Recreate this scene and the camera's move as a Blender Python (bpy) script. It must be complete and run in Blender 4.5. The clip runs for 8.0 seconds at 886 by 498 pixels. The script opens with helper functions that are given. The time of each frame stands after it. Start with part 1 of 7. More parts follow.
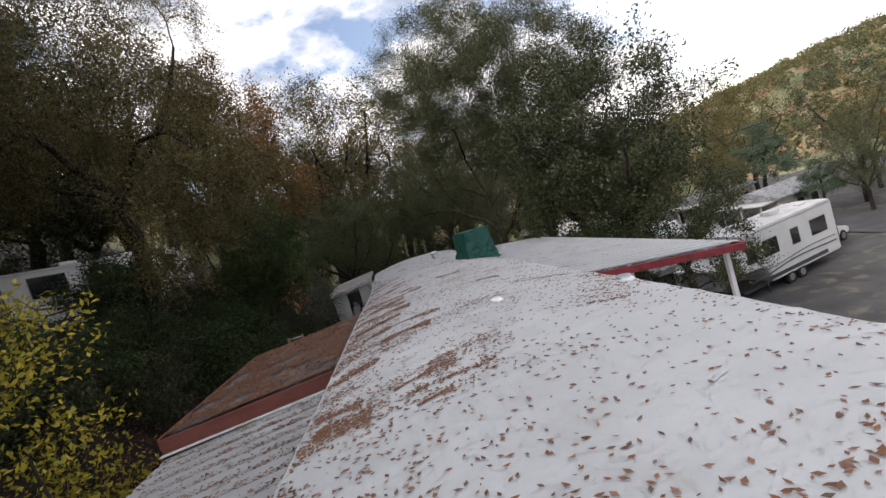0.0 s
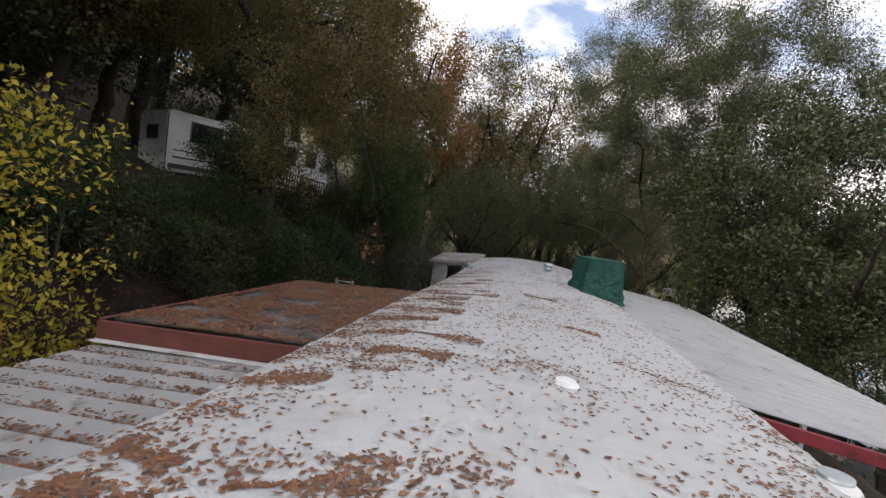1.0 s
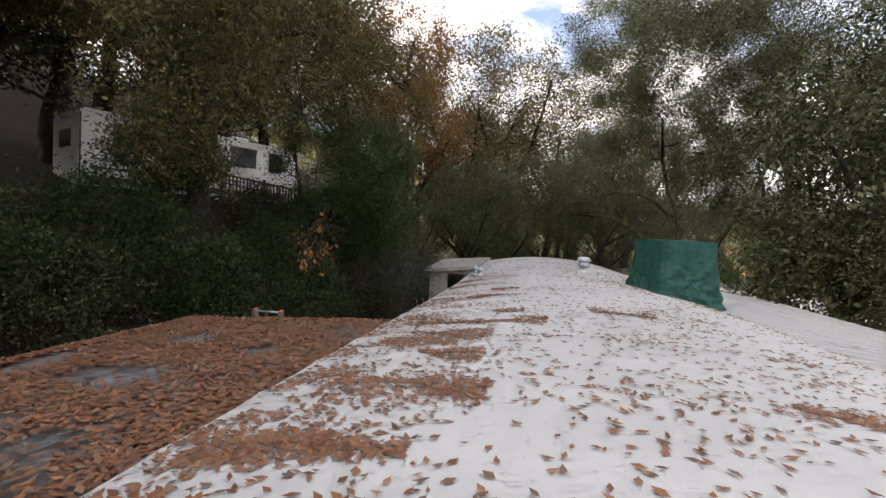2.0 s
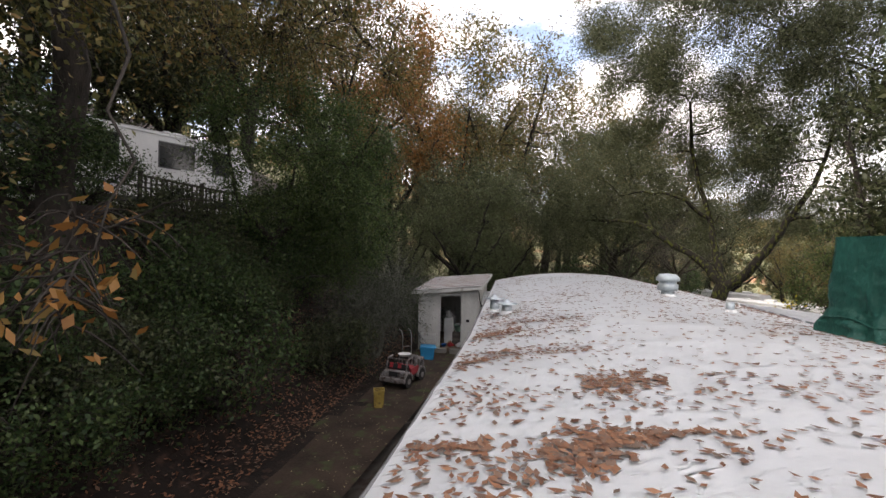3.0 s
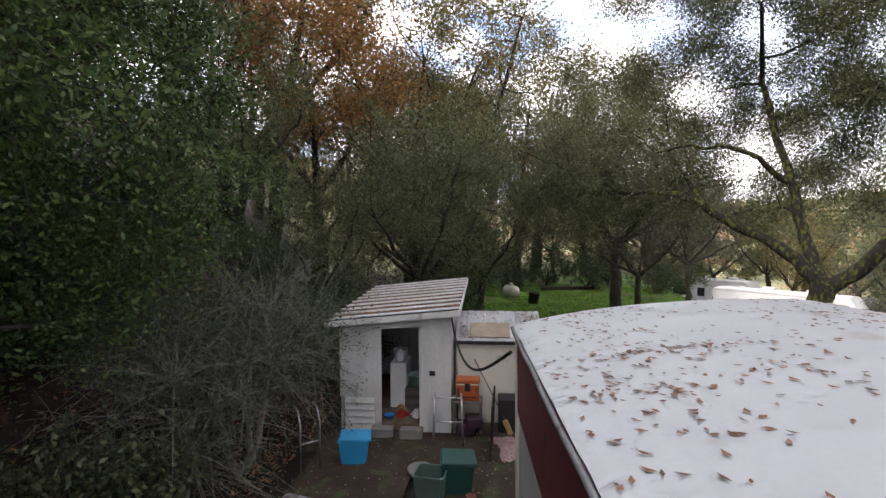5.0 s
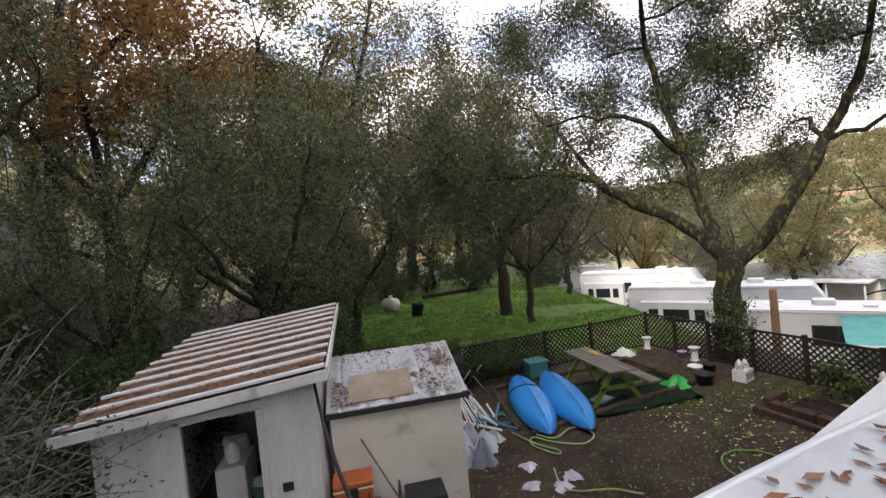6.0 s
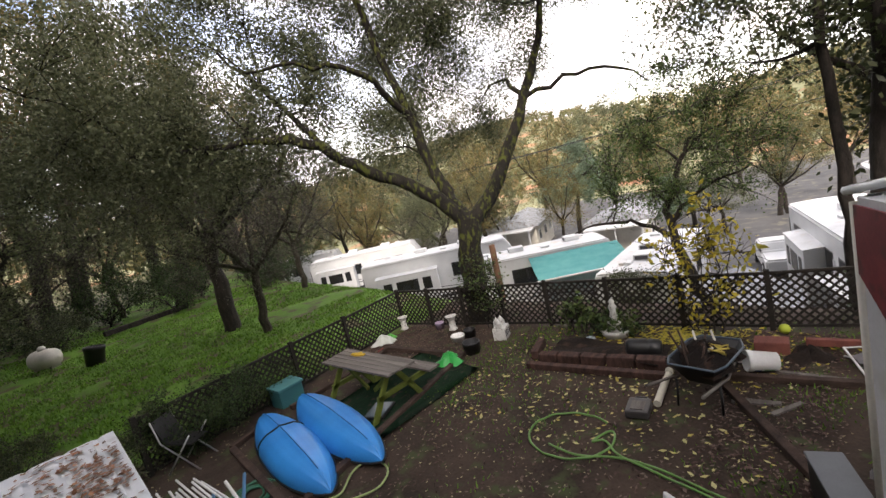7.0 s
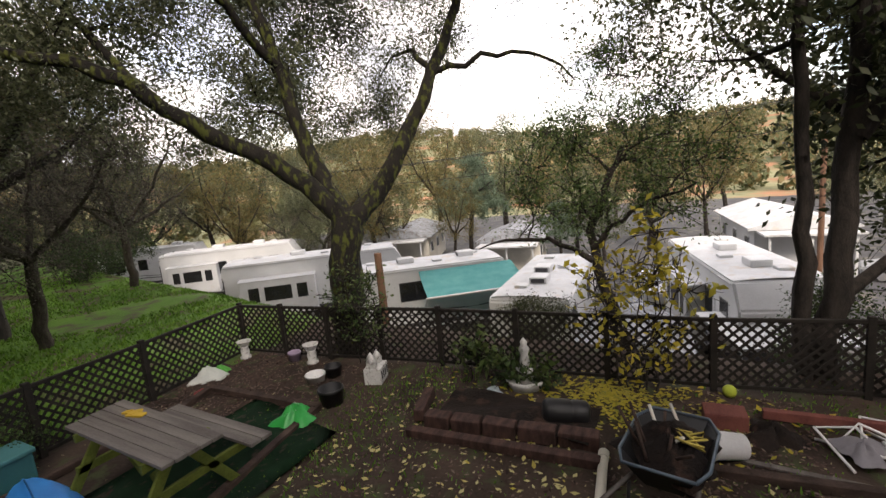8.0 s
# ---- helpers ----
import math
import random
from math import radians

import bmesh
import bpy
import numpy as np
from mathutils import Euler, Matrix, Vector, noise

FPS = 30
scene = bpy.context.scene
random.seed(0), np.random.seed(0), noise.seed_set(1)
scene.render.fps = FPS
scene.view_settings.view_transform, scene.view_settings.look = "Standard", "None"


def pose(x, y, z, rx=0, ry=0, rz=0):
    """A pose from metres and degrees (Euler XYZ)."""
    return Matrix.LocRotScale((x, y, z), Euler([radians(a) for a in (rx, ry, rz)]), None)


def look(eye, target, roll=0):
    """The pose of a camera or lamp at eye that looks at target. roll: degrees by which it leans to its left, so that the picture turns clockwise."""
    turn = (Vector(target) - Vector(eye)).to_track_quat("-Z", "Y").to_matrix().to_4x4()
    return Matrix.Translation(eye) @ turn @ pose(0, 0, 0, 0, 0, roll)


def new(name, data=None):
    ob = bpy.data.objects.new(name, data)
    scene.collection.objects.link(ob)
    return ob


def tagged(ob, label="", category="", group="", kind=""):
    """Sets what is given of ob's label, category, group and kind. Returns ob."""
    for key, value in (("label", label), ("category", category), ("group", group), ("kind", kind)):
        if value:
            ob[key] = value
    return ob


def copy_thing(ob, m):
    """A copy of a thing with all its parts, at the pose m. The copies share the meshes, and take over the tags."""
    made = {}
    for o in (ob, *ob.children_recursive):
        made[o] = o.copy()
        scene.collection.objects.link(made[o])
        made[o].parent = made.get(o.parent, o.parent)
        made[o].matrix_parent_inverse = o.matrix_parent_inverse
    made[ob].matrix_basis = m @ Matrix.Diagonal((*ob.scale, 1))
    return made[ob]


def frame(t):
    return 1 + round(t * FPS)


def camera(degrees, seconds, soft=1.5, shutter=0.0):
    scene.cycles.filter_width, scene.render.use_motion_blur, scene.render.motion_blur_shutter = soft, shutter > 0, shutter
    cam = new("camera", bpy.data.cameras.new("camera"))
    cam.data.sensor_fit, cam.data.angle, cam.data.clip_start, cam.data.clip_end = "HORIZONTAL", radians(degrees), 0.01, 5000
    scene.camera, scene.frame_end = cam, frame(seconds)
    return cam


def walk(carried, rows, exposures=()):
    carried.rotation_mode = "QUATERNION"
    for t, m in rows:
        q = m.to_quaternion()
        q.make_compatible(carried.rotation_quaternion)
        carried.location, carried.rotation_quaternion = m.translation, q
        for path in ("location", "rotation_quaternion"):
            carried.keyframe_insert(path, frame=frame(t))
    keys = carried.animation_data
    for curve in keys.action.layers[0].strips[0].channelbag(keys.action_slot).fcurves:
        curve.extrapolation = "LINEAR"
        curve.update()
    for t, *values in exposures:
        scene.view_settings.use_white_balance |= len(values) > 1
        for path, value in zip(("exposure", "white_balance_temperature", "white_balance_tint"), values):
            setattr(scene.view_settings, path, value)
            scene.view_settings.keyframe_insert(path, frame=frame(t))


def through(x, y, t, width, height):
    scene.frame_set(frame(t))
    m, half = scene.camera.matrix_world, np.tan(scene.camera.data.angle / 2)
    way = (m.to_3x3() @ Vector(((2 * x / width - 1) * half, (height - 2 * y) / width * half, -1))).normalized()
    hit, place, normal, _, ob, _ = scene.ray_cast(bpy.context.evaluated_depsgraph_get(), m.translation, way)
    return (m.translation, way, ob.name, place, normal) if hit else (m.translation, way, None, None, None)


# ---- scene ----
cam = camera(90.0, 8.0)
PATH = [
    (0, (-0.201, -20.902, 4.264), (-0.035, -18.913, 4.144), -17.1),
    (0.5, (0.111, -19.869, 4.193), (0.009, -17.875, 4.065), -2.0),
    (1, (0.428, -18.497, 4.131), (0.011, -16.545, 4.007), 7.8),
    (2.5, (-0.702, -12.848, 3.566), (-1.112, -10.891, 3.527), 0.9),
    (3, (-1.085, -10.986, 3.585), (-1.462, -9.022, 3.579), 1.2),
    (3.5, (-1.385, -9.147, 3.587), (-1.686, -7.170, 3.577), 0.8),
    (4, (-1.642, -7.301, 3.617), (-1.944, -5.324, 3.601), 1.6),
    (5.5, (-2.187, -2.328, 3.530), (-2.180, -0.329, 3.467), -2.4),
    (6, (-2.153, -0.769, 3.470), (-1.759, 1.192, 3.431), -5.8),
    (6.5, (-1.907, 0.363, 3.449), (-0.910, 2.084, 3.241), -10.8),
    (7, (-1.344, 1.424, 3.254), (0.069, 2.811, 2.974), -12.8),
    (7.5, (-0.428, 2.215, 3.033), (1.206, 3.336, 2.768), -11.3),
    (8, (0.550, 2.752, 2.886), (2.256, 3.746, 2.566), -5.5),
]
walk(cam, [(t, look(eye, target, roll)) for t, eye, target, roll in PATH],
     exposures=[(0, 0.45, 6800, 14), (2.5, 1.1, 7200, 16), (4, 1.4, 7000, 16), (5.5, 1.5, 6800, 16), (7, 1.5, 7100, 17), (8, 1.05, 7300, 17)])

# ---------------------------------------------------------------- sky and sun
world = bpy.data.worlds.new("sky")
scene.world = world
world.use_nodes = True
wn, wl = world.node_tree.nodes, world.node_tree.links
wn.clear()
sky = wn.new("ShaderNodeTexSky")
sky.sky_type = "NISHITA"
sky.sun_disc = False
sky.sun_elevation, sky.sun_rotation = radians(38), radians(55)
w_coord = wn.new("ShaderNodeTexCoord")
w_map = wn.new("ShaderNodeMapping")
w_map.inputs["Scale"].default_value = (1.6, 1.6, 3.2)
w_map.inputs["Location"].default_value = (0.35, 0.1, 0.0)
w_noise = wn.new("ShaderNodeTexNoise")
w_noise.inputs["Scale"].default_value = 2.1
w_noise.inputs["Detail"].default_value = 7
w_noise.inputs["Roughness"].default_value = 0.55
w_ramp = wn.new("ShaderNodeValToRGB")
w_ramp.color_ramp.elements[0].position, w_ramp.color_ramp.elements[1].position = 0.40, 0.52
w_tone = wn.new("ShaderNodeTexNoise")
w_tone.inputs["Scale"].default_value = 4.5
w_tone.inputs["Detail"].default_value = 6
w_cloud = wn.new("ShaderNodeMix")
w_cloud.data_type = "RGBA"
w_cloud.inputs["A"].default_value = (0.5, 0.54, 0.6, 1)
w_cloud.inputs["B"].default_value = (1.45, 1.45, 1.47, 1)
w_tramp = wn.new("ShaderNodeMapRange")
w_tramp.inputs["From Min"].default_value, w_tramp.inputs["From Max"].default_value = 0.35, 0.6
w_blue = wn.new("ShaderNodeVectorMath")
w_blue.operation = "SCALE"
w_blue.inputs["Scale"].default_value = 0.12
w_mix = wn.new("ShaderNodeMix")
w_mix.data_type = "RGBA"
w_bg = wn.new("ShaderNodeBackground")
w_out = wn.new("ShaderNodeOutputWorld")
wl.new(w_coord.outputs["Generated"], w_map.inputs["Vector"])
wl.new(w_map.outputs["Vector"], w_noise.inputs["Vector"])
wl.new(w_map.outputs["Vector"], w_tone.inputs["Vector"])
wl.new(w_noise.outputs["Fac"], w_ramp.inputs["Fac"])
wl.new(w_tone.outputs["Fac"], w_tramp.inputs["Value"])
wl.new(w_tramp.outputs["Result"], w_cloud.inputs["Factor"])
wl.new(sky.outputs["Color"], w_blue.inputs[0])
wl.new(w_ramp.outputs["Color"], w_mix.inputs["Factor"])
wl.new(w_blue.outputs["Vector"], w_mix.inputs["A"])
wl.new(w_cloud.outputs["Result"], w_mix.inputs["B"])
wl.new(w_mix.outputs["Result"], w_bg.inputs["Color"])
w_bg.inputs["Strength"].default_value = 1.0
wl.new(w_bg.outputs["Background"], w_out.inputs["Surface"])
sun = new("sun", bpy.data.lights.new("sun", "SUN"))
sun.data.energy, sun.data.angle, sun.data.color = 2.2, radians(18), (1.0, 0.95, 0.87)
sun.rotation_euler = (radians(52), 0, radians(180 - 55 + 180))

# ---------------------------------------------------------------- helpers
TAU = 2 * math.pi
rng = np.random.default_rng(7)


def linkmesh(name, verts, faces, material, smooth=False):
    me = bpy.data.meshes.new(name)
    me.from_pydata([tuple(map(float, v)) for v in verts], [], faces)
    if material:
        me.materials.append(material)
    if smooth:
        me.polygons.foreach_set("use_smooth", [True] * len(me.polygons))
    me.update()
    return me


def quads(name, v, material, smooth=False):
    """A mesh of separate quads from an (n, 4, 3) array."""
    n = len(v)
    me = bpy.data.meshes.new(name)
    me.vertices.add(4 * n)
    me.vertices.foreach_set("co", np.asarray(v, np.float32).ravel())
    me.loops.add(4 * n)
    me.loops.foreach_set("vertex_index", np.arange(4 * n, dtype=np.int32))
    me.polygons.add(n)
    me.polygons.foreach_set("loop_start", np.arange(0, 4 * n, 4, dtype=np.int32))
    me.polygons.foreach_set("loop_total", np.full(n, 4, np.int32))
    me.materials.append(material)
    me.update(calc_edges=True)
    return me


def thing(name, label, category, loc=(0, 0, 0), rz=0.0, group="", kind=""):
    ob = new(name)
    ob.matrix_basis = pose(*loc, 0, 0, rz)
    return tagged(ob, label, category, group, kind)


def part(name, bm, material, parent, label=""):
    """One mesh object under a thing or a part, from a bmesh or a finished mesh."""
    if isinstance(bm, bpy.types.Mesh):
        me = bm
    else:
        me = bpy.data.meshes.new(name)
        bm.to_mesh(me)
        bm.free()
        if material:
            me.materials.append(material)
    ob = new(name, me)
    ob.parent = parent
    if label:
        ob["label"] = label
    return ob


def solo(name, bm, material, label, category, kind="", group=""):
    ob = part(name, bm, material, None)
    return tagged(ob, label, category, group, kind)


def B():
    return bmesh.new()


def box(bm, c, s, rot=(0, 0, 0), bevel=0.0):
    m = pose(*c, *rot) @ Matrix.Diagonal((*s, 1))
    geo = bmesh.ops.create_cube(bm, size=1, matrix=m)
    if bevel:
        edges = list({e for v in geo["verts"] for e in v.link_edges})
        bmesh.ops.bevel(bm, geom=edges, offset=bevel, segments=2, affect="EDGES", profile=0.6)
    return bm


def cyl(bm, a, b, r1, r2=None, seg=12, caps=True):
    a, b = Vector(a), Vector(b)
    d = b - a
    m = Matrix.Translation((a + b) / 2) @ d.to_track_quat("Z", "Y").to_matrix().to_4x4()
    bmesh.ops.create_cone(bm, cap_ends=caps, segments=seg, radius1=r1, radius2=r1 if r2 is None else r2, depth=d.length, matrix=m)
    return bm


def tube(bm, pts, r, seg=6):
    """A round bar along a polyline; r may be one radius or one for each point."""
    pts = [Vector(p) for p in pts]
    rs = r if isinstance(r, (list, tuple)) else [r] * len(pts)
    rings, up = [], Vector((0.31, 0.22, 0.92))
    for i, p in enumerate(pts):
        d = (pts[min(i + 1, len(pts) - 1)] - pts[max(i - 1, 0)]).normalized()
        x = d.cross(up)
        x = x.normalized() if x.length > 1e-3 else d.cross(Vector((1, 0, 0))).normalized()
        y = d.cross(x)
        rings.append([bm.verts.new(p + rs[i] * (math.cos(TAU * k / seg) * x + math.sin(TAU * k / seg) * y)) for k in range(seg)])
    for a, b in zip(rings, rings[1:]):
        for k in range(seg):
            bm.faces.new((a[k], a[(k + 1) % seg], b[(k + 1) % seg], b[k])).smooth = True
    bm.faces.new(rings[0][::-1])
    bm.faces.new(rings[-1])
    return bm


def lathe(bm, prof, seg=20, c=(0, 0, 0)):
    """A turned shape from (radius, height) pairs."""
    rings = [[bm.verts.new((c[0] + r * math.cos(TAU * k / seg), c[1] + r * math.sin(TAU * k / seg), c[2] + z)) for k in range(seg)] for r, z in prof]
    for a, b in zip(rings, rings[1:]):
        for k in range(seg):
            bm.faces.new((a[k], a[(k + 1) % seg], b[(k + 1) % seg], b[k])).smooth = True
    if prof[0][0] > 1e-4:
        bm.faces.new(rings[0][::-1])
    if prof[-1][0] > 1e-4:
        bm.faces.new(rings[-1])
    return bm


def grid(bm, nu, nv, fn):
    vs = [[bm.verts.new(fn(i / nu, j / nv)) for j in range(nv + 1)] for i in range(nu + 1)]
    for i in range(nu):
        for j in range(nv):
            bm.faces.new((vs[i][j], vs[i + 1][j], vs[i + 1][j + 1], vs[i][j + 1])).smooth = True
    return bm


def prism(bm, outline, axis, lo, hi):
    """An outline of 2D points drawn out along an axis: 'x' takes (y, z), 'y' takes (x, z), 'z' takes (x, y)."""
    def at(p, w):
        return {"x": (w, p[0], p[1]), "y": (p[0], w, p[1]), "z": (p[0], p[1], w)}[axis]
    a = [bm.verts.new(at(p, lo)) for p in outline]
    b = [bm.verts.new(at(p, hi)) for p in outline]
    n = len(a)
    bm.faces.new(a)
    bm.faces.new(b[::-1])
    for k in range(n):
        bm.faces.new((a[k], b[k], b[(k + 1) % n], a[(k + 1) % n]))
    bmesh.ops.recalc_face_normals(bm, faces=bm.faces[:])
    return bm


# ---------------------------------------------------------------- materials
def surface(name, c1, c2, scale=4.0, fine=60.0, rough=0.8, bump=0.15, metal=0.0, c3=None, c3at=0.62, stretch=(1, 1, 1), coords="Object", spec=0.3, dist=0.01):
    """Two tones on a broad noise, stains of a third, and a fine grain with relief."""
    m = bpy.data.materials.new(name)
    m.use_nodes = True
    n, l = m.node_tree.nodes, m.node_tree.links
    b = n["Principled BSDF"]
    b.inputs["Roughness"].default_value = rough
    b.inputs["Metallic"].default_value = metal
    b.inputs["Specular IOR Level"].default_value = spec
    tc, mp = n.new("ShaderNodeTexCoord"), n.new("ShaderNodeMapping")
    mp.inputs["Scale"].default_value = stretch
    l.new(tc.outputs[coords], mp.inputs["Vector"])
    big, small = n.new("ShaderNodeTexNoise"), n.new("ShaderNodeTexNoise")
    for t, sc, de in ((big, scale, 5), (small, fine, 4)):
        t.inputs["Scale"].default_value, t.inputs["Detail"].default_value = sc, de
        l.new(mp.outputs["Vector"], t.inputs["Vector"])
    add = n.new("ShaderNodeMath")
    add.operation = "MULTIPLY_ADD"
    add.inputs[1].default_value = 0.45
    l.new(small.outputs["Fac"], add.inputs[0])
    l.new(big.outputs["Fac"], add.inputs[2])
    ramp = n.new("ShaderNodeValToRGB")
    e = ramp.color_ramp.elements
    e[0].position, e[1].position = 0.52, 0.92
    e[0].color, e[1].color = (*c1, 1), (*c2, 1)
    l.new(add.outputs[0], ramp.inputs["Fac"])
    col = ramp.outputs["Color"]
    if c3:
        spot = n.new("ShaderNodeTexNoise")
        spot.inputs["Scale"].default_value, spot.inputs["Detail"].default_value = scale * 2.3, 8
        l.new(mp.outputs["Vector"], spot.inputs["Vector"])
        rm = n.new("ShaderNodeMapRange")
        rm.inputs["From Min"].default_value, rm.inputs["From Max"].default_value = c3at - 0.06, c3at + 0.06
        l.new(spot.outputs["Fac"], rm.inputs["Value"])
        mx = n.new("ShaderNodeMix")
        mx.data_type = "RGBA"
        mx.inputs["B"].default_value = (*c3, 1)
        l.new(rm.outputs["Result"], mx.inputs["Factor"])
        l.new(col, mx.inputs["A"])
        col = mx.outputs["Result"]
    l.new(col, b.inputs["Base Color"])
    if bump:
        bp = n.new("ShaderNodeBump")
        bp.inputs["Strength"].default_value, bp.inputs["Distance"].default_value = bump, dist
        l.new(add.outputs[0], bp.inputs["Height"])
        l.new(bp.outputs["Normal"], b.inputs["Normal"])
    return m


def leafy(name, cols, rough=0.55, through=0.35, by_object=False):
    """Leaves: each one takes a tone of its own, and lets some light through."""
    m = bpy.data.materials.new(name)
    m.use_nodes = True
    n, l = m.node_tree.nodes, m.node_tree.links
    b, out = n["Principled BSDF"], n["Material Output"]
    geo = n.new("ShaderNodeNewGeometry")
    ramp = n.new("ShaderNodeValToRGB")
    e = ramp.color_ramp.elements
    e[0].color, e[1].color = (*cols[0], 1), (*cols[-1], 1)
    for k, c in enumerate(cols[1:-1]):
        x = e.new((k + 1) / (len(cols) - 1))
        x.color = (*c, 1)
    l.new(geo.outputs["Random Per Island"], ramp.inputs["Fac"])
    l.new(ramp.outputs["Color"], b.inputs["Base Color"])
    b.inputs["Roughness"].default_value = rough
    b.inputs["Specular IOR Level"].default_value = 0.35
    tr = n.new("ShaderNodeBsdfTranslucent")
    l.new(ramp.outputs["Color"], tr.inputs["Color"])
    mx = n.new("ShaderNodeMixShader")
    mx.inputs["Fac"].default_value = through
    l.new(b.outputs["BSDF"], mx.inputs[1])
    l.new(tr.outputs["BSDF"], mx.inputs[2])
    l.new(mx.outputs["Shader"], out.inputs["Surface"])
    return m


def plain(name, c, rough=0.5, metal=0.0, spec=0.4):
    k = 0.82
    return surface(name, tuple(v * k for v in c), c, 3.0, 45.0, rough, 0.05, metal, spec=spec)


M_ROOF = surface("white_roof_coating", (0.8, 0.825, 0.85), (0.86, 0.88, 0.9), 1.2, 40, 0.55, 0.12, c3=(0.7, 0.68, 0.65), c3at=0.7)
M_TIN = surface("galvanised_tin", (0.66, 0.68, 0.7), (0.8, 0.82, 0.84), 1.5, 30, 0.45, 0.05, 0.15, c3=(0.42, 0.38, 0.34), c3at=0.66)
M_TINW = surface("white_tin", (0.64, 0.66, 0.69), (0.76, 0.78, 0.81), 1.5, 30, 0.5, 0.05, 0.1, c3=(0.4, 0.38, 0.36), c3at=0.66)
M_EDGE = surface("dull_grey_edge", (0.14, 0.14, 0.145), (0.26, 0.26, 0.27), 4, 50, 0.6, 0.1, c3=(0.08, 0.06, 0.05))
M_TAR = surface("grey_roll_roofing", (0.16, 0.17, 0.18), (0.34, 0.36, 0.39), 2.5, 80, 0.95, 0.3, c3=(0.12, 0.1, 0.09), c3at=0.6)
M_MAROON = surface("maroon_paint", (0.16, 0.025, 0.035), (0.24, 0.04, 0.05), 3, 40, 0.5, 0.06, c3=(0.1, 0.03, 0.03))
M_REDWOOD = surface("red_brown_fascia", (0.11, 0.035, 0.03), (0.2, 0.07, 0.055), 4, 60, 0.75, 0.2, stretch=(0.3, 1, 1))
M_WALLW = surface("white_siding", (0.55, 0.55, 0.56), (0.68, 0.68, 0.7), 0.8, 30, 0.5, 0.05, c3=(0.5, 0.48, 0.45), c3at=0.68)
M_SHED = surface("weathered_white_plywood", (0.40, 0.40, 0.385), (0.58, 0.58, 0.565), 2.2, 50, 0.85, 0.2, c3=(0.3, 0.28, 0.25), c3at=0.66, stretch=(1, 1, 0.3))
M_SHED2 = surface("cream_panel", (0.5, 0.47, 0.41), (0.62, 0.59, 0.52), 1.6, 40, 0.8, 0.1, c3=(0.4, 0.37, 0.31), c3at=0.68)
M_GREEN = surface("green_tarp_cloth", (0.005, 0.05, 0.04), (0.010, 0.080, 0.065), 5, 40, 0.55, 0.7, dist=0.03, stretch=(1, 1, 0.6))
M_BARK = surface("oak_bark", (0.022, 0.018, 0.014), (0.07, 0.058, 0.046), 9, 55, 0.95, 0.9, c3=(0.05, 0.06, 0.03), c3at=0.62, stretch=(1, 1, 0.35), dist=0.03)
M_MOSS = surface("mossy_bark", (0.007, 0.006, 0.005), (0.022, 0.019, 0.016), 5, 50, 0.95, 0.9, c3=(0.065, 0.075, 0.016), c3at=0.57, stretch=(1, 1, 0.5), dist=0.03)
M_DARKBARK = surface("dark_wet_bark", (0.012, 0.010, 0.009), (0.04, 0.033, 0.028), 9, 55, 0.9, 0.8, stretch=(1, 1, 0.35), dist=0.03)
L_OAK = leafy("live_oak_leaves", [(0.046, 0.055, 0.026), (0.078, 0.094, 0.043), (0.110, 0.124, 0.064), (0.156, 0.168, 0.100)], 0.5, 0.35)
L_LIVE = leafy("grey_green_oak_leaves", [(0.052, 0.070, 0.028), (0.092, 0.116, 0.048), (0.132, 0.152, 0.072), (0.19, 0.205, 0.115)], 0.5, 0.35)
# darker copy of the oak leaves, hillside shade put into the colour
L_DEEP = leafy("shaded_oak_leaves", [(0.020, 0.030, 0.012), (0.037, 0.050, 0.020), (0.062, 0.074, 0.031), (0.09, 0.10, 0.048)], 0.5, 0.3)
L_GREEN = leafy("shrub_leaves", [(0.022, 0.046, 0.014), (0.045, 0.082, 0.022), (0.078, 0.122, 0.032), (0.118, 0.150, 0.055)])
# shrub leaves again, darkened to carry the shade of the bank
L_BUSH = leafy("shaded_brush_leaves", [(0.014, 0.032, 0.010), (0.028, 0.056, 0.016), (0.048, 0.082, 0.022), (0.075, 0.10, 0.036)])
L_OLIVE = leafy("autumn_oak_leaves", [(0.062, 0.072, 0.024), (0.108, 0.104, 0.032), (0.155, 0.128, 0.042), (0.185, 0.115, 0.040)], 0.5, 0.35)
L_YELLOW = leafy("yellow_leaves", [(0.26, 0.24, 0.03), (0.42, 0.35, 0.03), (0.5, 0.4, 0.05), (0.2, 0.22, 0.04)])
L_ORANGE = leafy("rust_leaves", [(0.19, 0.085, 0.024), (0.26, 0.12, 0.032), (0.25, 0.14, 0.042), (0.13, 0.10, 0.035)])
L_PURPLE = leafy("bare_grey_twigs", [(0.076, 0.064, 0.055), (0.111, 0.093, 0.085), (0.076, 0.085, 0.051), (0.145, 0.136, 0.102)], 0.6, 0.45)
L_CEDAR = leafy("cedar_sprays", [(0.09, 0.14, 0.09), (0.15, 0.2, 0.14), (0.07, 0.11, 0.06)])
L_FALLEN = leafy("fallen_oak_leaves", [(0.10, 0.045, 0.026), (0.18, 0.08, 0.042), (0.26, 0.12, 0.062), (0.11, 0.085, 0.07), (0.34, 0.17, 0.095)], 0.7, 0.1)
L_FALLENY = leafy("fallen_pale_leaves", [(0.16, 0.12, 0.08), (0.28, 0.24, 0.15), (0.4, 0.36, 0.2), (0.12, 0.08, 0.05)], 0.7, 0.1)
L_GRASS = leafy("grass_blades", [(0.055, 0.13, 0.012), (0.095, 0.21, 0.02), (0.14, 0.26, 0.03)], 0.6, 0.3)
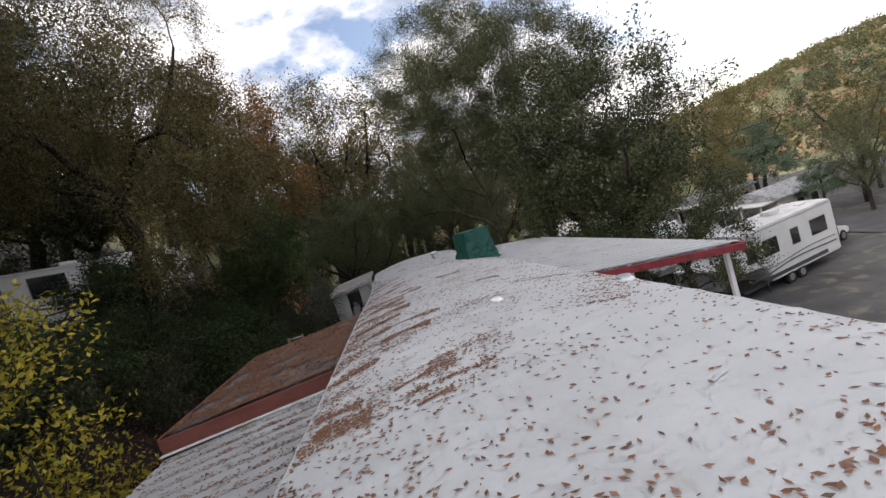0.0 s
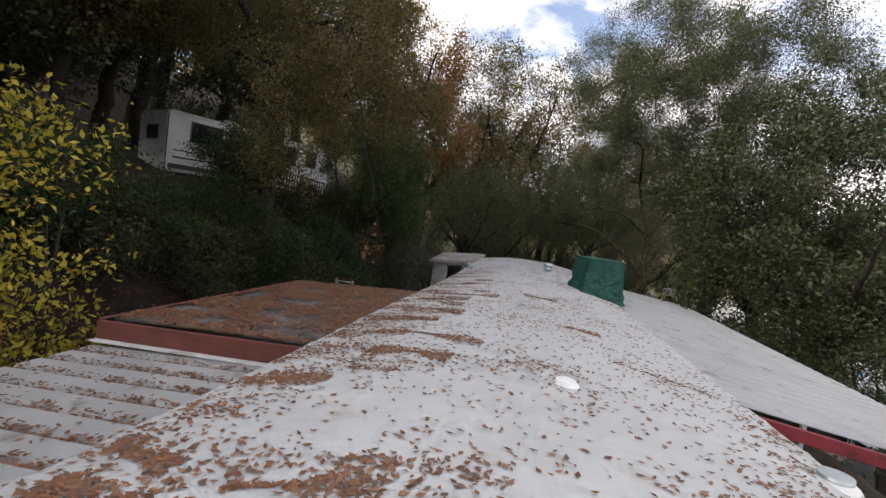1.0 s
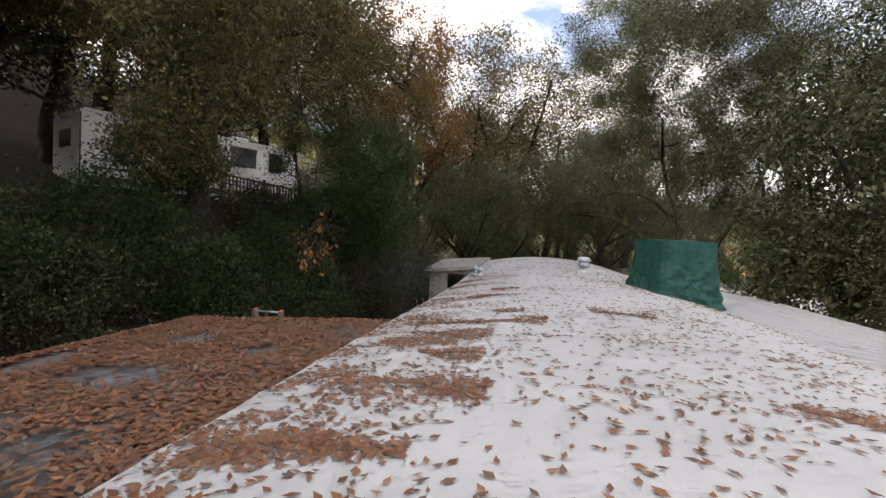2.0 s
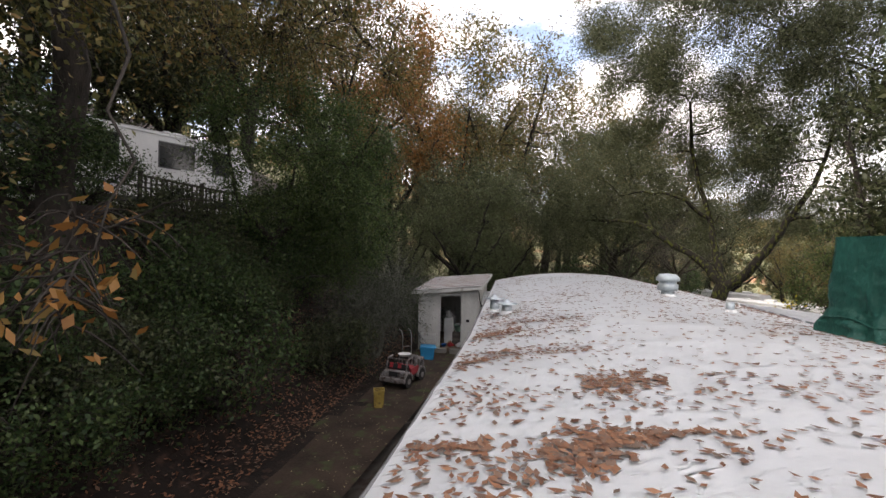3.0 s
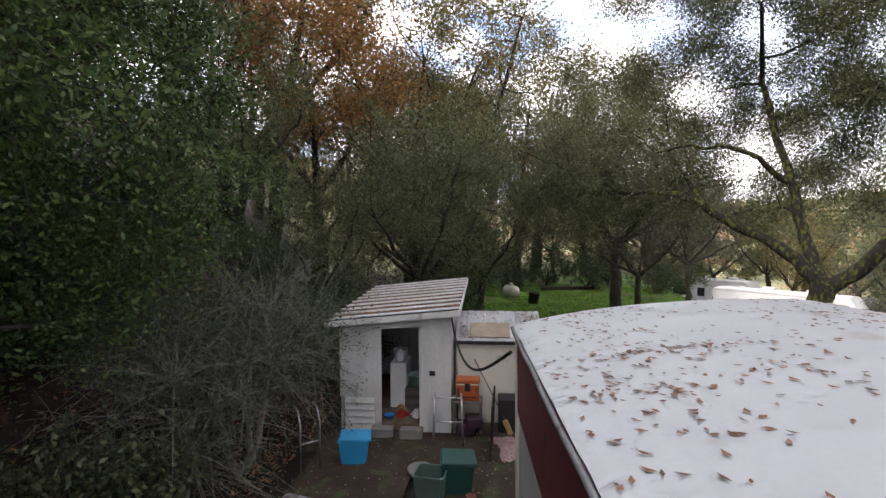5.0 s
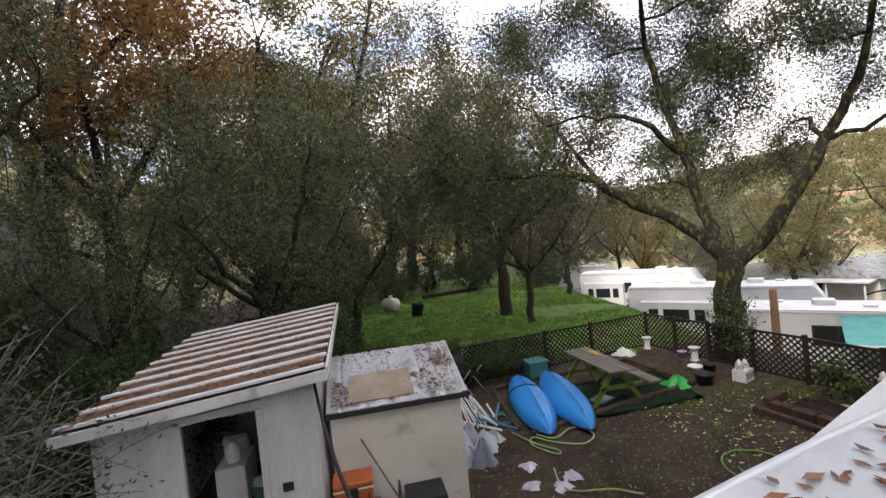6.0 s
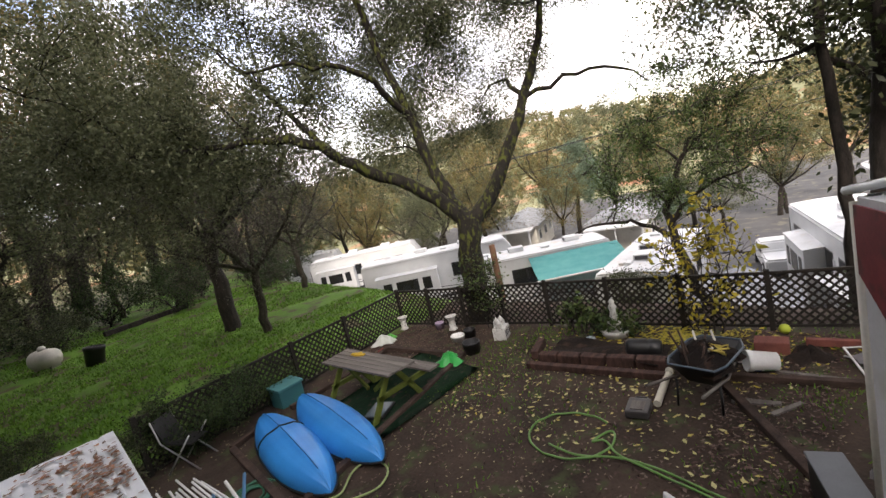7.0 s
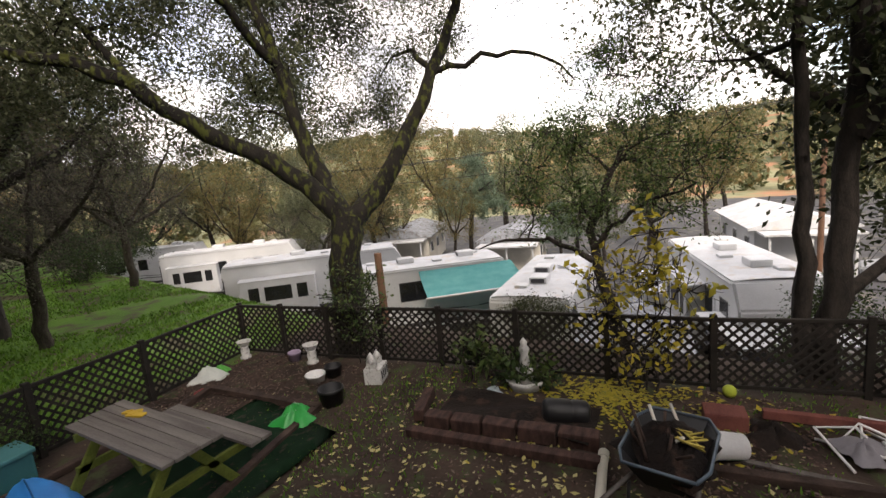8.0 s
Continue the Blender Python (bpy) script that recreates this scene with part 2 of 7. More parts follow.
M_RUSTY = surface("rust_stained_tin", (0.10, 0.065, 0.05), (0.3, 0.27, 0.25), 3, 40, 0.8, 0.15, c3=(0.13, 0.06, 0.035), c3at=0.52)

# ---------------------------------------------------------------- the ground
def sstep(a, b, x):
    t = np.clip((x - a) / (b - a), 0, 1)
    return t * t * (3 - 2 * t)


def ground_z(x, y):
    x, y = np.asarray(x, float), np.asarray(y, float)
    foot = -5.3 - np.maximum(0, y - 7.5) * 0.45
    z = 4.3 * sstep(0, 4.6, foot - x) + 0.05 * np.maximum(0, foot - 4.6 - x) * sstep(0, 3, foot - 4.6 - x)
    drop = 7.3 + np.maximum(0, y - 10.5) * 0.16
    z = z - 4.2 * sstep(0, 5.2, x - drop)
    z = z + 0.5 * sstep(16, 40, y) * (x < drop)
    far = np.hypot(x, y)
    z = z + 27 * sstep(80, 330, x * 0.96 - y * 0.15) + 20 * sstep(60, 220, y) + 11 * sstep(13, 45, -x) + 22 * sstep(40, 200, -x) + 8 * sstep(70, 240, -y)
    z = z + 0.05 * np.sin(x * 1.7 + 0.6 * y) * np.sin(y * 1.1) * sstep(8, 20, far) + 3 * np.sin(x * 0.021) * np.sin(y * 0.027) * sstep(90, 200, far)
    return z


def gz(x, y):
    return float(ground_z(x, y))


G_DIRT = surface("yard_dirt", (0.022, 0.015, 0.011), (0.062, 0.042, 0.031), 1.4, 28, 0.95, 0.5, c3=(0.05, 0.06, 0.025), c3at=0.6, dist=0.03)
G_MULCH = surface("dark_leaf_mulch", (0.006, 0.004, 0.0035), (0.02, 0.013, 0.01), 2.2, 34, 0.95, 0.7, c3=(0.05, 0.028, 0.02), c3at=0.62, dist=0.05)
G_GRASS = surface("green_lawn", (0.05, 0.12, 0.012), (0.10, 0.21, 0.02), 0.6, 30, 0.9, 0.5, c3=(0.07, 0.06, 0.032), c3at=0.54, dist=0.04)
G_LOT = surface("lot_asphalt", (0.05, 0.05, 0.052), (0.09, 0.09, 0.092), 0.5, 20, 0.9, 0.2, c3=(0.13, 0.12, 0.10), c3at=0.6)
G_SLOPE = surface("dry_slope", (0.06, 0.07, 0.03), (0.13, 0.13, 0.06), 0.5, 12, 0.95, 0.5, c3=(0.13, 0.1, 0.07), c3at=0.58, dist=0.05)
# hill tones lightened: distance haze is put into the base colour
G_HILL = surface("haze_paled_hillside", (0.11, 0.125, 0.06), (0.28, 0.27, 0.15), 0.035, 0.6, 0.95, 0.0, c3=(0.36, 0.18, 0.10), c3at=0.58)


def spaced(lo, hi, step, far, grow):
    a, d, up = [lo], step, [hi]
    mid = list(np.arange(lo + step, hi, step))
    while a[-1] > -far:
        d *= grow
        a.append(a[-1] - d)
    d = step
    while up[-1] < far:
        d *= grow
        up.append(up[-1] + d)
    return np.array(a[::-1] + mid + up)


def build_ground():
    xs, ys = spaced(-13, 20, 0.3, 900, 1.22), spaced(-25, 32, 0.3, 900, 1.22)
    gx, gy = np.meshgrid(xs, ys, indexing="ij")
    z = ground_z(gx, gy)
    near = (np.hypot(gx, gy - 5) < 30)
    z = z + near * rng.normal(0, 0.012, z.shape)
    nx, ny = gx.shape
    v = np.stack([gx, gy, z], -1).reshape(-1, 3)
    i, j = np.meshgrid(np.arange(nx - 1), np.arange(ny - 1), indexing="ij")
    a = (i * ny + j).ravel()
    f = np.stack([a, a + ny, a + ny + 1, a + 1], 1)
    me = bpy.data.meshes.new("ground")
    me.vertices.add(len(v))
    me.vertices.foreach_set("co", v.astype(np.float32).ravel())
    me.loops.add(4 * len(f))
    me.loops.foreach_set("vertex_index", f.astype(np.int32).ravel())
    me.polygons.add(len(f))
    me.polygons.foreach_set("loop_start", np.arange(0, 4 * len(f), 4, dtype=np.int32))
    me.polygons.foreach_set("loop_total", np.full(len(f), 4, np.int32))
    c = v[f].mean(1)
    wob = 0.35 * np.sin(c[:, 0] * 2.3 + c[:, 1]) + 0.3 * np.sin(c[:, 1] * 3.1 - c[:, 0] * 1.3) + rng.normal(0, 0.12, len(c))
    k = np.zeros(len(c), np.int32)
    k[(c[:, 1] > 9.9 + 0.3 * wob)] = 2
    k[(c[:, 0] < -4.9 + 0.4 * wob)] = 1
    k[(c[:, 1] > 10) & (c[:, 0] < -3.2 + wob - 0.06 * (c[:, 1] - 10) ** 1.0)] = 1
    k[(c[:, 2] < -0.5)] = 4
    k[(c[:, 2] < -3.6)] = 3
    k[(c[:, 1] > 34 + wob) & (c[:, 2] > -2)] = 4
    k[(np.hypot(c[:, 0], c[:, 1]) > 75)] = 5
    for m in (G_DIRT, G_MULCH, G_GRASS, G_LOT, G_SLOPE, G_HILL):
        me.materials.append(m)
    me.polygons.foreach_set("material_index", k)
    me.polygons.foreach_set("use_smooth", np.ones(len(f), bool))
    me.update(calc_edges=True)
    return tagged(new("ground", me), "sloping dirt yard, lawn and lot running to the hills", "ground", kind="structure")


build_ground()

# ---------------------------------------------------------------- the long home under the flight
EAVE = 2.75


def home_l(y):
    return float(np.interp(y, [-25, -7, 0], [-1.55, -1.58, -1.85]))


def home_r(y):
    return float(np.interp(y, [-25, -15, -9, 1.4], [2.72, 2.66, 2.45, 2.08]))


def home_end(u):
    return float(np.interp(u, [0, 0.32, 0.55, 0.78, 1], [0, 0.05, 0.25, 0.85, 1.5]))


def roof_z(u, y):
    """Height of the roof: u runs 0 at one eave to 1 at the other; a low arch with faint ribs across."""
    arch = EAVE + 0.27 * (1 - abs(2 * u - 0.95) ** 2.0 / 1.1)
    rib = 0.012 * max(0.0, math.cos(y * TAU / 0.61)) ** 6
    return arch + rib + 0.01 * math.sin(y * 0.9 + 4 * u)


NEAR = -24.0


def roof_pt(u, w):
    y = NEAR + w * (home_end(u) - NEAR)
    return (home_l(y) + u * (home_r(y) - home_l(y)), y, roof_z(u, y))


def build_home():
    home = thing("mobile_home", "long white mobile home with a low arched leaf-strewn roof", "building")
    bm = grid(B(), 26, 330, roof_pt)
    top = bm.faces[:]
    bmesh.ops.solidify(bm, geom=top, thickness=0.05)
    bmesh.ops.recalc_face_normals(bm, faces=bm.faces[:])
    part("roof", bm, M_ROOF, home, "white coated roof with faint ribs across")
    # walls a little inside the eaves
    bm = B()
    inset = 0.05
    def wall(p, q, lo, hi, th, mat_bm):
        d = Vector((q[0] - p[0], q[1] - p[1], 0))
        c = ((p[0] + q[0]) / 2, (p[1] + q[1]) / 2, (lo + hi) / 2)
        box(mat_bm, c, (d.length, th, hi - lo), (0, 0, math.degrees(math.atan2(d.y, d.x))))
    a, b = (home_l(NEAR) + 0.1, NEAR), (home_l(-7) + 0.1, -7)
    c, d = (home_l(0) + 0.1, 0.0), (home_r(1.4) - 0.1, 1.42)
    e, f = (home_r(-9) - 0.1, -9), (home_r(-15) - 0.1, -15)
    g = (home_r(NEAR) - 0.1, NEAR)
    pts = [a, b, c, d, e, f, g]
    for p, q in zip(pts, pts[1:] + pts[:1]):
        wall(p, q, 0.12, EAVE - 0.06, 0.09, bm)
    part("wall", bm, M_WALLW, home, "white metal siding")
    # maroon band under the eaves
    bm = B()
    for p, q in zip(pts, pts[1:]):
        n = Vector((q[1] - p[1], p[0] - q[0], 0)).normalized() * -0.055
        if p == c:
            continue
        wall((p[0] + n.x, p[1] + n.y), (q[0] + n.x, q[1] + n.y), EAVE - 0.72, EAVE - 0.07, 0.02, bm)
    part("band", bm, M_MAROON, home, "maroon band below the eave")
    # slanting maroon flash on the end wall
    bm = B()
    ex, ey = Vector((c[0], c[1], 0)), Vector((d[0] - c[0], d[1] - c[1], 0)).normalized()
    nrm = Vector((-ey.y, ey.x, 0)) * 0.056
    L = (Vector(d) - Vector(c)).length
    def flash(poly):
        vs = [bm.verts.new(ex + ey * s + nrm + Vector((0, 0, z))) for s, z in poly]
        vs2 = [bm.verts.new(v.co + nrm.normalized() * 0.012) for v in vs]
        bm.faces.new(vs2)
        for i in range(len(vs)):
            bm.faces.new((vs[i], vs[(i + 1) % len(vs)], vs2[(i + 1) % len(vs)], vs2[i]))
    flash([(L, EAVE - 0.1), (L, EAVE - 0.5), (L - 1.2, 1.4), (L - 2.2, 0.5), (L - 2.2, 1.2), (L - 1.3, EAVE - 0.1)])
    bmesh.ops.recalc_face_normals(bm, faces=bm.faces[:])
    part("flash", bm, M_MAROON, home, "maroon painted flash on the end wall")
    # eave drip edges
    bm = B()
    for side in (0, 1):
        pl = []
        for i in range(60):
            x, y, z = roof_pt(side, i / 59)
            pl.append((x + (0.012 if side else -0.012), y, z - 0.03))
        tube(bm, pl, 0.016, 6)
    part("drip_edge", bm, M_EDGE, home, "painted metal drip edge")
    bm = B()
    pl = [roof_pt(i / 24, 1) for i in range(25)]
    tube(bm, [(x, y + 0.01, z - 0.03) for x, y, z in pl], 0.028, 6)
    part("end_trim", bm, M_TIN, home, "bare metal edge trim")
    for x, y in ((d[0] + 0.06, d[1] + 0.06), (c[0] - 0.06, c[1] + 0.02)):
        part("corner_trim", tube(B(), [(x, y, 0.1), (x, y, EAVE - 0.1)], 0.022, 6), M_SHED2, home)
    return home


build_home()

# ---------------------------------------------------------------- roofs that lean on the home
def corrugated(bm, x0, x1, y0, y1, z_at, pitch=0.16, amp=0.02, along="x", per=6):
    """A ribbed tin sheet; ribs run along the given axis."""
    if along == "x":
        n = int((y1 - y0) / pitch * per)
        grid(bm, 6, n, lambda u, w: (x0 + u * (x1 - x0), y0 + w * (y1 - y0), z_at(x0 + u * (x1 - x0), y0 + w * (y1 - y0)) + amp * (1 if round(w * n) % per < per * 0.7 else 0)))
    else:
        n = int((x1 - x0) / pitch * per)
        grid(bm, n, 6, lambda u, w: (x0 + u * (x1 - x0), y0 + w * (y1 - y0), z_at(x0 + u * (x1 - x0), y0 + w * (y1 - y0)) + amp * (1 if round(u * n) % per < per * 0.7 else 0)))
    for f in bm.faces:
        f.smooth = False
    bmesh.ops.solidify(bm, geom=bm.faces[:], thickness=0.008)
    return bm


def build_carport():
    """Ribbed tin carport on the hillside wall, near end."""
    ob = thing("carport", "ribbed grey tin carport roof strewn with leaves beside the home", "carport")
    zc = lambda x, y: 2.20 + (x + 4.2) * 0.09
    part("roof_sheet", corrugated(B(), -4.2, -1.6, -24, -14.55, zc, 0.3, 0.05), M_TIN, ob)
    for y in (-23.5, -19, -14.8):
        part("post", box(B(), (-4.1, y, 1.08), (0.09, 0.09, 2.16), (0, 0, 0), 0.008), M_REDWOOD, ob)
    part("beam", box(B(), (-4.1, -19.3, 2.14), (0.07, 9.3, 0.09)), M_REDWOOD, ob)


def build_addition():
    """Flat-roofed room against the home, deep in fallen leaves."""
    ob = thing("side_addition", "low flat-roofed side room buried in brown leaves", "building")
    bm = grid(B(), 12, 24, lambda u, w: (-4.25 + u * 2.7, -14.45 + w * 4.2, 2.50 + 0.2 * u + 0.015 * math.sin(9 * w + 5 * u)))
    bmesh.ops.solidify(bm, geom=bm.faces[:], thickness=0.05)
    part("roof", bm, M_TAR, ob, "grey roll roofing")
    part("fascia", box(B(), (-2.9, -14.48, 2.5), (2.7, 0.05, 0.2), (0, -4, 0), 0.006), M_REDWOOD, ob, "red-brown fascia board")
    part("fascia", box(B(), (-4.27, -12.35, 2.44), (0.04, 4.2, 0.16), (0, 0, 0), 0.006), M_REDWOOD, ob)
    part("flashing", box(B(), (-2.9, -14.55, 2.39), (2.7, 0.09, 0.015), (0, -4, 0), 0.004), M_TIN, ob, "bent metal flashing")
    bm = B()
    box(bm, (-2.8, -14.4, 1.2), (2.4, 0.1, 2.4))
    box(bm, (-4.1, -12.35, 1.2), (0.1, 4.0, 2.4))
    box(bm, (-2.9, -10.35, 1.2), (2.5, 0.1, 2.4))
    part("wall", bm, M_REDWOOD, ob)


def build_awning():
    """Ribbed tin patio cover on the valley side."""
    ob = thing("patio_cover", "white ribbed tin patio cover with a maroon edge on white posts", "awning")
    za = lambda x, y: 2.66 - (x - 2.5) * 0.11
    part("roof_sheet", corrugated(B(), 2.5, 5.5, -13.6, -2.2, za, 0.3, 0.07), M_TINW, ob)
    part("fascia", box(B(), (4.0, -13.66, 2.46), (3.0, 0.05, 0.13), (0, 6.3, 0), 0.01), M_MAROON, ob, "maroon edge board")
    part("fascia", box(B(), (5.54, -7.9, 2.3), (0.05, 11.5, 0.13), (0, 0, 0), 0.01), M_MAROON, ob, "maroon edge board")
    for y in (-13.3, -9.6, -5.9, -2.4):
        part("post", box(B(), (5.4, y, 1.13), (0.08, 0.08, 2.26), (0, 0, 0), 0.008), M_WALLW, ob)


build_carport()
build_addition()
build_awning()


def build_cover():
    """Roof cooler under a tied green cloth."""
    x0, y0 = 1.92, -7.08
    base = on_roof(x0, y0) - 0.12
    top = 3.74 - base

    def crease(x, y, z, k):
        return noise.noise(Vector((x * k, y * k, z * k * 1.6)))

    def ridge(x, y, z, k):
        return 1 - 2 * abs(crease(x, y, z, k))

    def cloth(u, w):
        a = u * TAU
        c, s = math.cos(a), math.sin(a)
        sq = 0.44 / max(abs(c), abs(s))
        sq = min(sq, 0.585)
        low = (1 - w) ** 1.4
        z = top * w
        fold = 0.055 * ridge(c, s, z, 2.2) * (0.1 + low) + 0.035 * ridge(c + 3, s, z * 1.4, 5.0) * (0.08 + low) + 0.014 * ridge(c, s + 5, z, 11.0) * (0.3 + low)
        flare = 1 + 0.2 * (1 - w) ** 2.6 - 0.05 * math.exp(-((w - 0.33) / 0.12) ** 2) * (0.5 + crease(c, s, 7, 2.0))
        r = sq * flare + fold
        ragged = (0.05 * crease(c, s, 2, 3.0) + 0.02 * crease(c, s, 4, 8.0)) * (1 - w) ** 3
        tilt = -0.115 * r * (c * math.cos(radians(17.6)) - s * math.sin(radians(17.6))) * (1 - w)
        return (r * c, r * s, z + ragged + tilt)

    ob = thing("covered_roof_cooler", "roof cooler wrapped in a creased dark green tarp", "cooler", (x0, y0, base), 17.6)
    bm = grid(B(), 168, 54, cloth)
    bmesh.ops.remove_doubles(bm, verts=bm.verts[:], dist=0.002)
    part("tarp_side", bm, M_GREEN, ob)

    def lid(u, w):
        x, y, z = cloth(u, 1.0)
        k = 1 - w
        return (x * k, y * k, top + 0.012 * math.sin(6 * x * k + 2) * (k < 1) - 0.03 * (1 - k * k) + 0.015 * (1 - (2 * k - 1) ** 2))
    part("tarp_top", grid(B(), 72, 10, lid), M_GREEN, ob)
    bm = B()
    tube(bm, [(*[v * 1.02 for v in cloth(k / 48, 0.3)[:2]], cloth(k / 48, 0.3)[2] + 0.02 * math.sin(k)) for k in range(49)], 0.007, 5)
    part("cord", bm, M_GREEN, ob)


def on_roof(x, y):
    u = (x - home_l(y)) / (home_r(y) - home_l(y))
    return roof_z(u, y)


build_cover()

M_VENT = surface("galvanised_vent", (0.34, 0.39, 0.42), (0.52, 0.57, 0.6), 6, 60, 0.38, 0.05, 0.45)
M_MASTIC = surface("white_mastic", (0.7, 0.71, 0.72), (0.8, 0.81, 0.82), 8, 60, 0.7, 0.3)


def vent(x, y, h, r, cap, label, cw=1.5):
    ob = thing("roof_vent", label, "vent", (x, y, on_roof(x, y)), group="roof vents")
    part("base", lathe(B(), [(r * 1.5, -0.02), (r * 1.3, 0.008), (r * 1.08, 0.018), (r * 1.05, 0.03)]), M_MASTIC, ob)
    part("pipe", lathe(B(), [(r, 0), (r, h)]), M_VENT, ob)
    if cap == "cone":
        part("cap", lathe(B(), [(r * cw, h + 0.012), (r * cw, h + 0.016), (r * 0.95, h + 0.028), (r * 0.9, h + 0.03), (r * 0.22, h + 0.065), (0, h + 0.067)]), M_VENT, ob)
    elif cap == "drum":
        part("drum", lathe(B(), [(r * 1.5, h - 0.02), (r * 1.55, h + 0.06), (r * 1.3, h + 0.07), (r * 1.3, h + 0.1), (r * 1.75, h + 0.11), (r * 1.75, h + 0.15), (r * 1.2, h + 0.2), (0, h + 0.21)]), M_VENT, ob)
    return ob


vent(-1.46, -5.75, 0.14, 0.05, "cone", "galvanised vent pipe with a conical rain cap on the white roof", 2.4)
vent(-1.30, -6.12, 0.09, 0.055, "cone", "short galvanised vent with a wide shallow cap on the white roof", 2.1)
vent(0.80, -4.46, 0.1, 0.085, "drum", "squat round turbine vent with a stacked cap on the roof")
vent(0.95, -6.0, 0.1, 0.04, "none", "plain open vent pipe on the white roof")
vent(0.78, -15.0, 0.012, 0.075, "none", "low round sealed patch on the white roof")
vent(2.5, -15.2, 0.06, 0.1, "none", "white mastic lump at the roof edge")


# ---------------------------------------------------------------- sheds
M_DARK = plain("dark_interior", (0.02, 0.02, 0.022), 0.9)
M_FLOORW = surface("worn_floor", (0.1, 0.07, 0.05), (0.2, 0.15, 0.11), 3, 40, 0.9, 0.2)
M_CONC = surface("grey_concrete", (0.13, 0.12, 0.11), (0.24, 0.23, 0.21), 3, 50, 0.95, 0.4)
M_GREYWOOD = surface("weathered_grey_wood", (0.075, 0.066, 0.06), (0.18, 0.162, 0.148), 3, 70, 0.85, 0.4, stretch=(0.25, 3, 3))
M_METAL = plain("aluminium", (0.5, 0.51, 0.53), 0.35, 0.8)
M_WHITEP = plain("white_plastic", (0.72, 0.72, 0.72), 0.4)


def build_shed():
    ob = thing("garden_shed", "leaning white plywood shed with an open doorway and louvre", "shed")
    x0, x1, y0, y1 = -4.8, -2.72, 4.05, 7.2
    zf = lambda x: 1.98 + (x - x0) * 0.09
    bm = B()
    th = 0.06
    def panel(xa, xb, za, zb0, zb1):
        prism(bm, [(xa, za), (xb, za), (xb, zb1), (xa, zb0)], "y", y0, y0 + th)
    panel(x0, -4.02, 0.62, zf(x0), zf(-4.02))
    panel(-3.29, x1, 0.0, zf(-3.29), zf(x1))
    panel(-4.02, -3.29, 1.93, zf(-4.02), zf(-3.29))
    panel(-4.13, -4.02, 0.0, 0.62, 0.62)
    part("front_wall", bm, M_SHED, ob)
    bm = B()
    prism(bm, [(y0 + th, 0), (y1, 0), (y1, zf(x1) + 0.28), (y0 + th, zf(x1))], "x", x1 - th, x1)
    part("side_wall", bm, M_SHED, ob)
    bm = B()
    prism(bm, [(y0 + th, 0), (y1, 0), (y1, zf(x0) + 0.28), (y0 + th, zf(x0))], "x", x0, x0 + th)
    part("side_wall", bm, M_SHED, ob)
    part("back_wall", box(B(), ((x0 + x1) / 2, y1, 1.15), (x1 - x0, th, 2.3)), M_SHED, ob)
    for k in range(5):
        part("louvre_slat", box(B(), (-4.42, y0 - 0.005, 0.08 + 0.125 * k), (0.56, 0.02, 0.14), (-24, 0, 0), 0.004), M_SHED, ob)
    part("floor_deck", box(B(), (-3.75, 5.6, 0.06), (2.0, 3.0, 0.1)), M_FLOORW, ob, "bare worn floor")
    # door casing
    for x, w in ((-4.045, 0.07), (-3.265, 0.07)):
        part("door_casing", box(B(), (x, y0 - 0.012, 1.0), (w, 0.03, 1.9), (0, 0, 0), 0.004), M_SHED, ob)
    part("door_casing", box(B(), (-3.655, y0 - 0.012, 1.97), (0.85, 0.03, 0.08), (0, -5, 0), 0.004), M_SHED, ob)
    # roof: ribbed boards with battens
    def zr(x, y):
        return 2.08 + (x + 4.95) * 0.098 + (y - 3.82) * 0.055
    bm = grid(B(), 8, 10, lambda u, w: (-4.98 + u * 2.43, 3.8 + w * 3.7, zr(-4.98 + u * 2.43, 3.8 + w * 3.7)))
    bmesh.ops.solidify(bm, geom=bm.faces[:], thickness=0.03)
    part("roof_sheet", bm, M_RUSTY, ob, "rust-stained tin sheet")
    for k in range(10):
        y = 3.86 + k * 0.395
        part("roof_rib", box(B(), (-3.765, y, zr(-3.765, y) + 0.025), (2.42, 0.055, 0.035), (3.1, -5.6, 0), 0.008), M_WALLW, ob)
    part("fascia", box(B(), (-3.765, 3.79, 2.135), (2.46, 0.03, 0.1), (0, -5.6, 0), 0.004), M_SHED, ob, "white fascia board")
    part("fascia", box(B(), (-2.54, 5.65, 2.38), (0.03, 3.7, 0.1), (3.1, 0, 0), 0.004), M_SHED, ob, "white fascia board")
    # small dark box on the wall
    part("wall_plate", box(B(), (-3.06, y0 - 0.012, 1.1), (0.11, 0.025, 0.09), (0, 0, 0), 0.01), M_DARK, ob, "small black plate with a pale emblem")
    # steps
    for x in (-3.95, -3.42):
        b = thing("step_block", "grey concrete block step below the shed door", "block", (x, 3.84, 0.0), group="step blocks")
        part("block", box(B(), (0, 0, 0.08), (0.4, 0.2, 0.16), (0, 0, 2), 0.01), M_CONC, b)


build_shed()


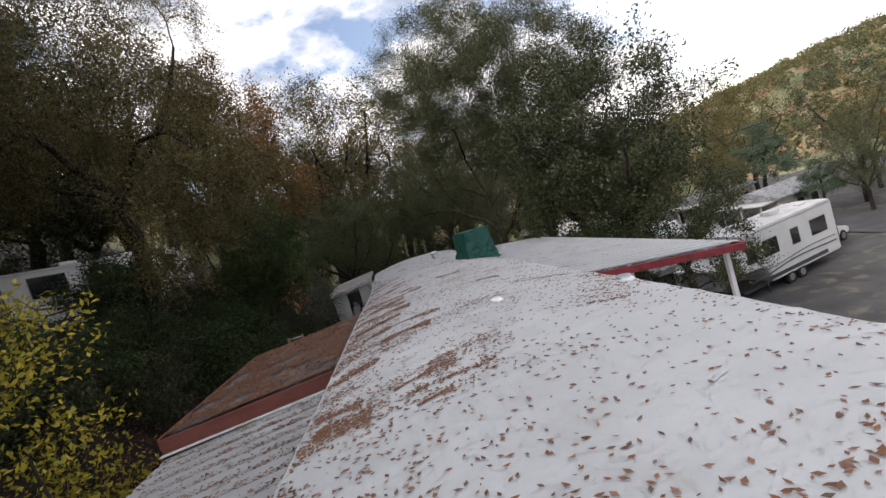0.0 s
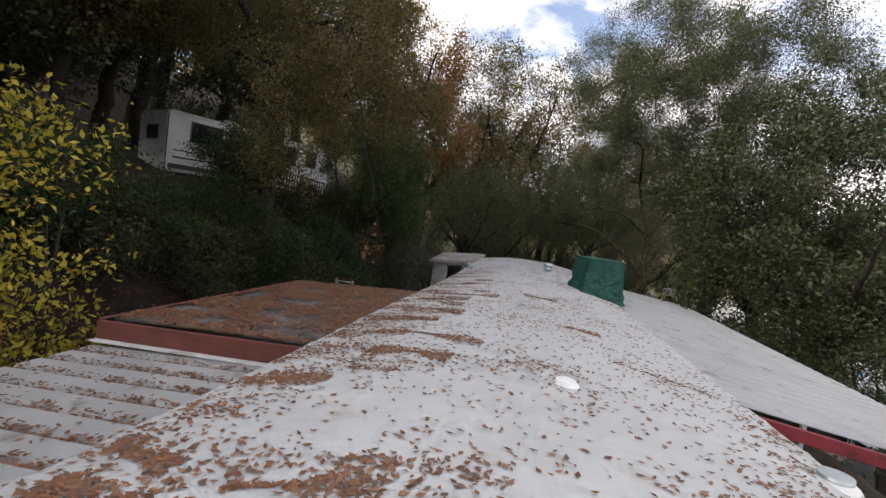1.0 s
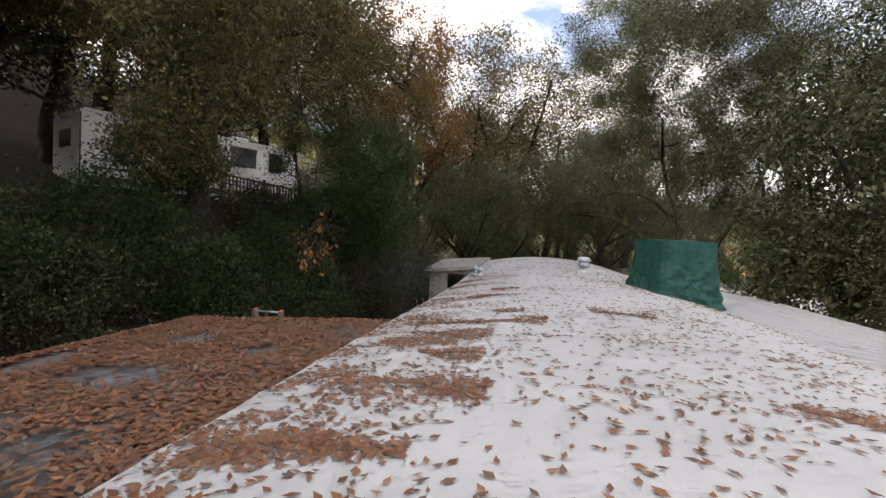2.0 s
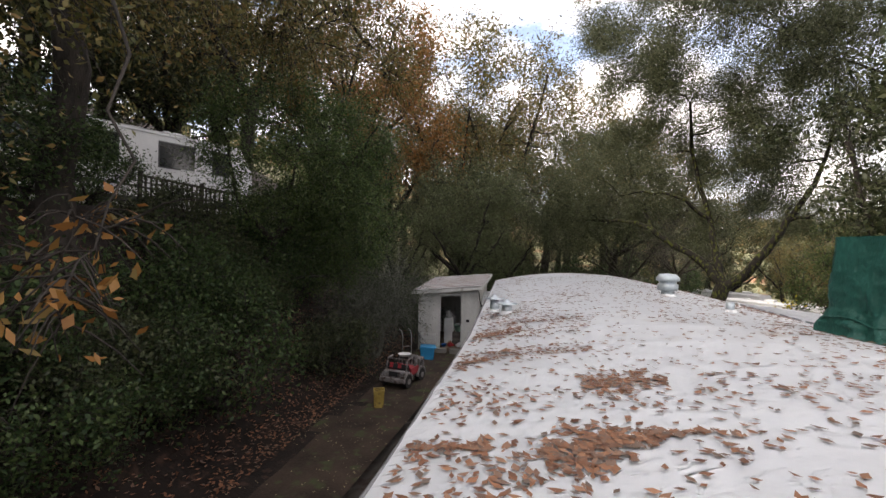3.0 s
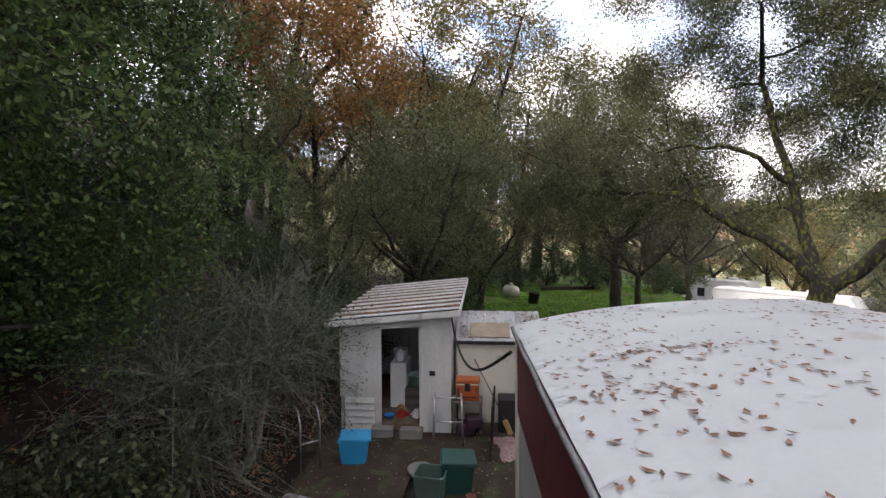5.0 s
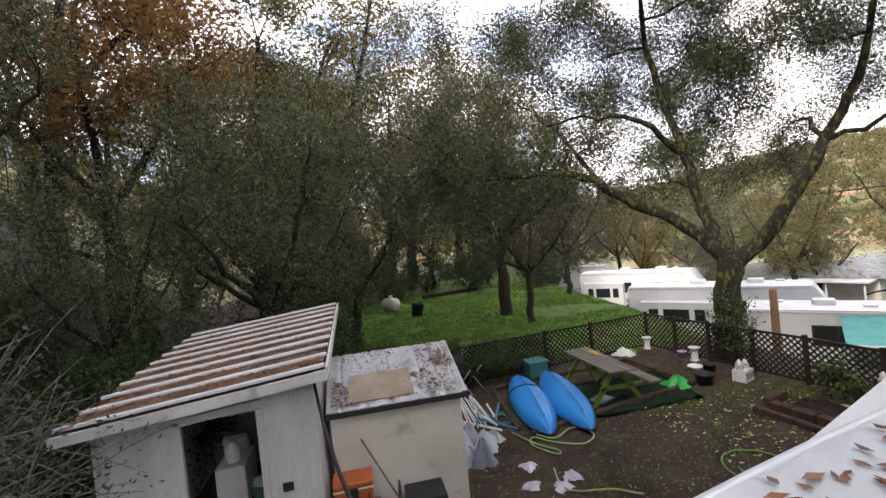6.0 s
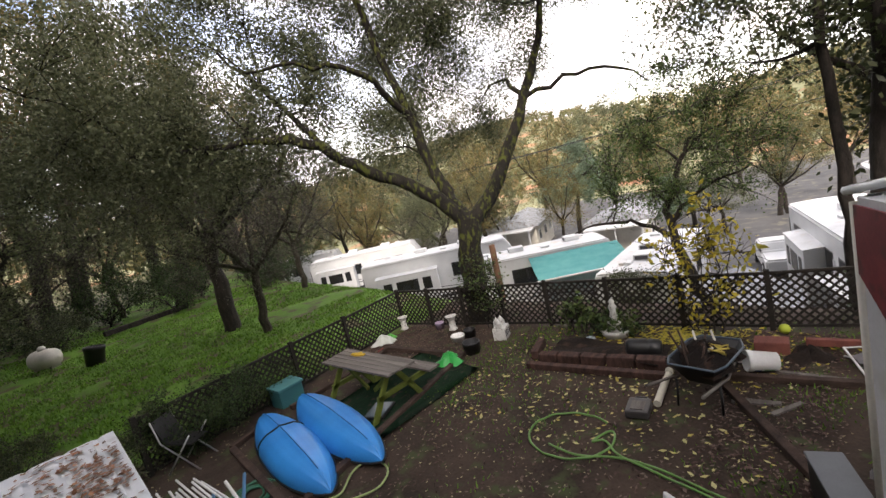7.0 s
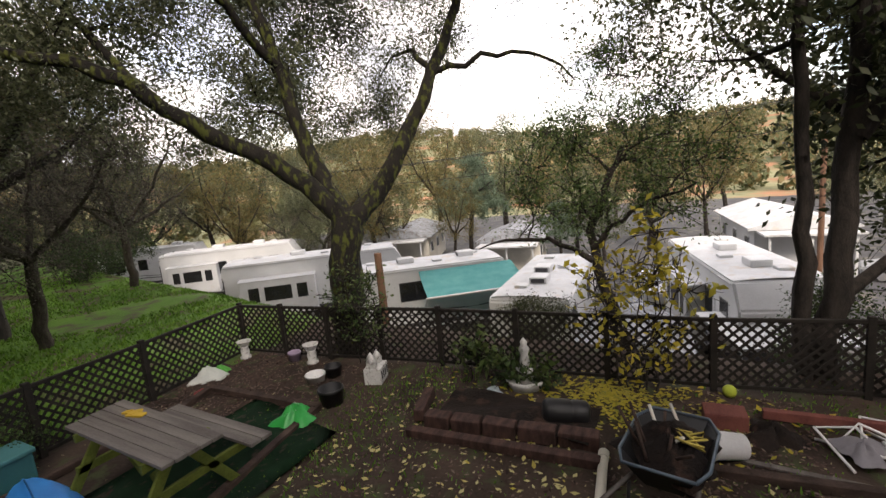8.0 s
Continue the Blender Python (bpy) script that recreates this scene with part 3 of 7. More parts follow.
def shed_contents():
    ob = thing("washing_machine", "white top-loading washing machine standing in the shed", "appliance", (-3.86, 5.2, 0.11))
    part("cabinet", box(B(), (0, 0, 0.46), (0.34, 0.6, 0.92), (0, 0, 0), 0.02), M_WHITEP, ob)
    part("console", box(B(), (-0.05, 0.24, 1.0), (0.3, 0.12, 0.18), (15, 0, 0), 0.02), M_WHITEP, ob)
    ob = thing("detergent_jug", "pale plastic detergent jug on the washing machine", "jug", (-3.86, 5.08, 1.03))
    part("body", lathe(B(), [(0.07, 0), (0.085, 0.03), (0.085, 0.16), (0.04, 0.22), (0.03, 0.25)]), M_WHITEP, ob)
    part("cap", lathe(B(), [(0.033, 0.25), (0.033, 0.29), (0, 0.29)]), plain("pale_cap", (0.5, 0.55, 0.6)), ob)
    mint = plain("mint_plastic", (0.32, 0.55, 0.45), 0.5)
    ob = thing("laundry_basket", "mint green laundry basket with clothes on the shed floor", "basket", (-3.5, 5.0, 0.55))
    bm = lathe(B(), [(0.13, 0), (0.18, 0.22), (0.19, 0.22), (0.19, 0.24), (0.17, 0.235), (0.125, 0.015)])
    part("tub", bm, mint, ob)
    bm = lathe(B(), [(0.16, 0.17), (0.12, 0.27), (0, 0.3)])
    part("laundry", bm, plain("grey_laundry", (0.4, 0.42, 0.42), 0.9), ob)
    ob = thing("storage_crate", "low wooden crate holding the laundry basket in the shed", "crate", (-3.5, 5.0, 0.11))
    part("crate_body", box(B(), (0, 0, 0.22), (0.42, 0.42, 0.44), (0, 0, 0), 0.01), M_GREYWOOD, ob)
    cloths = (("red_cloth", (0.35, 0.03, 0.03), (-3.72, 4.5), 0.12), ("white_cloth", (0.6, 0.6, 0.62), (-3.42, 4.55), 0.13), ("tan_cloth", (0.3, 0.2, 0.12), (-3.78, 4.75), 0.12))
    for nm, c, (x, y), r in cloths:
        solo(nm, lump(x, y, 0.11, r, 0.1, 5), plain(nm, c, 0.9), f"crumpled {nm.replace('_', ' ')} heaped on the shed floor", "cloth")
    blue = plain("blue_bowl", (0.02, 0.2, 0.55), 0.4)
    ob = thing("plastic_bowl", "small blue plastic bowl on the shed floor", "bowl", (-3.93, 4.35, 0.11))
    part("bowl", lathe(B(), [(0.06, 0), (0.1, 0.08), (0.105, 0.08), (0.09, 0.07), (0.055, 0.01)]), blue, ob)


def lump(x, y, z, r, h, seed, n=14):
    """A crumpled soft heap."""
    rs = random.Random(seed * 31 + 7)
    ph = [rs.uniform(0, 6) for _ in range(6)]
    def fn(u, w):
        a = u * TAU
        rr = r * (1 + 0.25 * math.sin(3 * a + ph[0]) + 0.15 * math.sin(7 * a + ph[1])) * w
        zz = h * (1 - w ** 2.2) * (1 + 0.3 * math.sin(4 * a + ph[2] + 5 * w)) + 0.14 * h * math.sin(9 * a + ph[3] + 8 * w) * (1 - w) * 1.5
        return (x + rr * math.cos(a), y + rr * math.sin(a), z + max(0.002, zz))
    bm = grid(B(), n * 2, n // 2, fn)
    bmesh.ops.remove_doubles(bm, verts=bm.verts[:], dist=0.001)
    return bm


shed_contents()


def build_shed2():
    ob = thing("cream_lean_to", "small cream box shed with a rusty leaf-strewn metal roof", "shed")
    x0, x1, y0, y1 = -2.62, -1.05, 4.62, 5.55
    part("front_wall", box(B(), ((x0 + x1) / 2, y0, 0.78), (x1 - x0, 0.06, 1.56)), M_SHED2, ob)
    for x in (x0 + 0.03, x1 - 0.03):
        bm = B()
        prism(bm, [(y0 + 0.03, 0), (y1, 0), (y1, 1.9), (y0 + 0.03, 1.58)], "x", x - 0.03, x + 0.03)
        part("side_wall", bm, M_SHED2, ob)
    part("back_wall", box(B(), ((x0 + x1) / 2, y1, 0.95), (x1 - x0, 0.06, 1.9)), M_SHED2, ob)
    zr = lambda x, y: 1.6 + (y - 4.5) * 0.33
    bm = corrugated(B(), -2.66, -0.97, 4.5, 5.66, zr, 0.2, 0.012, "y")
    part("roof_sheet", bm, M_TINW, ob, "rust-stained ribbed metal roof")
    part("roof_patch", box(B(), (-2.0, 4.85, 1.745), (0.78, 0.55, 0.012), (18.3, 0, 0), 0.004), surface("tan_board", (0.2, 0.16, 0.12), (0.3, 0.25, 0.19), 4, 50, 0.9, 0.2), ob, "tan board laid on the roof")
    part("edge_board", box(B(), (-1.81, 4.49, 1.57), (1.72, 0.03, 0.06), (0, 0, 0), 0.004), M_DARK, ob, "dark front edge board")


build_shed2()


# ---------------------------------------------------------------- lattice fences
M_LATT = surface("dark_brown_lattice", (0.007, 0.006, 0.005), (0.02, 0.016, 0.013), 5, 60, 0.8, 0.2)
M_LATTG = surface("grey_lattice", (0.3, 0.3, 0.3), (0.42, 0.42, 0.42), 5, 60, 0.8, 0.2)


def lattice(p, q, h0, z0p, z0q, material, step=0.125):
    """Two layers of crossing laths clipped to a panel from p to q."""
    d = Vector((q[0] - p[0], q[1] - p[1], 0))
    ln = d.length
    d.normalize()
    nrm = Vector((-d.y, d.x, 0))
    verts, faces = [], []
    def add(s0, t0, s1, t1, off):
        w = 0.017
        e = Vector((s1 - s0, t1 - t0, 0))
        if e.length < 0.03:
            return
        e.normalize()
        n2 = (-e.y * w, e.x * w)
        base = len(verts)
        for o in (off - 0.004, off + 0.004):
            for s, t in ((s0 + n2[0], t0 + n2[1]), (s1 + n2[0], t1 + n2[1]), (s1 - n2[0], t1 - n2[1]), (s0 - n2[0], t0 - n2[1])):
                zb = z0p + (z0q - z0p) * s / ln
                verts.append((p[0] + d.x * s + nrm.x * o, p[1] + d.y * s + nrm.y * o, zb + t))
        faces.extend([tuple(base + k for k in f) for f in ((0, 1, 2, 3), (7, 6, 5, 4), (0, 4, 5, 1), (1, 5, 6, 2), (2, 6, 7, 3), (3, 7, 4, 0))])
    k = -h0
    while k < ln:
        a, b = max(0, k), min(ln, k + h0)
        if b > a:
            add(a, a - k, b, b - k, -0.005)
            add(a, h0 - (a - k), b, h0 - (b - k), 0.005)
        k += step
    return linkmesh("lattice", verts, faces, material)


def fence_run(name, label, pts, h, material, lift=0.06):
    ob = thing(name, label, "fence")
    for (x0, y0), (x1, y1) in zip(pts, pts[1:]):
        n = max(1, round(math.hypot(x1 - x0, y1 - y0) / 1.25))
        for i in range(n):
            a = (x0 + (x1 - x0) * i / n, y0 + (y1 - y0) * i / n)
            b = (x0 + (x1 - x0) * (i + 1) / n, y0 + (y1 - y0) * (i + 1) / n)
            za, zb = gz(*a) + lift, gz(*b) + lift
            part("lattice", lattice(a, b, h, za, zb, material), None, ob)
            ang = math.degrees(math.atan2(b[1] - a[1], b[0] - a[0]))
            L = math.hypot(b[0] - a[0], b[1] - a[1])
            tilt = -math.degrees(math.atan2(zb - za, L))
            mid = ((a[0] + b[0]) / 2, (a[1] + b[1]) / 2)
            part("rail", box(B(), (*mid, (za + zb) / 2 + h), (L, 0.05, 0.045), (0, tilt, ang), 0.006), material, ob)
            part("rail", box(B(), (*mid, (za + zb) / 2), (L, 0.04, 0.045), (0, tilt, ang), 0.006), material, ob)
            part("post", box(B(), (a[0], a[1], za + h / 2 - 0.02), (0.075, 0.075, h + 0.16), (0, 0, ang), 0.008), material, ob)
    a = pts[-1]
    part("post", box(B(), (a[0], a[1], gz(*a) + h / 2 + 0.02), (0.075, 0.075, h + 0.16), (0, 0, 0), 0.008), material, ob)
    return ob


CORNER = (5.5, 10.1)
fence_run("lattice_fence", "dark brown diamond lattice fence along the lawn side of the yard", [(-0.4, 9.35), (3.66, 9.8), CORNER], 0.84, M_LATT)
fence_run("lattice_fence", "dark brown diamond lattice fence on the valley side of the yard", [CORNER, (5.76, 8.2), (6.12, 6.2), (6.5, 2.58), (6.78, 1.1), (6.85, -2.5)], 0.84, M_LATT)

# ---------------------------------------------------------------- trees
def tube_lists(V, F, pts, r0, r1, seg):
    pts = np.asarray(pts, float)
    n = len(pts)
    d = np.gradient(pts, axis=0)
    d /= np.linalg.norm(d, axis=1, keepdims=True) + 1e-9
    up = np.array([0.31, 0.22, 0.92])
    x = np.cross(d, up)
    x /= np.linalg.norm(x, axis=1, keepdims=True) + 1e-6
    y = np.cross(d, x)
    a = np.arange(seg) * TAU / seg
    r = np.linspace(r0, r1, n) if np.isscalar(r0) else np.asarray(r0)
    ring = pts[:, None] + r[:, None, None] * (np.cos(a)[None, :, None] * x[:, None] + np.sin(a)[None, :, None] * y[:, None])
    base = sum(len(v) for v in V)
    V.append(ring.reshape(-1, 3))
    i, k = np.meshgrid(np.arange(n - 1), np.arange(seg), indexing="ij")
    p, q = base + i * seg + k, base + i * seg + (k + 1) % seg
    F.append(np.stack([p, q, q + seg, p + seg], -1).reshape(-1, 4))


def bezier(a, b, c, n):
    t = np.linspace(0, 1, n)[:, None]
    return (1 - t) ** 2 * a + 2 * t * (1 - t) * b + t ** 2 * c


def mesh_q(name, V, F, material):
    v, f = np.concatenate(V), np.concatenate(F)
    me = bpy.data.meshes.new(name)
    me.vertices.add(len(v))
    me.vertices.foreach_set("co", v.astype(np.float32).ravel())
    me.loops.add(4 * len(f))
    me.loops.foreach_set("vertex_index", f.astype(np.int32).ravel())
    me.polygons.add(len(f))
    me.polygons.foreach_set("loop_start", np.arange(0, 4 * len(f), 4, dtype=np.int32))
    me.polygons.foreach_set("loop_total", np.full(len(f), 4, np.int32))
    me.polygons.foreach_set("use_smooth", np.ones(len(f), bool))
    me.materials.append(material)
    me.update(calc_edges=True)
    return me


def leaf_quads(g, c, size, flat=0.0, curl=0.25):
    """Pointed leaves at the given centres, turned every way; flat: how far they lie down."""
    n = len(c)
    d = g.normal(size=(n, 3))
    d[:, 2] *= 1 - flat
    d /= np.linalg.norm(d, axis=1, keepdims=True)
    s = g.normal(size=(n, 3))
    if flat:
        s = np.cross(np.tile([0, 0, 1.0], (n, 1)) + g.normal(0, 0.35 * (1.15 - flat), (n, 3)), d)
    s -= (s * d).sum(1, keepdims=True) * d
    s /= np.linalg.norm(s, axis=1, keepdims=True)
    nn = np.cross(d, s)
    ln = (size * g.uniform(0.6, 1.3, n))[:, None]
    w = ln * g.uniform(0.17, 0.3, n)[:, None]
    k = ln * curl * g.uniform(-0.2, 1, n)[:, None]
    return np.stack([c - d * ln / 2 + nn * k * 0.5, c - s * w, c + d * ln / 2 + nn * k, c + s * w], 1)


def grow(seed, limbs, crowns, targets, twigs, n_leaf, size, spread=0.14, twig_len=0.7, droop=0.0, seg=8, wiggle=0.12):
    """The wood (V, F) and leaf quads of a tree from its limbs (points, radii) and its crowns (centre, radii)."""
    g = np.random.default_rng(seed)
    V, F = [], []
    joints = []
    for pts, r0, r1 in limbs:
        pts = np.asarray(pts, float)
        t = np.linspace(0, 1, len(pts))
        tt = np.linspace(0, 1, max(6, 3 * len(pts)))
        fine = np.stack([np.interp(tt, t, pts[:, k]) for k in range(3)], 1)
        for _ in range(2):
            fine[1:-1] = (fine[:-2] + 2 * fine[1:-1] + fine[2:]) / 4
        fine[1:-1] += g.normal(0, 0.035, fine[1:-1].shape)
        rad = np.linspace(r0, r1, len(fine)) * (1 + g.normal(0, 0.05, len(fine)))
        tube_lists(V, F, fine, rad, None, seg)
        joints.append(np.c_[fine, np.linspace(r0, r1, len(fine))][len(fine) // 4:])
    tips = []
    w = np.array([np.prod(r) for _, r in crowns]) ** 0.66
    which = g.choice(len(crowns), targets, p=w / w.sum())
    J = np.concatenate(joints)
    for k in which:
        c, r = crowns[k]
        u = g.normal(size=3)
        u /= np.linalg.norm(u)
        p = np.array(c) + np.array(r) * u * g.uniform(0.35, 1.0) ** 0.5
        dist = np.linalg.norm(J[:, :3] - p, axis=1) + 0.5 * np.maximum(0, J[:, 2] - p[2])
        j = J[np.argmin(dist + g.uniform(0, 0.8, len(J)))]
        a = j[:3]
        ln = np.linalg.norm(p - a)
        mid = (a + p) / 2 + g.normal(0, wiggle * ln, 3) + [0, 0, 0.12 * ln]
        path = bezier(a, mid, p, 7)
        path[1:-1] += g.normal(0, 0.03 * ln / 2, (5, 3))
        r0 = min(j[3] * 0.6, 0.02 + 0.016 * ln)
        tube_lists(V, F, path, r0, 0.008, 5)
        J = np.concatenate([J, np.c_[path[2:], np.linspace(r0 * 0.7, 0.008, 5)]])
        for _ in range(twigs):
            q = path[g.integers(2, 7)]
            e = g.normal(size=3) + (p - a) / (ln + 1e-6) * 0.7 + [0, 0, 0.15 - droop]
            e *= twig_len * g.uniform(0.5, 1.3) / np.linalg.norm(e)
            tw = bezier(q, q + e * 0.5 + [0, 0, 0.1 * twig_len], q + e - [0, 0, droop * twig_len * 0.6], 4)
            tube_lists(V, F, tw, 0.007, 0.003, 3)
            tips.append(tw)
    T = np.array(tips)
    i = g.integers(0, len(T), n_leaf)
    s = g.uniform(0.15, 1.05, n_leaf) * 3
    k = np.clip(s.astype(int), 0, 2)
    f = (s - k)[:, None]
    c = T[i, k] * (1 - f) + T[i, k + 1] * f + g.normal(0, spread, (n_leaf, 3))
    return V, F, leaf_quads(g, c, size)


def tree(name, label, loc, wood, bark, leaves_mat, category="tree", group=""):
    V, F, Q = wood
    ob = thing(name, label, category, loc, group=group)
    part("trunk", mesh_q("trunk", V, F, bark), None, ob)
    part("crown", quads("crown", Q, leaves_mat), None, ob)
    return ob


def auto_limbs(seed, h, r, n, reach, top):
    """A leaning trunk that forks into n rising limbs."""
    g = np.random.default_rng(seed)
    lean = g.normal(0, 0.08 * h, 2)
    f = np.array([lean[0], lean[1], h])
    out = [(np.array([[0, 0, -0.15], [lean[0] * 0.3, lean[1] * 0.4, h * 0.5], f]), r * 1.25, r * 0.85)]
    for k in range(n):
        a = TAU * (k + g.uniform(-0.3, 0.3)) / n
        e = f + np.array([math.cos(a) * reach * g.uniform(0.5, 1), math.sin(a) * reach * g.uniform(0.5, 1), (top - h) * g.uniform(0.35, 0.68)])
        m = f + (e - f) * 0.45 + np.array([math.cos(a) * 0.12 * reach, math.sin(a) * 0.12 * reach, 0])
        out.append((np.array([f - [0, 0, 0.1], m, e]), r * 0.6, r * 0.18))
    return out


def hero_trees():
    # great oak beside the fence: three limbs from one fork
    b = np.array([6.15, 8.05, 0.0])
    P = lambda *pts: np.array(pts) - b
    limbs = [
        (P((6.12, 8.05, -0.2), (6.15, 8.05, 0.6), (6.25, 8.03, 1.5), (6.37, 8.0, 2.3)), 0.30, 0.27),
        (P((6.37, 8.0, 2.2), (6.06, 8.55, 3.0), (5.3, 9.3, 3.75), (4.5, 9.5, 4.2), (3.8, 9.8, 4.85), (2.9, 10.8, 5.0), (1.2, 11.8, 5.1)), 0.19, 0.05),
        (P((6.37, 8.0, 2.25), (6.4, 8.5, 2.95), (6.35, 8.75, 3.7), (6.3, 8.95, 4.7), (6.0, 9.0, 5.8), (5.6, 9.3, 7.6), (5.4, 9.0, 9.8)), 0.19, 0.05),
        (P((6.37, 8.0, 2.15), (7.0, 7.75, 2.65), (7.5, 7.4, 3.65), (8.0, 7.1, 4.6), (8.4, 6.9, 5.4), (9.0, 6.6, 6.8), (9.3, 6.6, 8.6)), 0.20, 0.05),
        (P((4.2, 9.6, 4.5), (4.0, 10.6, 5.8), (3.4, 11.6, 7.2)), 0.07, 0.03),
        (P((6.2, 8.95, 5.0), (5.0, 8.8, 5.9), (3.9, 9.2, 6.2), (2.8, 9.4, 6.0)), 0.08, 0.025),
        (P((8.1, 7.05, 4.8), (8.7, 6.0, 5.1), (9.4, 5.2, 5.0), (9.8, 4.8, 4.5)), 0.06, 0.015),
    ]
    crowns = [(P((6.4, 9.6, 12.4))[0], (5.6, 5.0, 3.8)), (P((5.8, 8.8, 13.6))[0], (5.6, 5.0, 4.0)), (P((7.2, 9.6, 8.8))[0], (5.4, 4.0, 2.4)), (P((2.2, 12.0, 7.0))[0], (4.2, 2.8, 2.8)), (P((10.8, 8.6, 9.4))[0], (4.4, 4.2, 3.4)),
              (P((5.6, 10.6, 5.2))[0], (2.4, 1.4, 1.5)), (P((1.6, 12.2, 4.6))[0], (3.2, 1.8, 1.8)), (P((9.8, 10.8, 5.4))[0], (2.4, 2.0, 1.6)), (P((10.4, 14.0, 7.6))[0], (3.6, 2.6, 2.8))]
    tree("oak_tree", "great live oak with three mossy limbs forking above the lattice fence", b, grow(11, limbs, crowns, 400, 12, 440000, 0.078, 0.24, 0.9), M_MOSS, L_OAK)
    # pair of black trunks by the fence end
    b = np.array([7.3, 1.4, 0.0])
    limbs = [
        ([(0.0, 0, -0.3), (0.05, -0.1, 1.2), (0.2, -0.25, 3.0), (0.1, -0.2, 5.2), (0.0, 0.1, 8.0)], 0.165, 0.07),
        ([(-0.05, 0.1, -0.2), (0.0, 0.25, 1.3), (0.05, 0.22, 2.6), (-0.1, 0.35, 4.2), (-0.5, 0.6, 6.5)], 0.115, 0.05),
        ([(0.18, -0.25, 2.9), (0.2, -0.7, 3.6), (0.1, -1.6, 4.4), (0.1, -2.6, 4.9)], 0.12, 0.04),
    ]
    crowns = [((0.6, 0.4, 10.4), (5.2, 4.4, 3.4)), ((-0.6, 0.2, 12.0), (5.0, 4.4, 3.0)), ((3.0, -2.6, 6.6), (3.2, 2.8, 2.6)), ((0.6, 1.6, 4.8), (1.0, 1.4, 1.0)), ((1.6, -4.4, 3.6), (2.6, 2.2, 2.2))]
    tree("oak_tree", "dark double-trunked oak standing at the end of the lattice fence", b, grow(12, limbs, crowns, 230, 11, 190000, 0.08, 0.2, 0.85), M_DARKBARK, L_OAK)
    # smaller crooked tree beyond the fence
    b = np.array([7.5, 3.75, gz(7.5, 3.75)])
    limbs = [([(0.0, 0, -0.2), (0.0, 0.1, 0.7), (0.1, 0.45, 1.55), (0.35, 0.3, 2.4), (0.5, 0.0, 3.1)], 0.11, 0.04),
             ([(0.05, 0.4, 1.4), (0.1, 1.0, 1.75), (-0.1, 1.7, 1.8), (0.0, 2.3, 1.6)], 0.05, 0.012),
             ([(0.1, 0.4, 1.6), (0.1, -0.2, 2.2), (0.1, -1.0, 2.5)], 0.05, 0.015)]
    crowns = [((0.4, 0.1, 3.7), (1.0, 1.3, 1.0)), ((0.3, -0.8, 2.8), (0.8, 1.0, 0.9)), ((0.2, 0.9, 2.6), (0.7, 1.0, 0.9))]
    tree("young_oak", "small crooked dark tree just beyond the lattice fence", b, grow(13, limbs, crowns, 70, 8, 17000, 0.055, 0.1, 0.5), M_DARKBARK, L_GREEN)
    # hillside oak with hanging sprays
    b = np.array([-8.9, -4.9, gz(-8.9, -4.9)])
    limbs = [([(0, 0, -0.3), (0.05, 0.1, 2.2), (0.2, 0, 4.5)], 0.29, 0.22),
             ([(0.2, 0, 4.3), (-0.9, -0.9, 6.0), (-1.6, -1.8, 8.4)], 0.17, 0.05),
             ([(0.2, 0, 4.4), (1.0, 0.6, 5.7), (2.2, 1.0, 7.4), (2.9, 1.2, 9.4)], 0.17, 0.05),
             ([(0.2, 0, 3.9), (1.5, -1.0, 5.6), (3.0, -2.2, 5.5), (4.0, -3.2, 4.4)], 0.11, 0.03),
             ([(0.2, 0, 4.2), (1.6, 1.8, 5.6), (3.2, 3.0, 5.3), (4.3, 3.6, 4.3)], 0.11, 0.03),
             ([(0.2, 0, 4.2), (-1.6, 0.8, 5.2), (-3.4, 1.2, 5.8), (-4.8, 0.8, 6.6)], 0.1, 0.03)]
    crowns = [((0.2, -0.5, 8.8), (5.0, 5.2, 3.4)), ((2.6, 0.8, 5.6), (2.8, 3.2, 2.4)), ((3.3, -2.4, 4.2), (2.0, 2.6, 2.0)), ((3.2, -3.8, 2.4), (1.2, 1.6, 1.4)), ((-2.8, -2.0, 7.0), (3.4, 3.2, 2.6)), ((3.9, 3.0, 4.0), (1.5, 1.8, 1.4))]
    hill_oak = tree("oak_tree", "tall autumn oak on the hillside with hanging olive and brown sprays", b, grow(14, limbs, crowns, 270, 12, 170000, 0.075, 0.14, 0.9, 0.6), M_DARKBARK, L_OLIVE)
    tip = np.array((-3.12, -9.22, 3.54)) - b
    sprig = [([(4.0, -3.2, 4.4), (tip + [-0.3, 0.5, 0.9]), tip], 0.016, 0.005)]
    V, F, Q = grow(21, sprig, [(tip, (0.42, 0.42, 0.4))], 14, 5, 120, 0.085, 0.05, 0.3, 0.5)
    part("hanging_sprig", mesh_q("hanging_sprig", V, F, M_DARKBARK), None, hill_oak)
    part("sprig_leaves", quads("sprig_leaves", Q, L_ORANGE), None, hill_oak, "rust-orange oak leaves")
    # slender green tree on the bank above the side yard
    b = np.array([-7.6, -1.2, gz(-7.6, -1.2)])
    limbs = [([(0, 0, -0.3), (0.1, 0, 0.8), (0.4, 0.2, 1.7)], 0.12, 0.1),
             ([(0.4, 0.2, 1.6), (1.2, 0.6, 2.4), (2.0, 0.9, 3.4), (2.6, 1.3, 4.6)], 0.07, 0.02),
             ([(0.3, 0.2, 1.5), (-0.4, -0.4, 2.6), (-0.6, -0.6, 4.2)], 0.07, 0.02),
             ([(0.4, 0.2, 1.7), (0.4, 0.8, 3.0), (0.5, 1.2, 4.6)], 0.06, 0.02)]
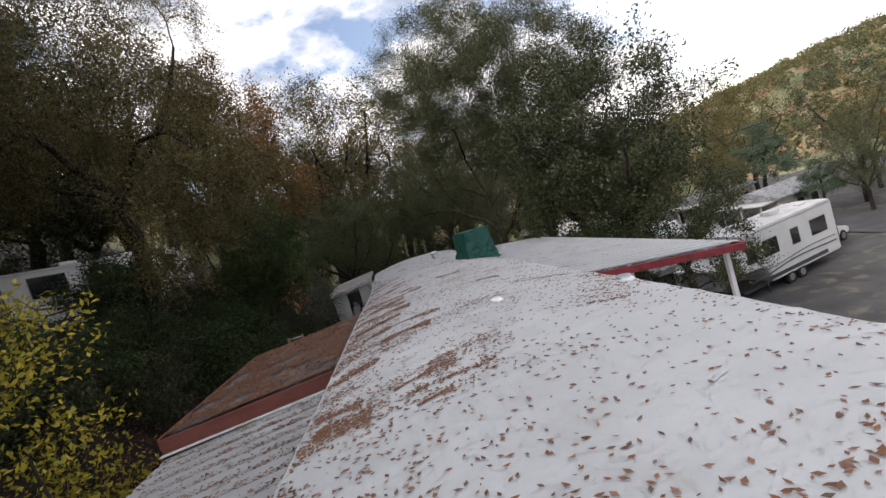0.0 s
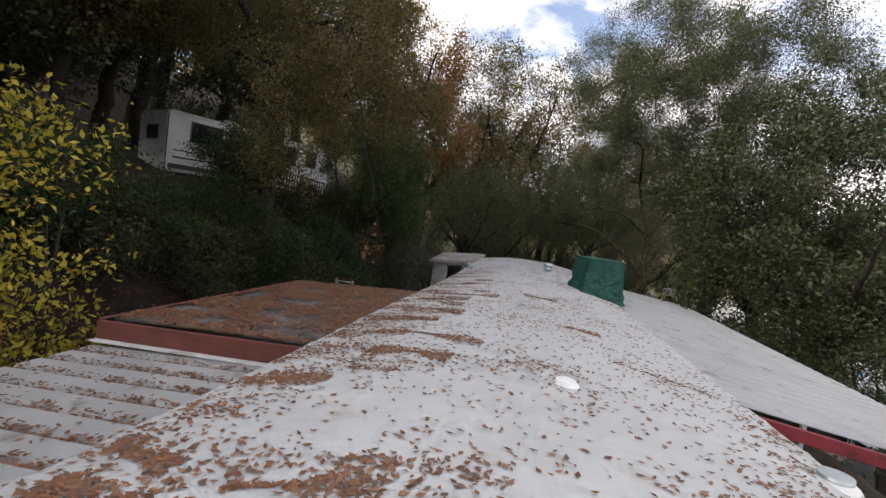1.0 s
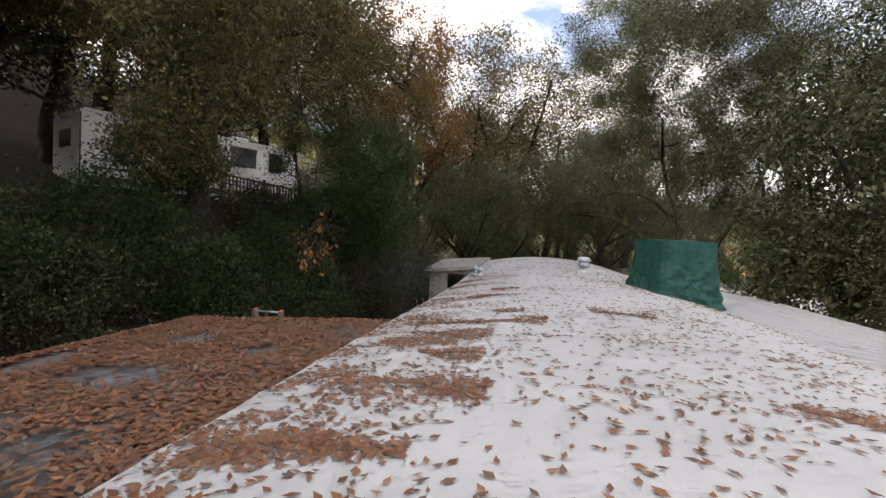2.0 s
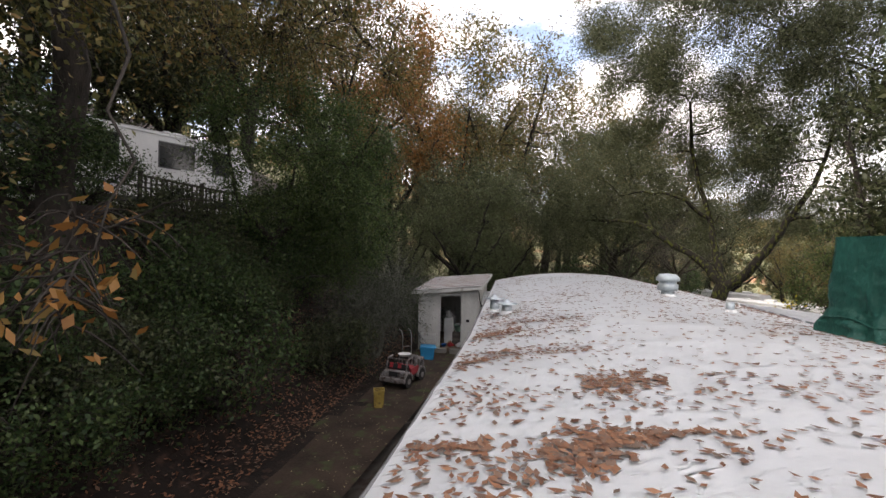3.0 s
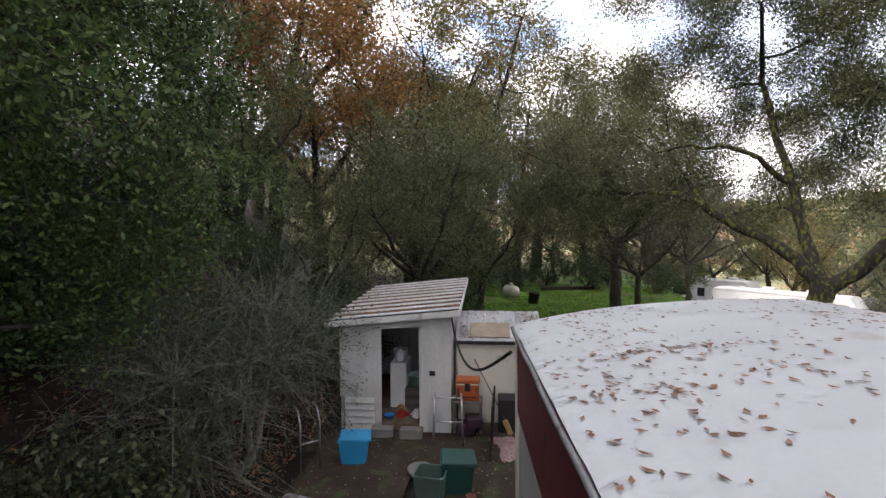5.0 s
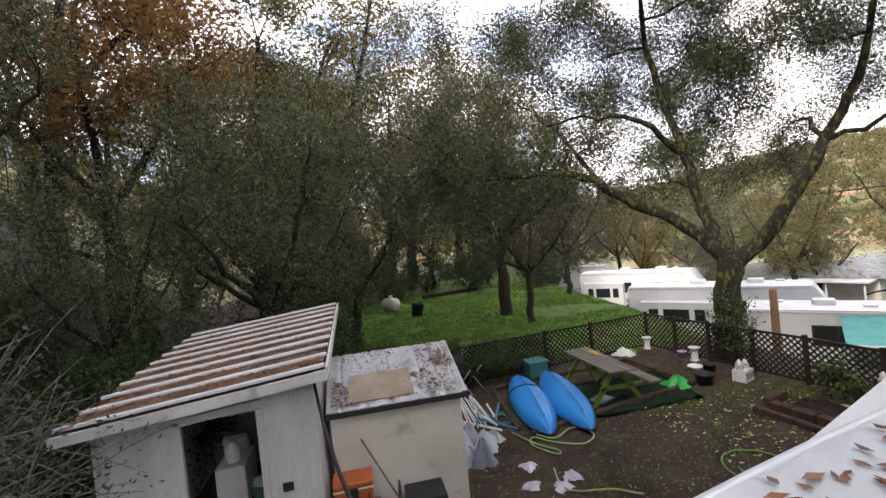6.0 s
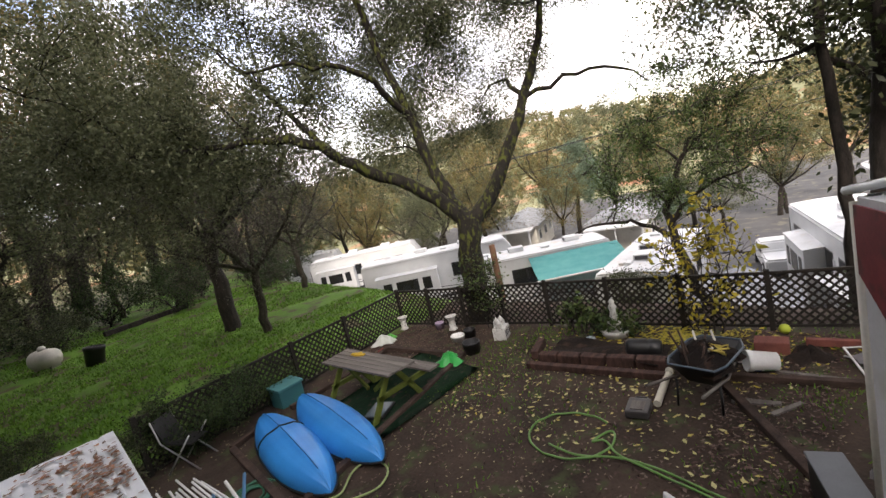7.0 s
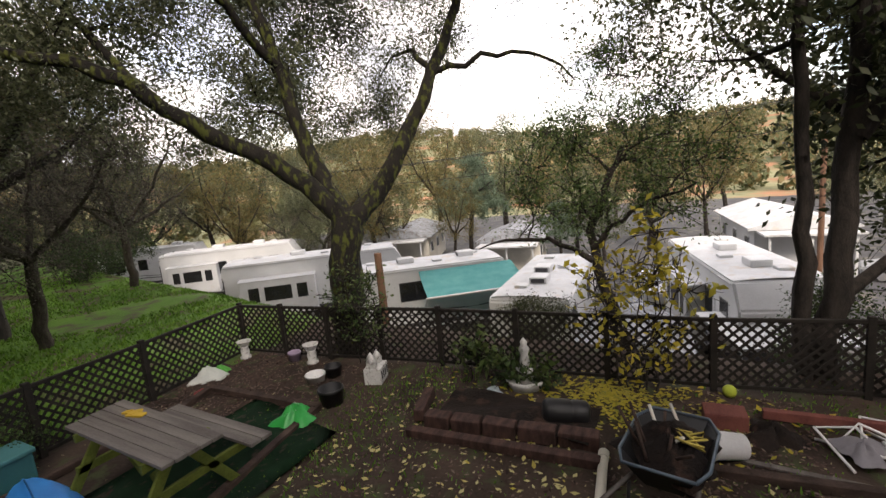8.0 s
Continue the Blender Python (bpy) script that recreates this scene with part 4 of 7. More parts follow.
    crowns = [((0.7, 0.6, 3.7), (2.4, 2.6, 2.2)), ((1.9, 1.4, 2.4), (1.3, 1.8, 1.6)), ((0.9, 1.9, 1.2), (1.2, 1.1, 1.2))]
    tree("young_oak", "slender green tree leaning from the bank above the side yard", b, grow(15, limbs, crowns, 150, 9, 95000, 0.06, 0.15, 0.65), M_DARKBARK, L_GREEN)
    # wispy grey-green willow brush beside the shed
    b = np.array([-5.7, 2.2, gz(-5.7, 2.2)])
    limbs = [([(0, 0, -0.2), (0.1, 0.1, 0.8), (0.5, 0.2, 1.7)], 0.06, 0.03), ([(0, 0, -0.2), (-0.2, -0.3, 1.0), (-0.1, -0.6, 2.1)], 0.06, 0.02),
             ([(0, 0, -0.1), (0.1, 0.7, 1.0), (0.5, 1.4, 1.8)], 0.05, 0.02)]
    crowns = [((0.1, -0.1, 2.0), (1.2, 1.7, 0.8)), ((0.4, 1.0, 1.5), (0.8, 0.9, 0.8)), ((-0.3, -0.9, 1.2), (1.0, 1.2, 0.9))]
    tree("willow_bush", "wispy grey-green brush of fine arching twigs beside the shed", b, grow(16, limbs, crowns, 95, 14, 20000, 0.05, 0.05, 1.1, 0.1), surface("pale_twig", (0.06, 0.06, 0.052), (0.17, 0.17, 0.145), 8, 60, 0.9, 0.1), leafy("grey_willow_leaves", [(0.03, 0.042, 0.022), (0.055, 0.07, 0.038), (0.095, 0.11, 0.07)]), "bush")
    # yellow-leaved vine shrubs
    b = np.array([-5.35, -14.5, gz(-5.35, -14.5)])
    limbs = [([(0, 0, -0.1), (0.1, 0.1, 1.5), (0.0, 0.2, 3.4)], 0.04, 0.015), ([(0.1, 0, -0.1), (-0.2, 0.4, 1.6), (-0.3, 0.6, 3.6)], 0.04, 0.015), ([(0, 0, 0), (0.1, -0.5, 1.4), (0.2, -0.8, 3.0)], 0.04, 0.015)]
    crowns = [((0, 0.0, 4.0), (0.5, 0.6, 1.3)), ((-0.1, 0.3, 2.2), (0.6, 0.8, 1.4))]
    tree("yellow_shrub", "tall shrub with bright yellow autumn leaves beside the carport", b, grow(17, limbs, crowns, 50, 6, 2600, 0.10, 0.12, 0.5), M_DARKBARK, L_YELLOW, "shrub")
    b = np.array([6.2, 3.4, 0.0])
    limbs = [([(0, k * 0.09, -0.05), (0.05, k * 0.16, 0.7), (0.02, k * 0.25, 1.5)], 0.014, 0.006) for k in (-2, -1, 0, 1, 2)]
    crowns = [((0, 0, 1.1), (0.4, 0.75, 0.8)), ((0, -0.1, 1.75), (0.35, 0.5, 0.45))]
    tree("yellow_shrub", "thin-stemmed shrub with large yellow leaves at the fence", b, grow(18, limbs, crowns, 44, 5, 620, 0.12, 0.08, 0.35), M_DARKBARK, L_YELLOW, "shrub")
    b = np.array([5.75, 7.45, 0.0])
    limbs = [([(0, k * 0.08, -0.05), (0.0, k * 0.12, 0.7), (0.02, k * 0.2, 1.4)], 0.01, 0.005) for k in (-1, 0, 1)]
    tree("young_shrub", "leafy green shrub growing up at the foot of the oak", b, grow(19, limbs, [((0, 0, 0.95), (0.35, 0.45, 0.7))], 26, 6, 900, 0.07, 0.07, 0.3), M_DARKBARK, L_GREEN, "shrub")
    for k, (x, y, h) in enumerate(((5.75, 5.5, 0.6), (5.9, 4.55, 0.35), (5.8, 5.0, 0.3))):
        limbs = [([(0, 0, -0.05), (0.02, 0.04, h * 0.5), (0.0, 0.05, h)], 0.008, 0.004)]
        tree("leafy_plant", "low broad-leaved green plant growing beside the fence", (x, y, 0), grow(30 + k, limbs, [((0, 0, h * 0.6), (0.25, 0.3, h * 0.5))], 14, 5, 220, 0.12, 0.05, 0.2), M_DARKBARK, L_GREEN, "plant", "fence plants")


hero_trees()


def forest():
    g = np.random.default_rng(99)
    proto = {}
    def kind(key, name, label, seed, h, r, n, reach, top, crowns, targets, twigs, leaves, size, bark, lm, **kw):
        proto[key] = tree(name, label, (0, 0, -400), grow(seed, auto_limbs(seed, h, r, n, reach, top), crowns, targets, twigs, leaves, size, **kw), bark, lm, group="woodland trees")
    kind("dark", "oak_tree", "dense dark green live oak in the woodland", 41, 3.0, 0.2, 5, 3.2, 8.5, [((0, 0, 6.6), (3.6, 3.6, 2.9)), ((1, -1, 3.9), (2.6, 2.6, 1.5))], 100, 6, 15000, 0.115, M_DARKBARK, L_OAK, spread=0.2, twig_len=0.8)
    kind("olive", "oak_tree", "olive and gold autumn oak in the woodland", 42, 3.4, 0.17, 5, 2.8, 9.5, [((0, 0, 7.2), (3.0, 3.0, 3.0)), ((-0.6, 0.6, 4.4), (2.2, 2.2, 1.4))], 90, 6, 13000, 0.115, M_DARKBARK, L_OLIVE, spread=0.2, twig_len=0.8, droop=0.3)
    kind("grey", "oak_tree", "half-bare grey twiggy oak in the woodland", 43, 2.6, 0.16, 6, 3.4, 8.0, [((0, 0, 5.8), (3.6, 3.6, 2.6)), ((0.8, 0.3, 3.4), (3.0, 3.0, 1.4))], 110, 9, 16000, 0.075, M_BARK, L_PURPLE, spread=0.16, twig_len=0.9, droop=0.2)
    kind("rust", "oak_tree", "rust-orange autumn oak standing in the woodland", 44, 3.8, 0.17, 5, 2.6, 9.0, [((0, 0, 7.2), (2.8, 2.8, 2.4))], 80, 7, 15000, 0.12, M_DARKBARK, L_ORANGE, spread=0.2, twig_len=0.8)
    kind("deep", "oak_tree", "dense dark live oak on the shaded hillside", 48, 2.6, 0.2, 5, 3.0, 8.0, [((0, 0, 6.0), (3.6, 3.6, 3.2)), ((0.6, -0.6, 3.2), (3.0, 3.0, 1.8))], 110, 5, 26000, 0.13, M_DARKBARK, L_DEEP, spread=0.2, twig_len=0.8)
    kind("green", "oak_tree", "leafy grey-green live oak standing behind the shed", 49, 2.2, 0.15, 6, 2.6, 7.5, [((0, 0, 5.6), (3.0, 3.0, 2.6)), ((0.5, -0.6, 2.9), (2.6, 2.4, 1.6))], 130, 8, 38000, 0.075, M_DARKBARK, L_LIVE, spread=0.16, twig_len=0.7)
    kind("cedar", "cedar_tree", "pale green cedar with level sweeping branches", 45, 6.5, 0.22, 9, 4.2, 8.5, [((0, 0, 5.0), (4.8, 4.8, 1.0)), ((0, 0, 7.4), (3.2, 3.2, 0.9)), ((0, 0, 9.2), (1.8, 1.8, 0.9))], 110, 7, 16000, 0.2, M_DARKBARK, L_CEDAR, spread=0.14, twig_len=0.9)
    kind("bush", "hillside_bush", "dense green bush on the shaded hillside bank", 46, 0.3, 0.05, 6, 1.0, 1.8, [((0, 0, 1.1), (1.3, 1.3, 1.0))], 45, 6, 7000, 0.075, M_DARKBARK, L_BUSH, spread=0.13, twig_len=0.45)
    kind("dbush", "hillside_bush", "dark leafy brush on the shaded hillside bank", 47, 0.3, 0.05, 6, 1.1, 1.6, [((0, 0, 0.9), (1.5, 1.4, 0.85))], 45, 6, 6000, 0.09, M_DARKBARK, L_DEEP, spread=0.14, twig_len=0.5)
    spots = [
        # woodland behind the shed and lawn
        ("green", -4.0, 10.6, 1.05), ("green", -6.9, 9.2, 0.72), ("green", -2.4, 14.6, 0.9), ("green", -5.0, 14.5, 1.1), ("rust", -8.8, 13.0, 1.35), ("green", -9.6, 9.0, 0.8), 
        ("olive", -6, 20, 1.25), ("dark", -10.5, 19, 1.2), ("olive", -12.5, 13.5, 1.1), ("rust", -13, 18, 1.4), ("grey", 4.2, 15.2, 0.8), ("grey", 8.6, 20.5, 1.05),
        ("olive", -2.8, 27.5, 1.75), ("grey", 1.4, 29.5, 1.6), ("olive", -6.6, 23.5, 1.65), ("grey", -3.4, 19.0, 1.25), ("olive", 0.5, 32, 1.6), ("grey", 3, 29, 1.11), ("olive", 6, 33, 1.39), ("grey", 9.5, 29, 1.11), ("dark", -3, 31, 1.33), ("olive", 12, 35, 1.33), ("dark", -7, 28, 1.4), ("grey", -0.5, 26.5, 0.89), ("olive", 3, 40, 1.66), ("dark", 10, 43, 1.66), ("olive", -6, 42, 1.6), ("olive", -14, 34, 1.6), ("dark", -18, 26, 1.5),
        ("olive", 24, 36, 0.95), ("dark", 27, 29.5, 0.85), ("dark", 29.5, 24.5, 0.8), ("olive", 31, 19.5, 0.95), ("dark", 30, 37, 1.0), ("dark", 23, 47, 1.2), ("olive", 26, 42.5, 1.15), ("dark", 36, 11, 1.0), ("olive", 38.5, 5.5, 1.1), ("dark", 33.5, 8.5, 0.8), ("dark", 17.5, 45, 1.3),
        ("dark", 13.5, 40, 1.44), ("dark", 4.0, 17.5, 0.95),
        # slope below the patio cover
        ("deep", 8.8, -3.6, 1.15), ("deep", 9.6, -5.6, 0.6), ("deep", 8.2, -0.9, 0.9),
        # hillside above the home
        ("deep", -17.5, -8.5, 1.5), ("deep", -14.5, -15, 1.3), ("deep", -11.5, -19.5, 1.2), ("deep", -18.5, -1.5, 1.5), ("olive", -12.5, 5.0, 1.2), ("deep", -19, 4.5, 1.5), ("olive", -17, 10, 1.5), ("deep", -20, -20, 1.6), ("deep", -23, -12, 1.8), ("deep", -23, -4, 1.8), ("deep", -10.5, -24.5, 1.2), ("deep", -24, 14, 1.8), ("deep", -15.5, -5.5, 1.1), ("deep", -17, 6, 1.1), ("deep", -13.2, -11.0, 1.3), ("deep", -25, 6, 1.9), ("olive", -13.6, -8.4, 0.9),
        # valley side and beyond the lot
        ("olive", 27, 24, 1.00), ("grey", 25, 31, 1.00), ("dark", 31, 33, 1.20), ("cedar", 36, 20.5, 1.00), ("cedar", 33, 11.5, 0.85), ("olive", 40, 26, 1.30), ("dark", 38, 6, 1.00), ("olive", 41, 14, 1.20), ("olive", 44, 2, 1.20), ("dark", 42, -6, 1.00), ("cedar", 40, -13, 1.10), ("olive", 47, -10, 1.30), ("dark", 36, -20, 1.20), ("olive", 50, 10, 1.40), ("dark", 52, -18, 1.40), ("olive", 33, -27, 1.20), ("dark", 49, 22, 1.40), ("grey", 30, 2, 0.60), ("olive", 53, 0, 1.50), ("dark", 56, 30, 1.60), ("olive", 46, 38, 1.60), ("dark", 30, 44, 1.50), ("olive", 20, 47, 1.50), ("dark", 38, -34, 1.30),
        ("olive", 60, -8, 1.50), ("dark", 62, 14, 1.60), ("olive", 65, 38, 1.80), ("dark", 58, -30, 1.60), ("grey", 24, -9, 0.80), ("dark", 22, -17, 0.90), ("olive", 45, 50, 1.80), ("dark", 70, 0, 1.80), ("olive", 72, 24, 1.90), ("dark", 70, -24, 1.80),
    ]
    spots = [(k, x, y, s * (0.62 if x > 20 and y < 20 else 0.85 if x > 20 else 1.0)) for k, x, y, s in spots if x < 54]
    for k in range(70):
        y = g.uniform(-23, 8)
        x = -5.7 - max(0, y - 7) * 0.4 - g.uniform(0, 3.0)
        if y < -8.5 and x > -7.0:
            x -= 1.2
        if abs(y + 15) < 2 and x > -7.6:
            continue
        if 0.5 < y < 4.5 and x > -6.8:
            continue
        low = 0.6 if y > 1.5 and x < -6.6 else 1.0
        spots.append(("bush" if g.random() < 0.55 else "dbush", x, y, low * g.uniform(0.65, 1.1)))
    for x, y, s in ((-3, 27, 1.4), (2.2, 27.5, 1.3), (6.5, 28, 1.4), (-5, 22.5, 1.3), (-3.6, 17, 1.1), (10.5, 26, 1.2), (-1.2, 30, 1.4), (8.4, 5.4, 0.7), (8.8, 0.8, 0.7), (9.5, -2.0, 0.9), (-1.8, 11.6, 0.6), (-3.4, 11.2, 0.9), (0.0, 25, 1.1), (4.5, 25.5, 1.1), (8.5, 24, 0.9), (9.2, 7.2, 0.6), (-5.6, 6.6, 0.8), (-5.7, 9.0, 1.0), (-0.7, 9.45, 0.6), (0.2, 9.4, 0.5), (1.0, 9.55, 0.48), (1.9, 9.8, 0.36), (-10.8, -4.0, 1.0), (-9.6, -5.2, 1.0), (-11.6, -2.0, 0.9), (7.6, -4.6, 1.0), (7.4, -2.2, 0.9)):
        spots.append(("bush" if int(x * 7) % 2 else "dbush", x, y, s))
    used = set()
    for key, x, y, s in spots:
        m = pose(x, y, gz(x, y) - 0.05, g.uniform(-4, 4), g.uniform(-4, 4), g.uniform(0, 360)) @ Matrix.Scale(s, 4)
        if key in used:
            copy_thing(proto[key], m)
        else:
            used.add(key)
            proto[key].matrix_basis = m
    # the far slopes: crowns too many to count
    n = 1500
    px = g.uniform(62, 330, n)
    py = g.uniform(-230, 300, n)
    ang = g.uniform(0, TAU, 700)
    rr = g.uniform(60, 190, 700)
    bx, by = rr * np.cos(ang), rr * np.sin(ang)
    keep = (bx < 50)
    px, py = np.concatenate([px, bx[keep]]), np.concatenate([py, by[keep]])
    pz = ground_z(px, py)
    per = 110
    c0 = np.repeat(np.stack([px, py, pz], 1), per, 0)
    sc = np.repeat(g.uniform(1.8, 3.8, len(px)), per)[:, None]
    u = g.normal(size=(len(c0), 3))
    u /= np.linalg.norm(u, axis=1, keepdims=True)
    u *= g.uniform(0.45, 1.05, (len(c0), 1))
    c = c0 + u * sc * [1, 1, 1.1] + np.c_[np.zeros(len(c0)), np.zeros(len(c0)), sc[:, 0] * 1.1]
    q = leaf_quads(g, c, 1.5)
    # far leaves paler than near ones, the haze painted into their tones
    far = leafy("haze_paled_far_foliage", [(0.085, 0.10, 0.05), (0.13, 0.145, 0.07), (0.19, 0.185, 0.09), (0.29, 0.2, 0.10)], 0.9, 0.3)
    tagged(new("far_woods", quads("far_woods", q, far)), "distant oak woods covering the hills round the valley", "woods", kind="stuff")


forest()

# ---------------------------------------------------------------- travel trailers and the lot
M_GEL = surface("white_gelcoat", (0.5, 0.51, 0.52), (0.62, 0.63, 0.64), 0.8, 25, 0.35, 0.02, c3=(0.58, 0.57, 0.55), c3at=0.68)
M_RVROOF = surface("dusty_trailer_roof", (0.44, 0.45, 0.46), (0.6, 0.61, 0.62), 1.1, 20, 0.7, 0.05, c3=(0.5, 0.46, 0.42), c3at=0.62)
M_GLASS = surface("tinted_glass", (0.010, 0.011, 0.013), (0.018, 0.02, 0.023), 1, 10, 0.08, 0.0, spec=0.6)
M_RUBBER = plain("black_rubber", (0.02, 0.02, 0.02), 0.8)
M_STRIPE = plain("charcoal_stripe", (0.05, 0.05, 0.055), 0.4)
M_TEAL = surface("teal_awning_cloth", (0.10, 0.42, 0.42), (0.17, 0.52, 0.5), 2, 40, 0.7, 0.05)


def trailer(label, x, y, z, rz, L, W=2.5, H=3.3, fifth=False, windows=((-2.6, 1.3), (-0.6, 0.6), (1.4, 1.1), (2.9, 0.6)), slide=None, units=((-1.0, 0.0), (1.8, 0.0)), group="trailers in the lot"):
    """A travel trailer lying along its own x, its door side towards -y."""
    ob = thing("travel_trailer", label, "trailer", (x, y, z), rz, group=group)
    lo, h = 0.55, H - 0.08
    if fifth:
        prof = [(-L / 2, lo), (L / 2 - 2.3, lo), (L / 2 - 2.2, 1.45), (L / 2 - 0.35, 1.55), (L / 2, 2.1), (L / 2 - 0.05, 2.7), (L / 2 - 0.55, h), (-L / 2 + 0.1, h), (-L / 2, h - 0.12)]
    else:
        prof = [(-L / 2, lo), (L / 2 - 0.25, lo), (L / 2, 1.2), (L / 2 - 0.08, 2.3), (L / 2 - 0.55, h), (-L / 2 + 0.1, h), (-L / 2, h - 0.12)]
    bm = prism(B(), prof, "y", -W / 2, W / 2)
    bmesh.ops.bevel(bm, geom=bm.edges[:], offset=0.06, segments=2, affect="EDGES")
    part("body", bm, M_GEL, ob)
    bm = grid(B(), 2, 8, lambda u, w: (-L / 2 + 0.08 + u * (L - 0.7), (w - 0.5) * (W - 0.06), h + 0.005 + 0.06 * (1 - (2 * w - 1) ** 2)))
    part("roof", bm, M_RVROOF, ob)
    for ux, uy in units:
        u = part("air_conditioner", box(B(), (ux, uy, h + 0.17), (0.75, 0.6, 0.24), (0, 0, 0), 0.06), M_GEL, ob)
        part("grille", box(B(), (ux - 0.385, uy, h + 0.17), (0.02, 0.45, 0.14)), M_STRIPE, u)
    for k, ux in enumerate((-L * 0.34, L * 0.05, L * 0.3)):
        part("roof_hatch", box(B(), (ux, 0.45 * (-1) ** k, h + 0.1), (0.42, 0.42, 0.1), (0, 0, 0), 0.03), M_RVROOF, ob)
    for wx, ww in windows:
        for s in (-1, 1):
            w = part("window", box(B(), (wx, s * (W / 2 + 0.004), 2.3), (ww + 0.08, 0.02, 0.86), (0, 0, 0), 0.008), M_STRIPE, ob)
            part("pane", box(B(), (wx, s * (W / 2 + 0.014), 2.3), (ww, 0.012, 0.78), (0, 0, 0), 0.004), M_GLASS, w)
    wb = part("window", box(B(), (-L / 2 - 0.004, 0, 2.1), (0.02, 1.1, 0.6), (0, 0, 0), 0.008), M_STRIPE, ob)
    part("pane", box(B(), (-L / 2 - 0.014, 0, 2.1), (0.012, 1.02, 0.52)), M_GLASS, wb)
    for s in (-1, 1):
        for k in range(2):
            bm = B()
            tube(bm, [(-L / 2 + 0.3 + i * (L - 1.0) / 14, s * (W / 2 + 0.002), 1.15 + 0.28 * k + 0.22 * math.sin(i * 0.36 + k) * (i / 14)) for i in range(15)], 0.035 - 0.012 * k, 5)
            part("stripe", bm, M_STRIPE, ob)
        for wx in (-0.55, 0.35):
            t = part("tyre", cyl(B(), (wx, s * (W / 2 - 0.22), 0.34), (wx, s * (W / 2 - 0.02), 0.34), 0.34, None, 20), M_RUBBER, ob)
            part("rim", cyl(B(), (wx, s * (W / 2 - 0.03), 0.34), (wx, s * (W / 2), 0.34), 0.19, None, 14), M_METAL, t)
        part("skirt_band", box(B(), (-0.3, s * (W / 2 + 0.003), 0.78), (L - (3.0 if fifth else 0.9), 0.012, 0.2), (0, 0, 0), 0.004), M_STRIPE, ob, "charcoal band along the lower side")
        part("gutter", box(B(), (-0.25, s * (W / 2 + 0.01), h - 0.1), (L - 0.8, 0.03, 0.035), (0, 0, 0), 0.006), M_METAL, ob)
        part("corner_trim", box(B(), (-L / 2 + 0.03, s * (W / 2 + 0.006), 1.75), (0.05, 0.02, 2.2), (0, 0, 0), 0.006), M_STRIPE, ob)
    part("door", box(B(), (L * 0.22, -W / 2 - 0.008, 1.62), (0.7, 0.02, 1.8), (0, 0, 0), 0.008), M_GEL, ob)
    part("chassis", box(B(), (0, 0, 0.5), (L - 0.8, W - 0.5, 0.14)), M_STRIPE, ob)
    if slide:
        sx, sl, side = slide
        sb = part("slide_out", box(B(), (sx, side * (W / 2 + 0.3), 1.72), (sl, 0.6, 1.95), (0, 0, 0), 0.04), M_GEL, ob)
        for q in (-0.32, 0.0, 0.32):
            part("pane", box(B(), (sx + q * sl, side * (W / 2 + 0.607), 1.95), (sl * (0.36 if q == 0 else 0.14), 0.014, 0.75), (0, 0, 0), 0.004), M_GLASS, sb)
        part("slide_topper", box(B(), (sx, side * (W / 2 + 0.3), 2.72), (sl + 0.1, 0.66, 0.03), (side * -6, 0, 0)), M_RVROOF, sb)
    return ob


LOT = -4.2
trailer("long white trailer with dark windows parked on the lot", 20.7, 32.1, LOT, -50, 9.2, H=3.6, slide=(-2.4, 3.2, -1), fifth=True)
trailer("white fifth-wheel trailer with a three-pane slide-out on the lot", 18.4, 21.4, LOT, -50, 9.6, H=3.6, slide=(-2.0, 3.8, -1), fifth=True)
rvc = trailer("white trailer with a teal patio awning parked on the lot", 17.6, 13.6, LOT, -50, 7.6, H=3.4, windows=((-0.9, 1.1), (1.8, 0.8)))
trailer("older white trailer parked end-on behind the fence", 16.8, 7.6, LOT, 5, 7.4, W=2.5, H=3.25, windows=((-2.8, 0.8), (1.0, 0.8)), units=((-1.8, 0), (-0.2, 0.2)))
trailer("large white fifth-wheel trailer with roof hatches on the lot", 18.7, 1.6, LOT, 195, 8.2, H=3.5, slide=(-0.3, 3.0, -1), fifth=True)
trailer("white trailer far down the lot under the trees", 20.6, 42.5, LOT, -48, 8.0, H=3.6)
trailer("white trailer standing on the terrace above the hillside", -14.2, 0.9, gz(-13.5, 0.5) - 0.4, 68, 8.4, H=3.1, group="hillside trailers")


def teal_awning():
    ob = thing("patio_awning", "teal cloth awning rolled out from a trailer on thin arms", "awning", (17.6, 13.6, LOT), -50)
    bm = grid(B(), 10, 6, lambda u, w: (-0.6 + u * 4.2, -1.3 - 2.3 * w, 3.15 - 0.6 * w - 0.05 * math.sin(math.pi * w)))
    bmesh.ops.solidify(bm, geom=bm.faces[:], thickness=0.012)
    part("cloth", bm, M_TEAL, ob)
    for x in (-0.6, 3.6):
        part("arm", tube(B(), [(x, -3.55, 2.52), (x, -1.28, 0.7)], 0.025), M_METAL, ob)
        part("strut", tube(B(), [(x, -1.27, 1.2), (x, -3.55, 2.52)], 0.018), M_METAL, ob)
    part("roller", tube(B(), [(-0.65, -3.6, 2.53), (3.65, -3.6, 2.53)], 0.04, 8), M_WHITEP, ob)


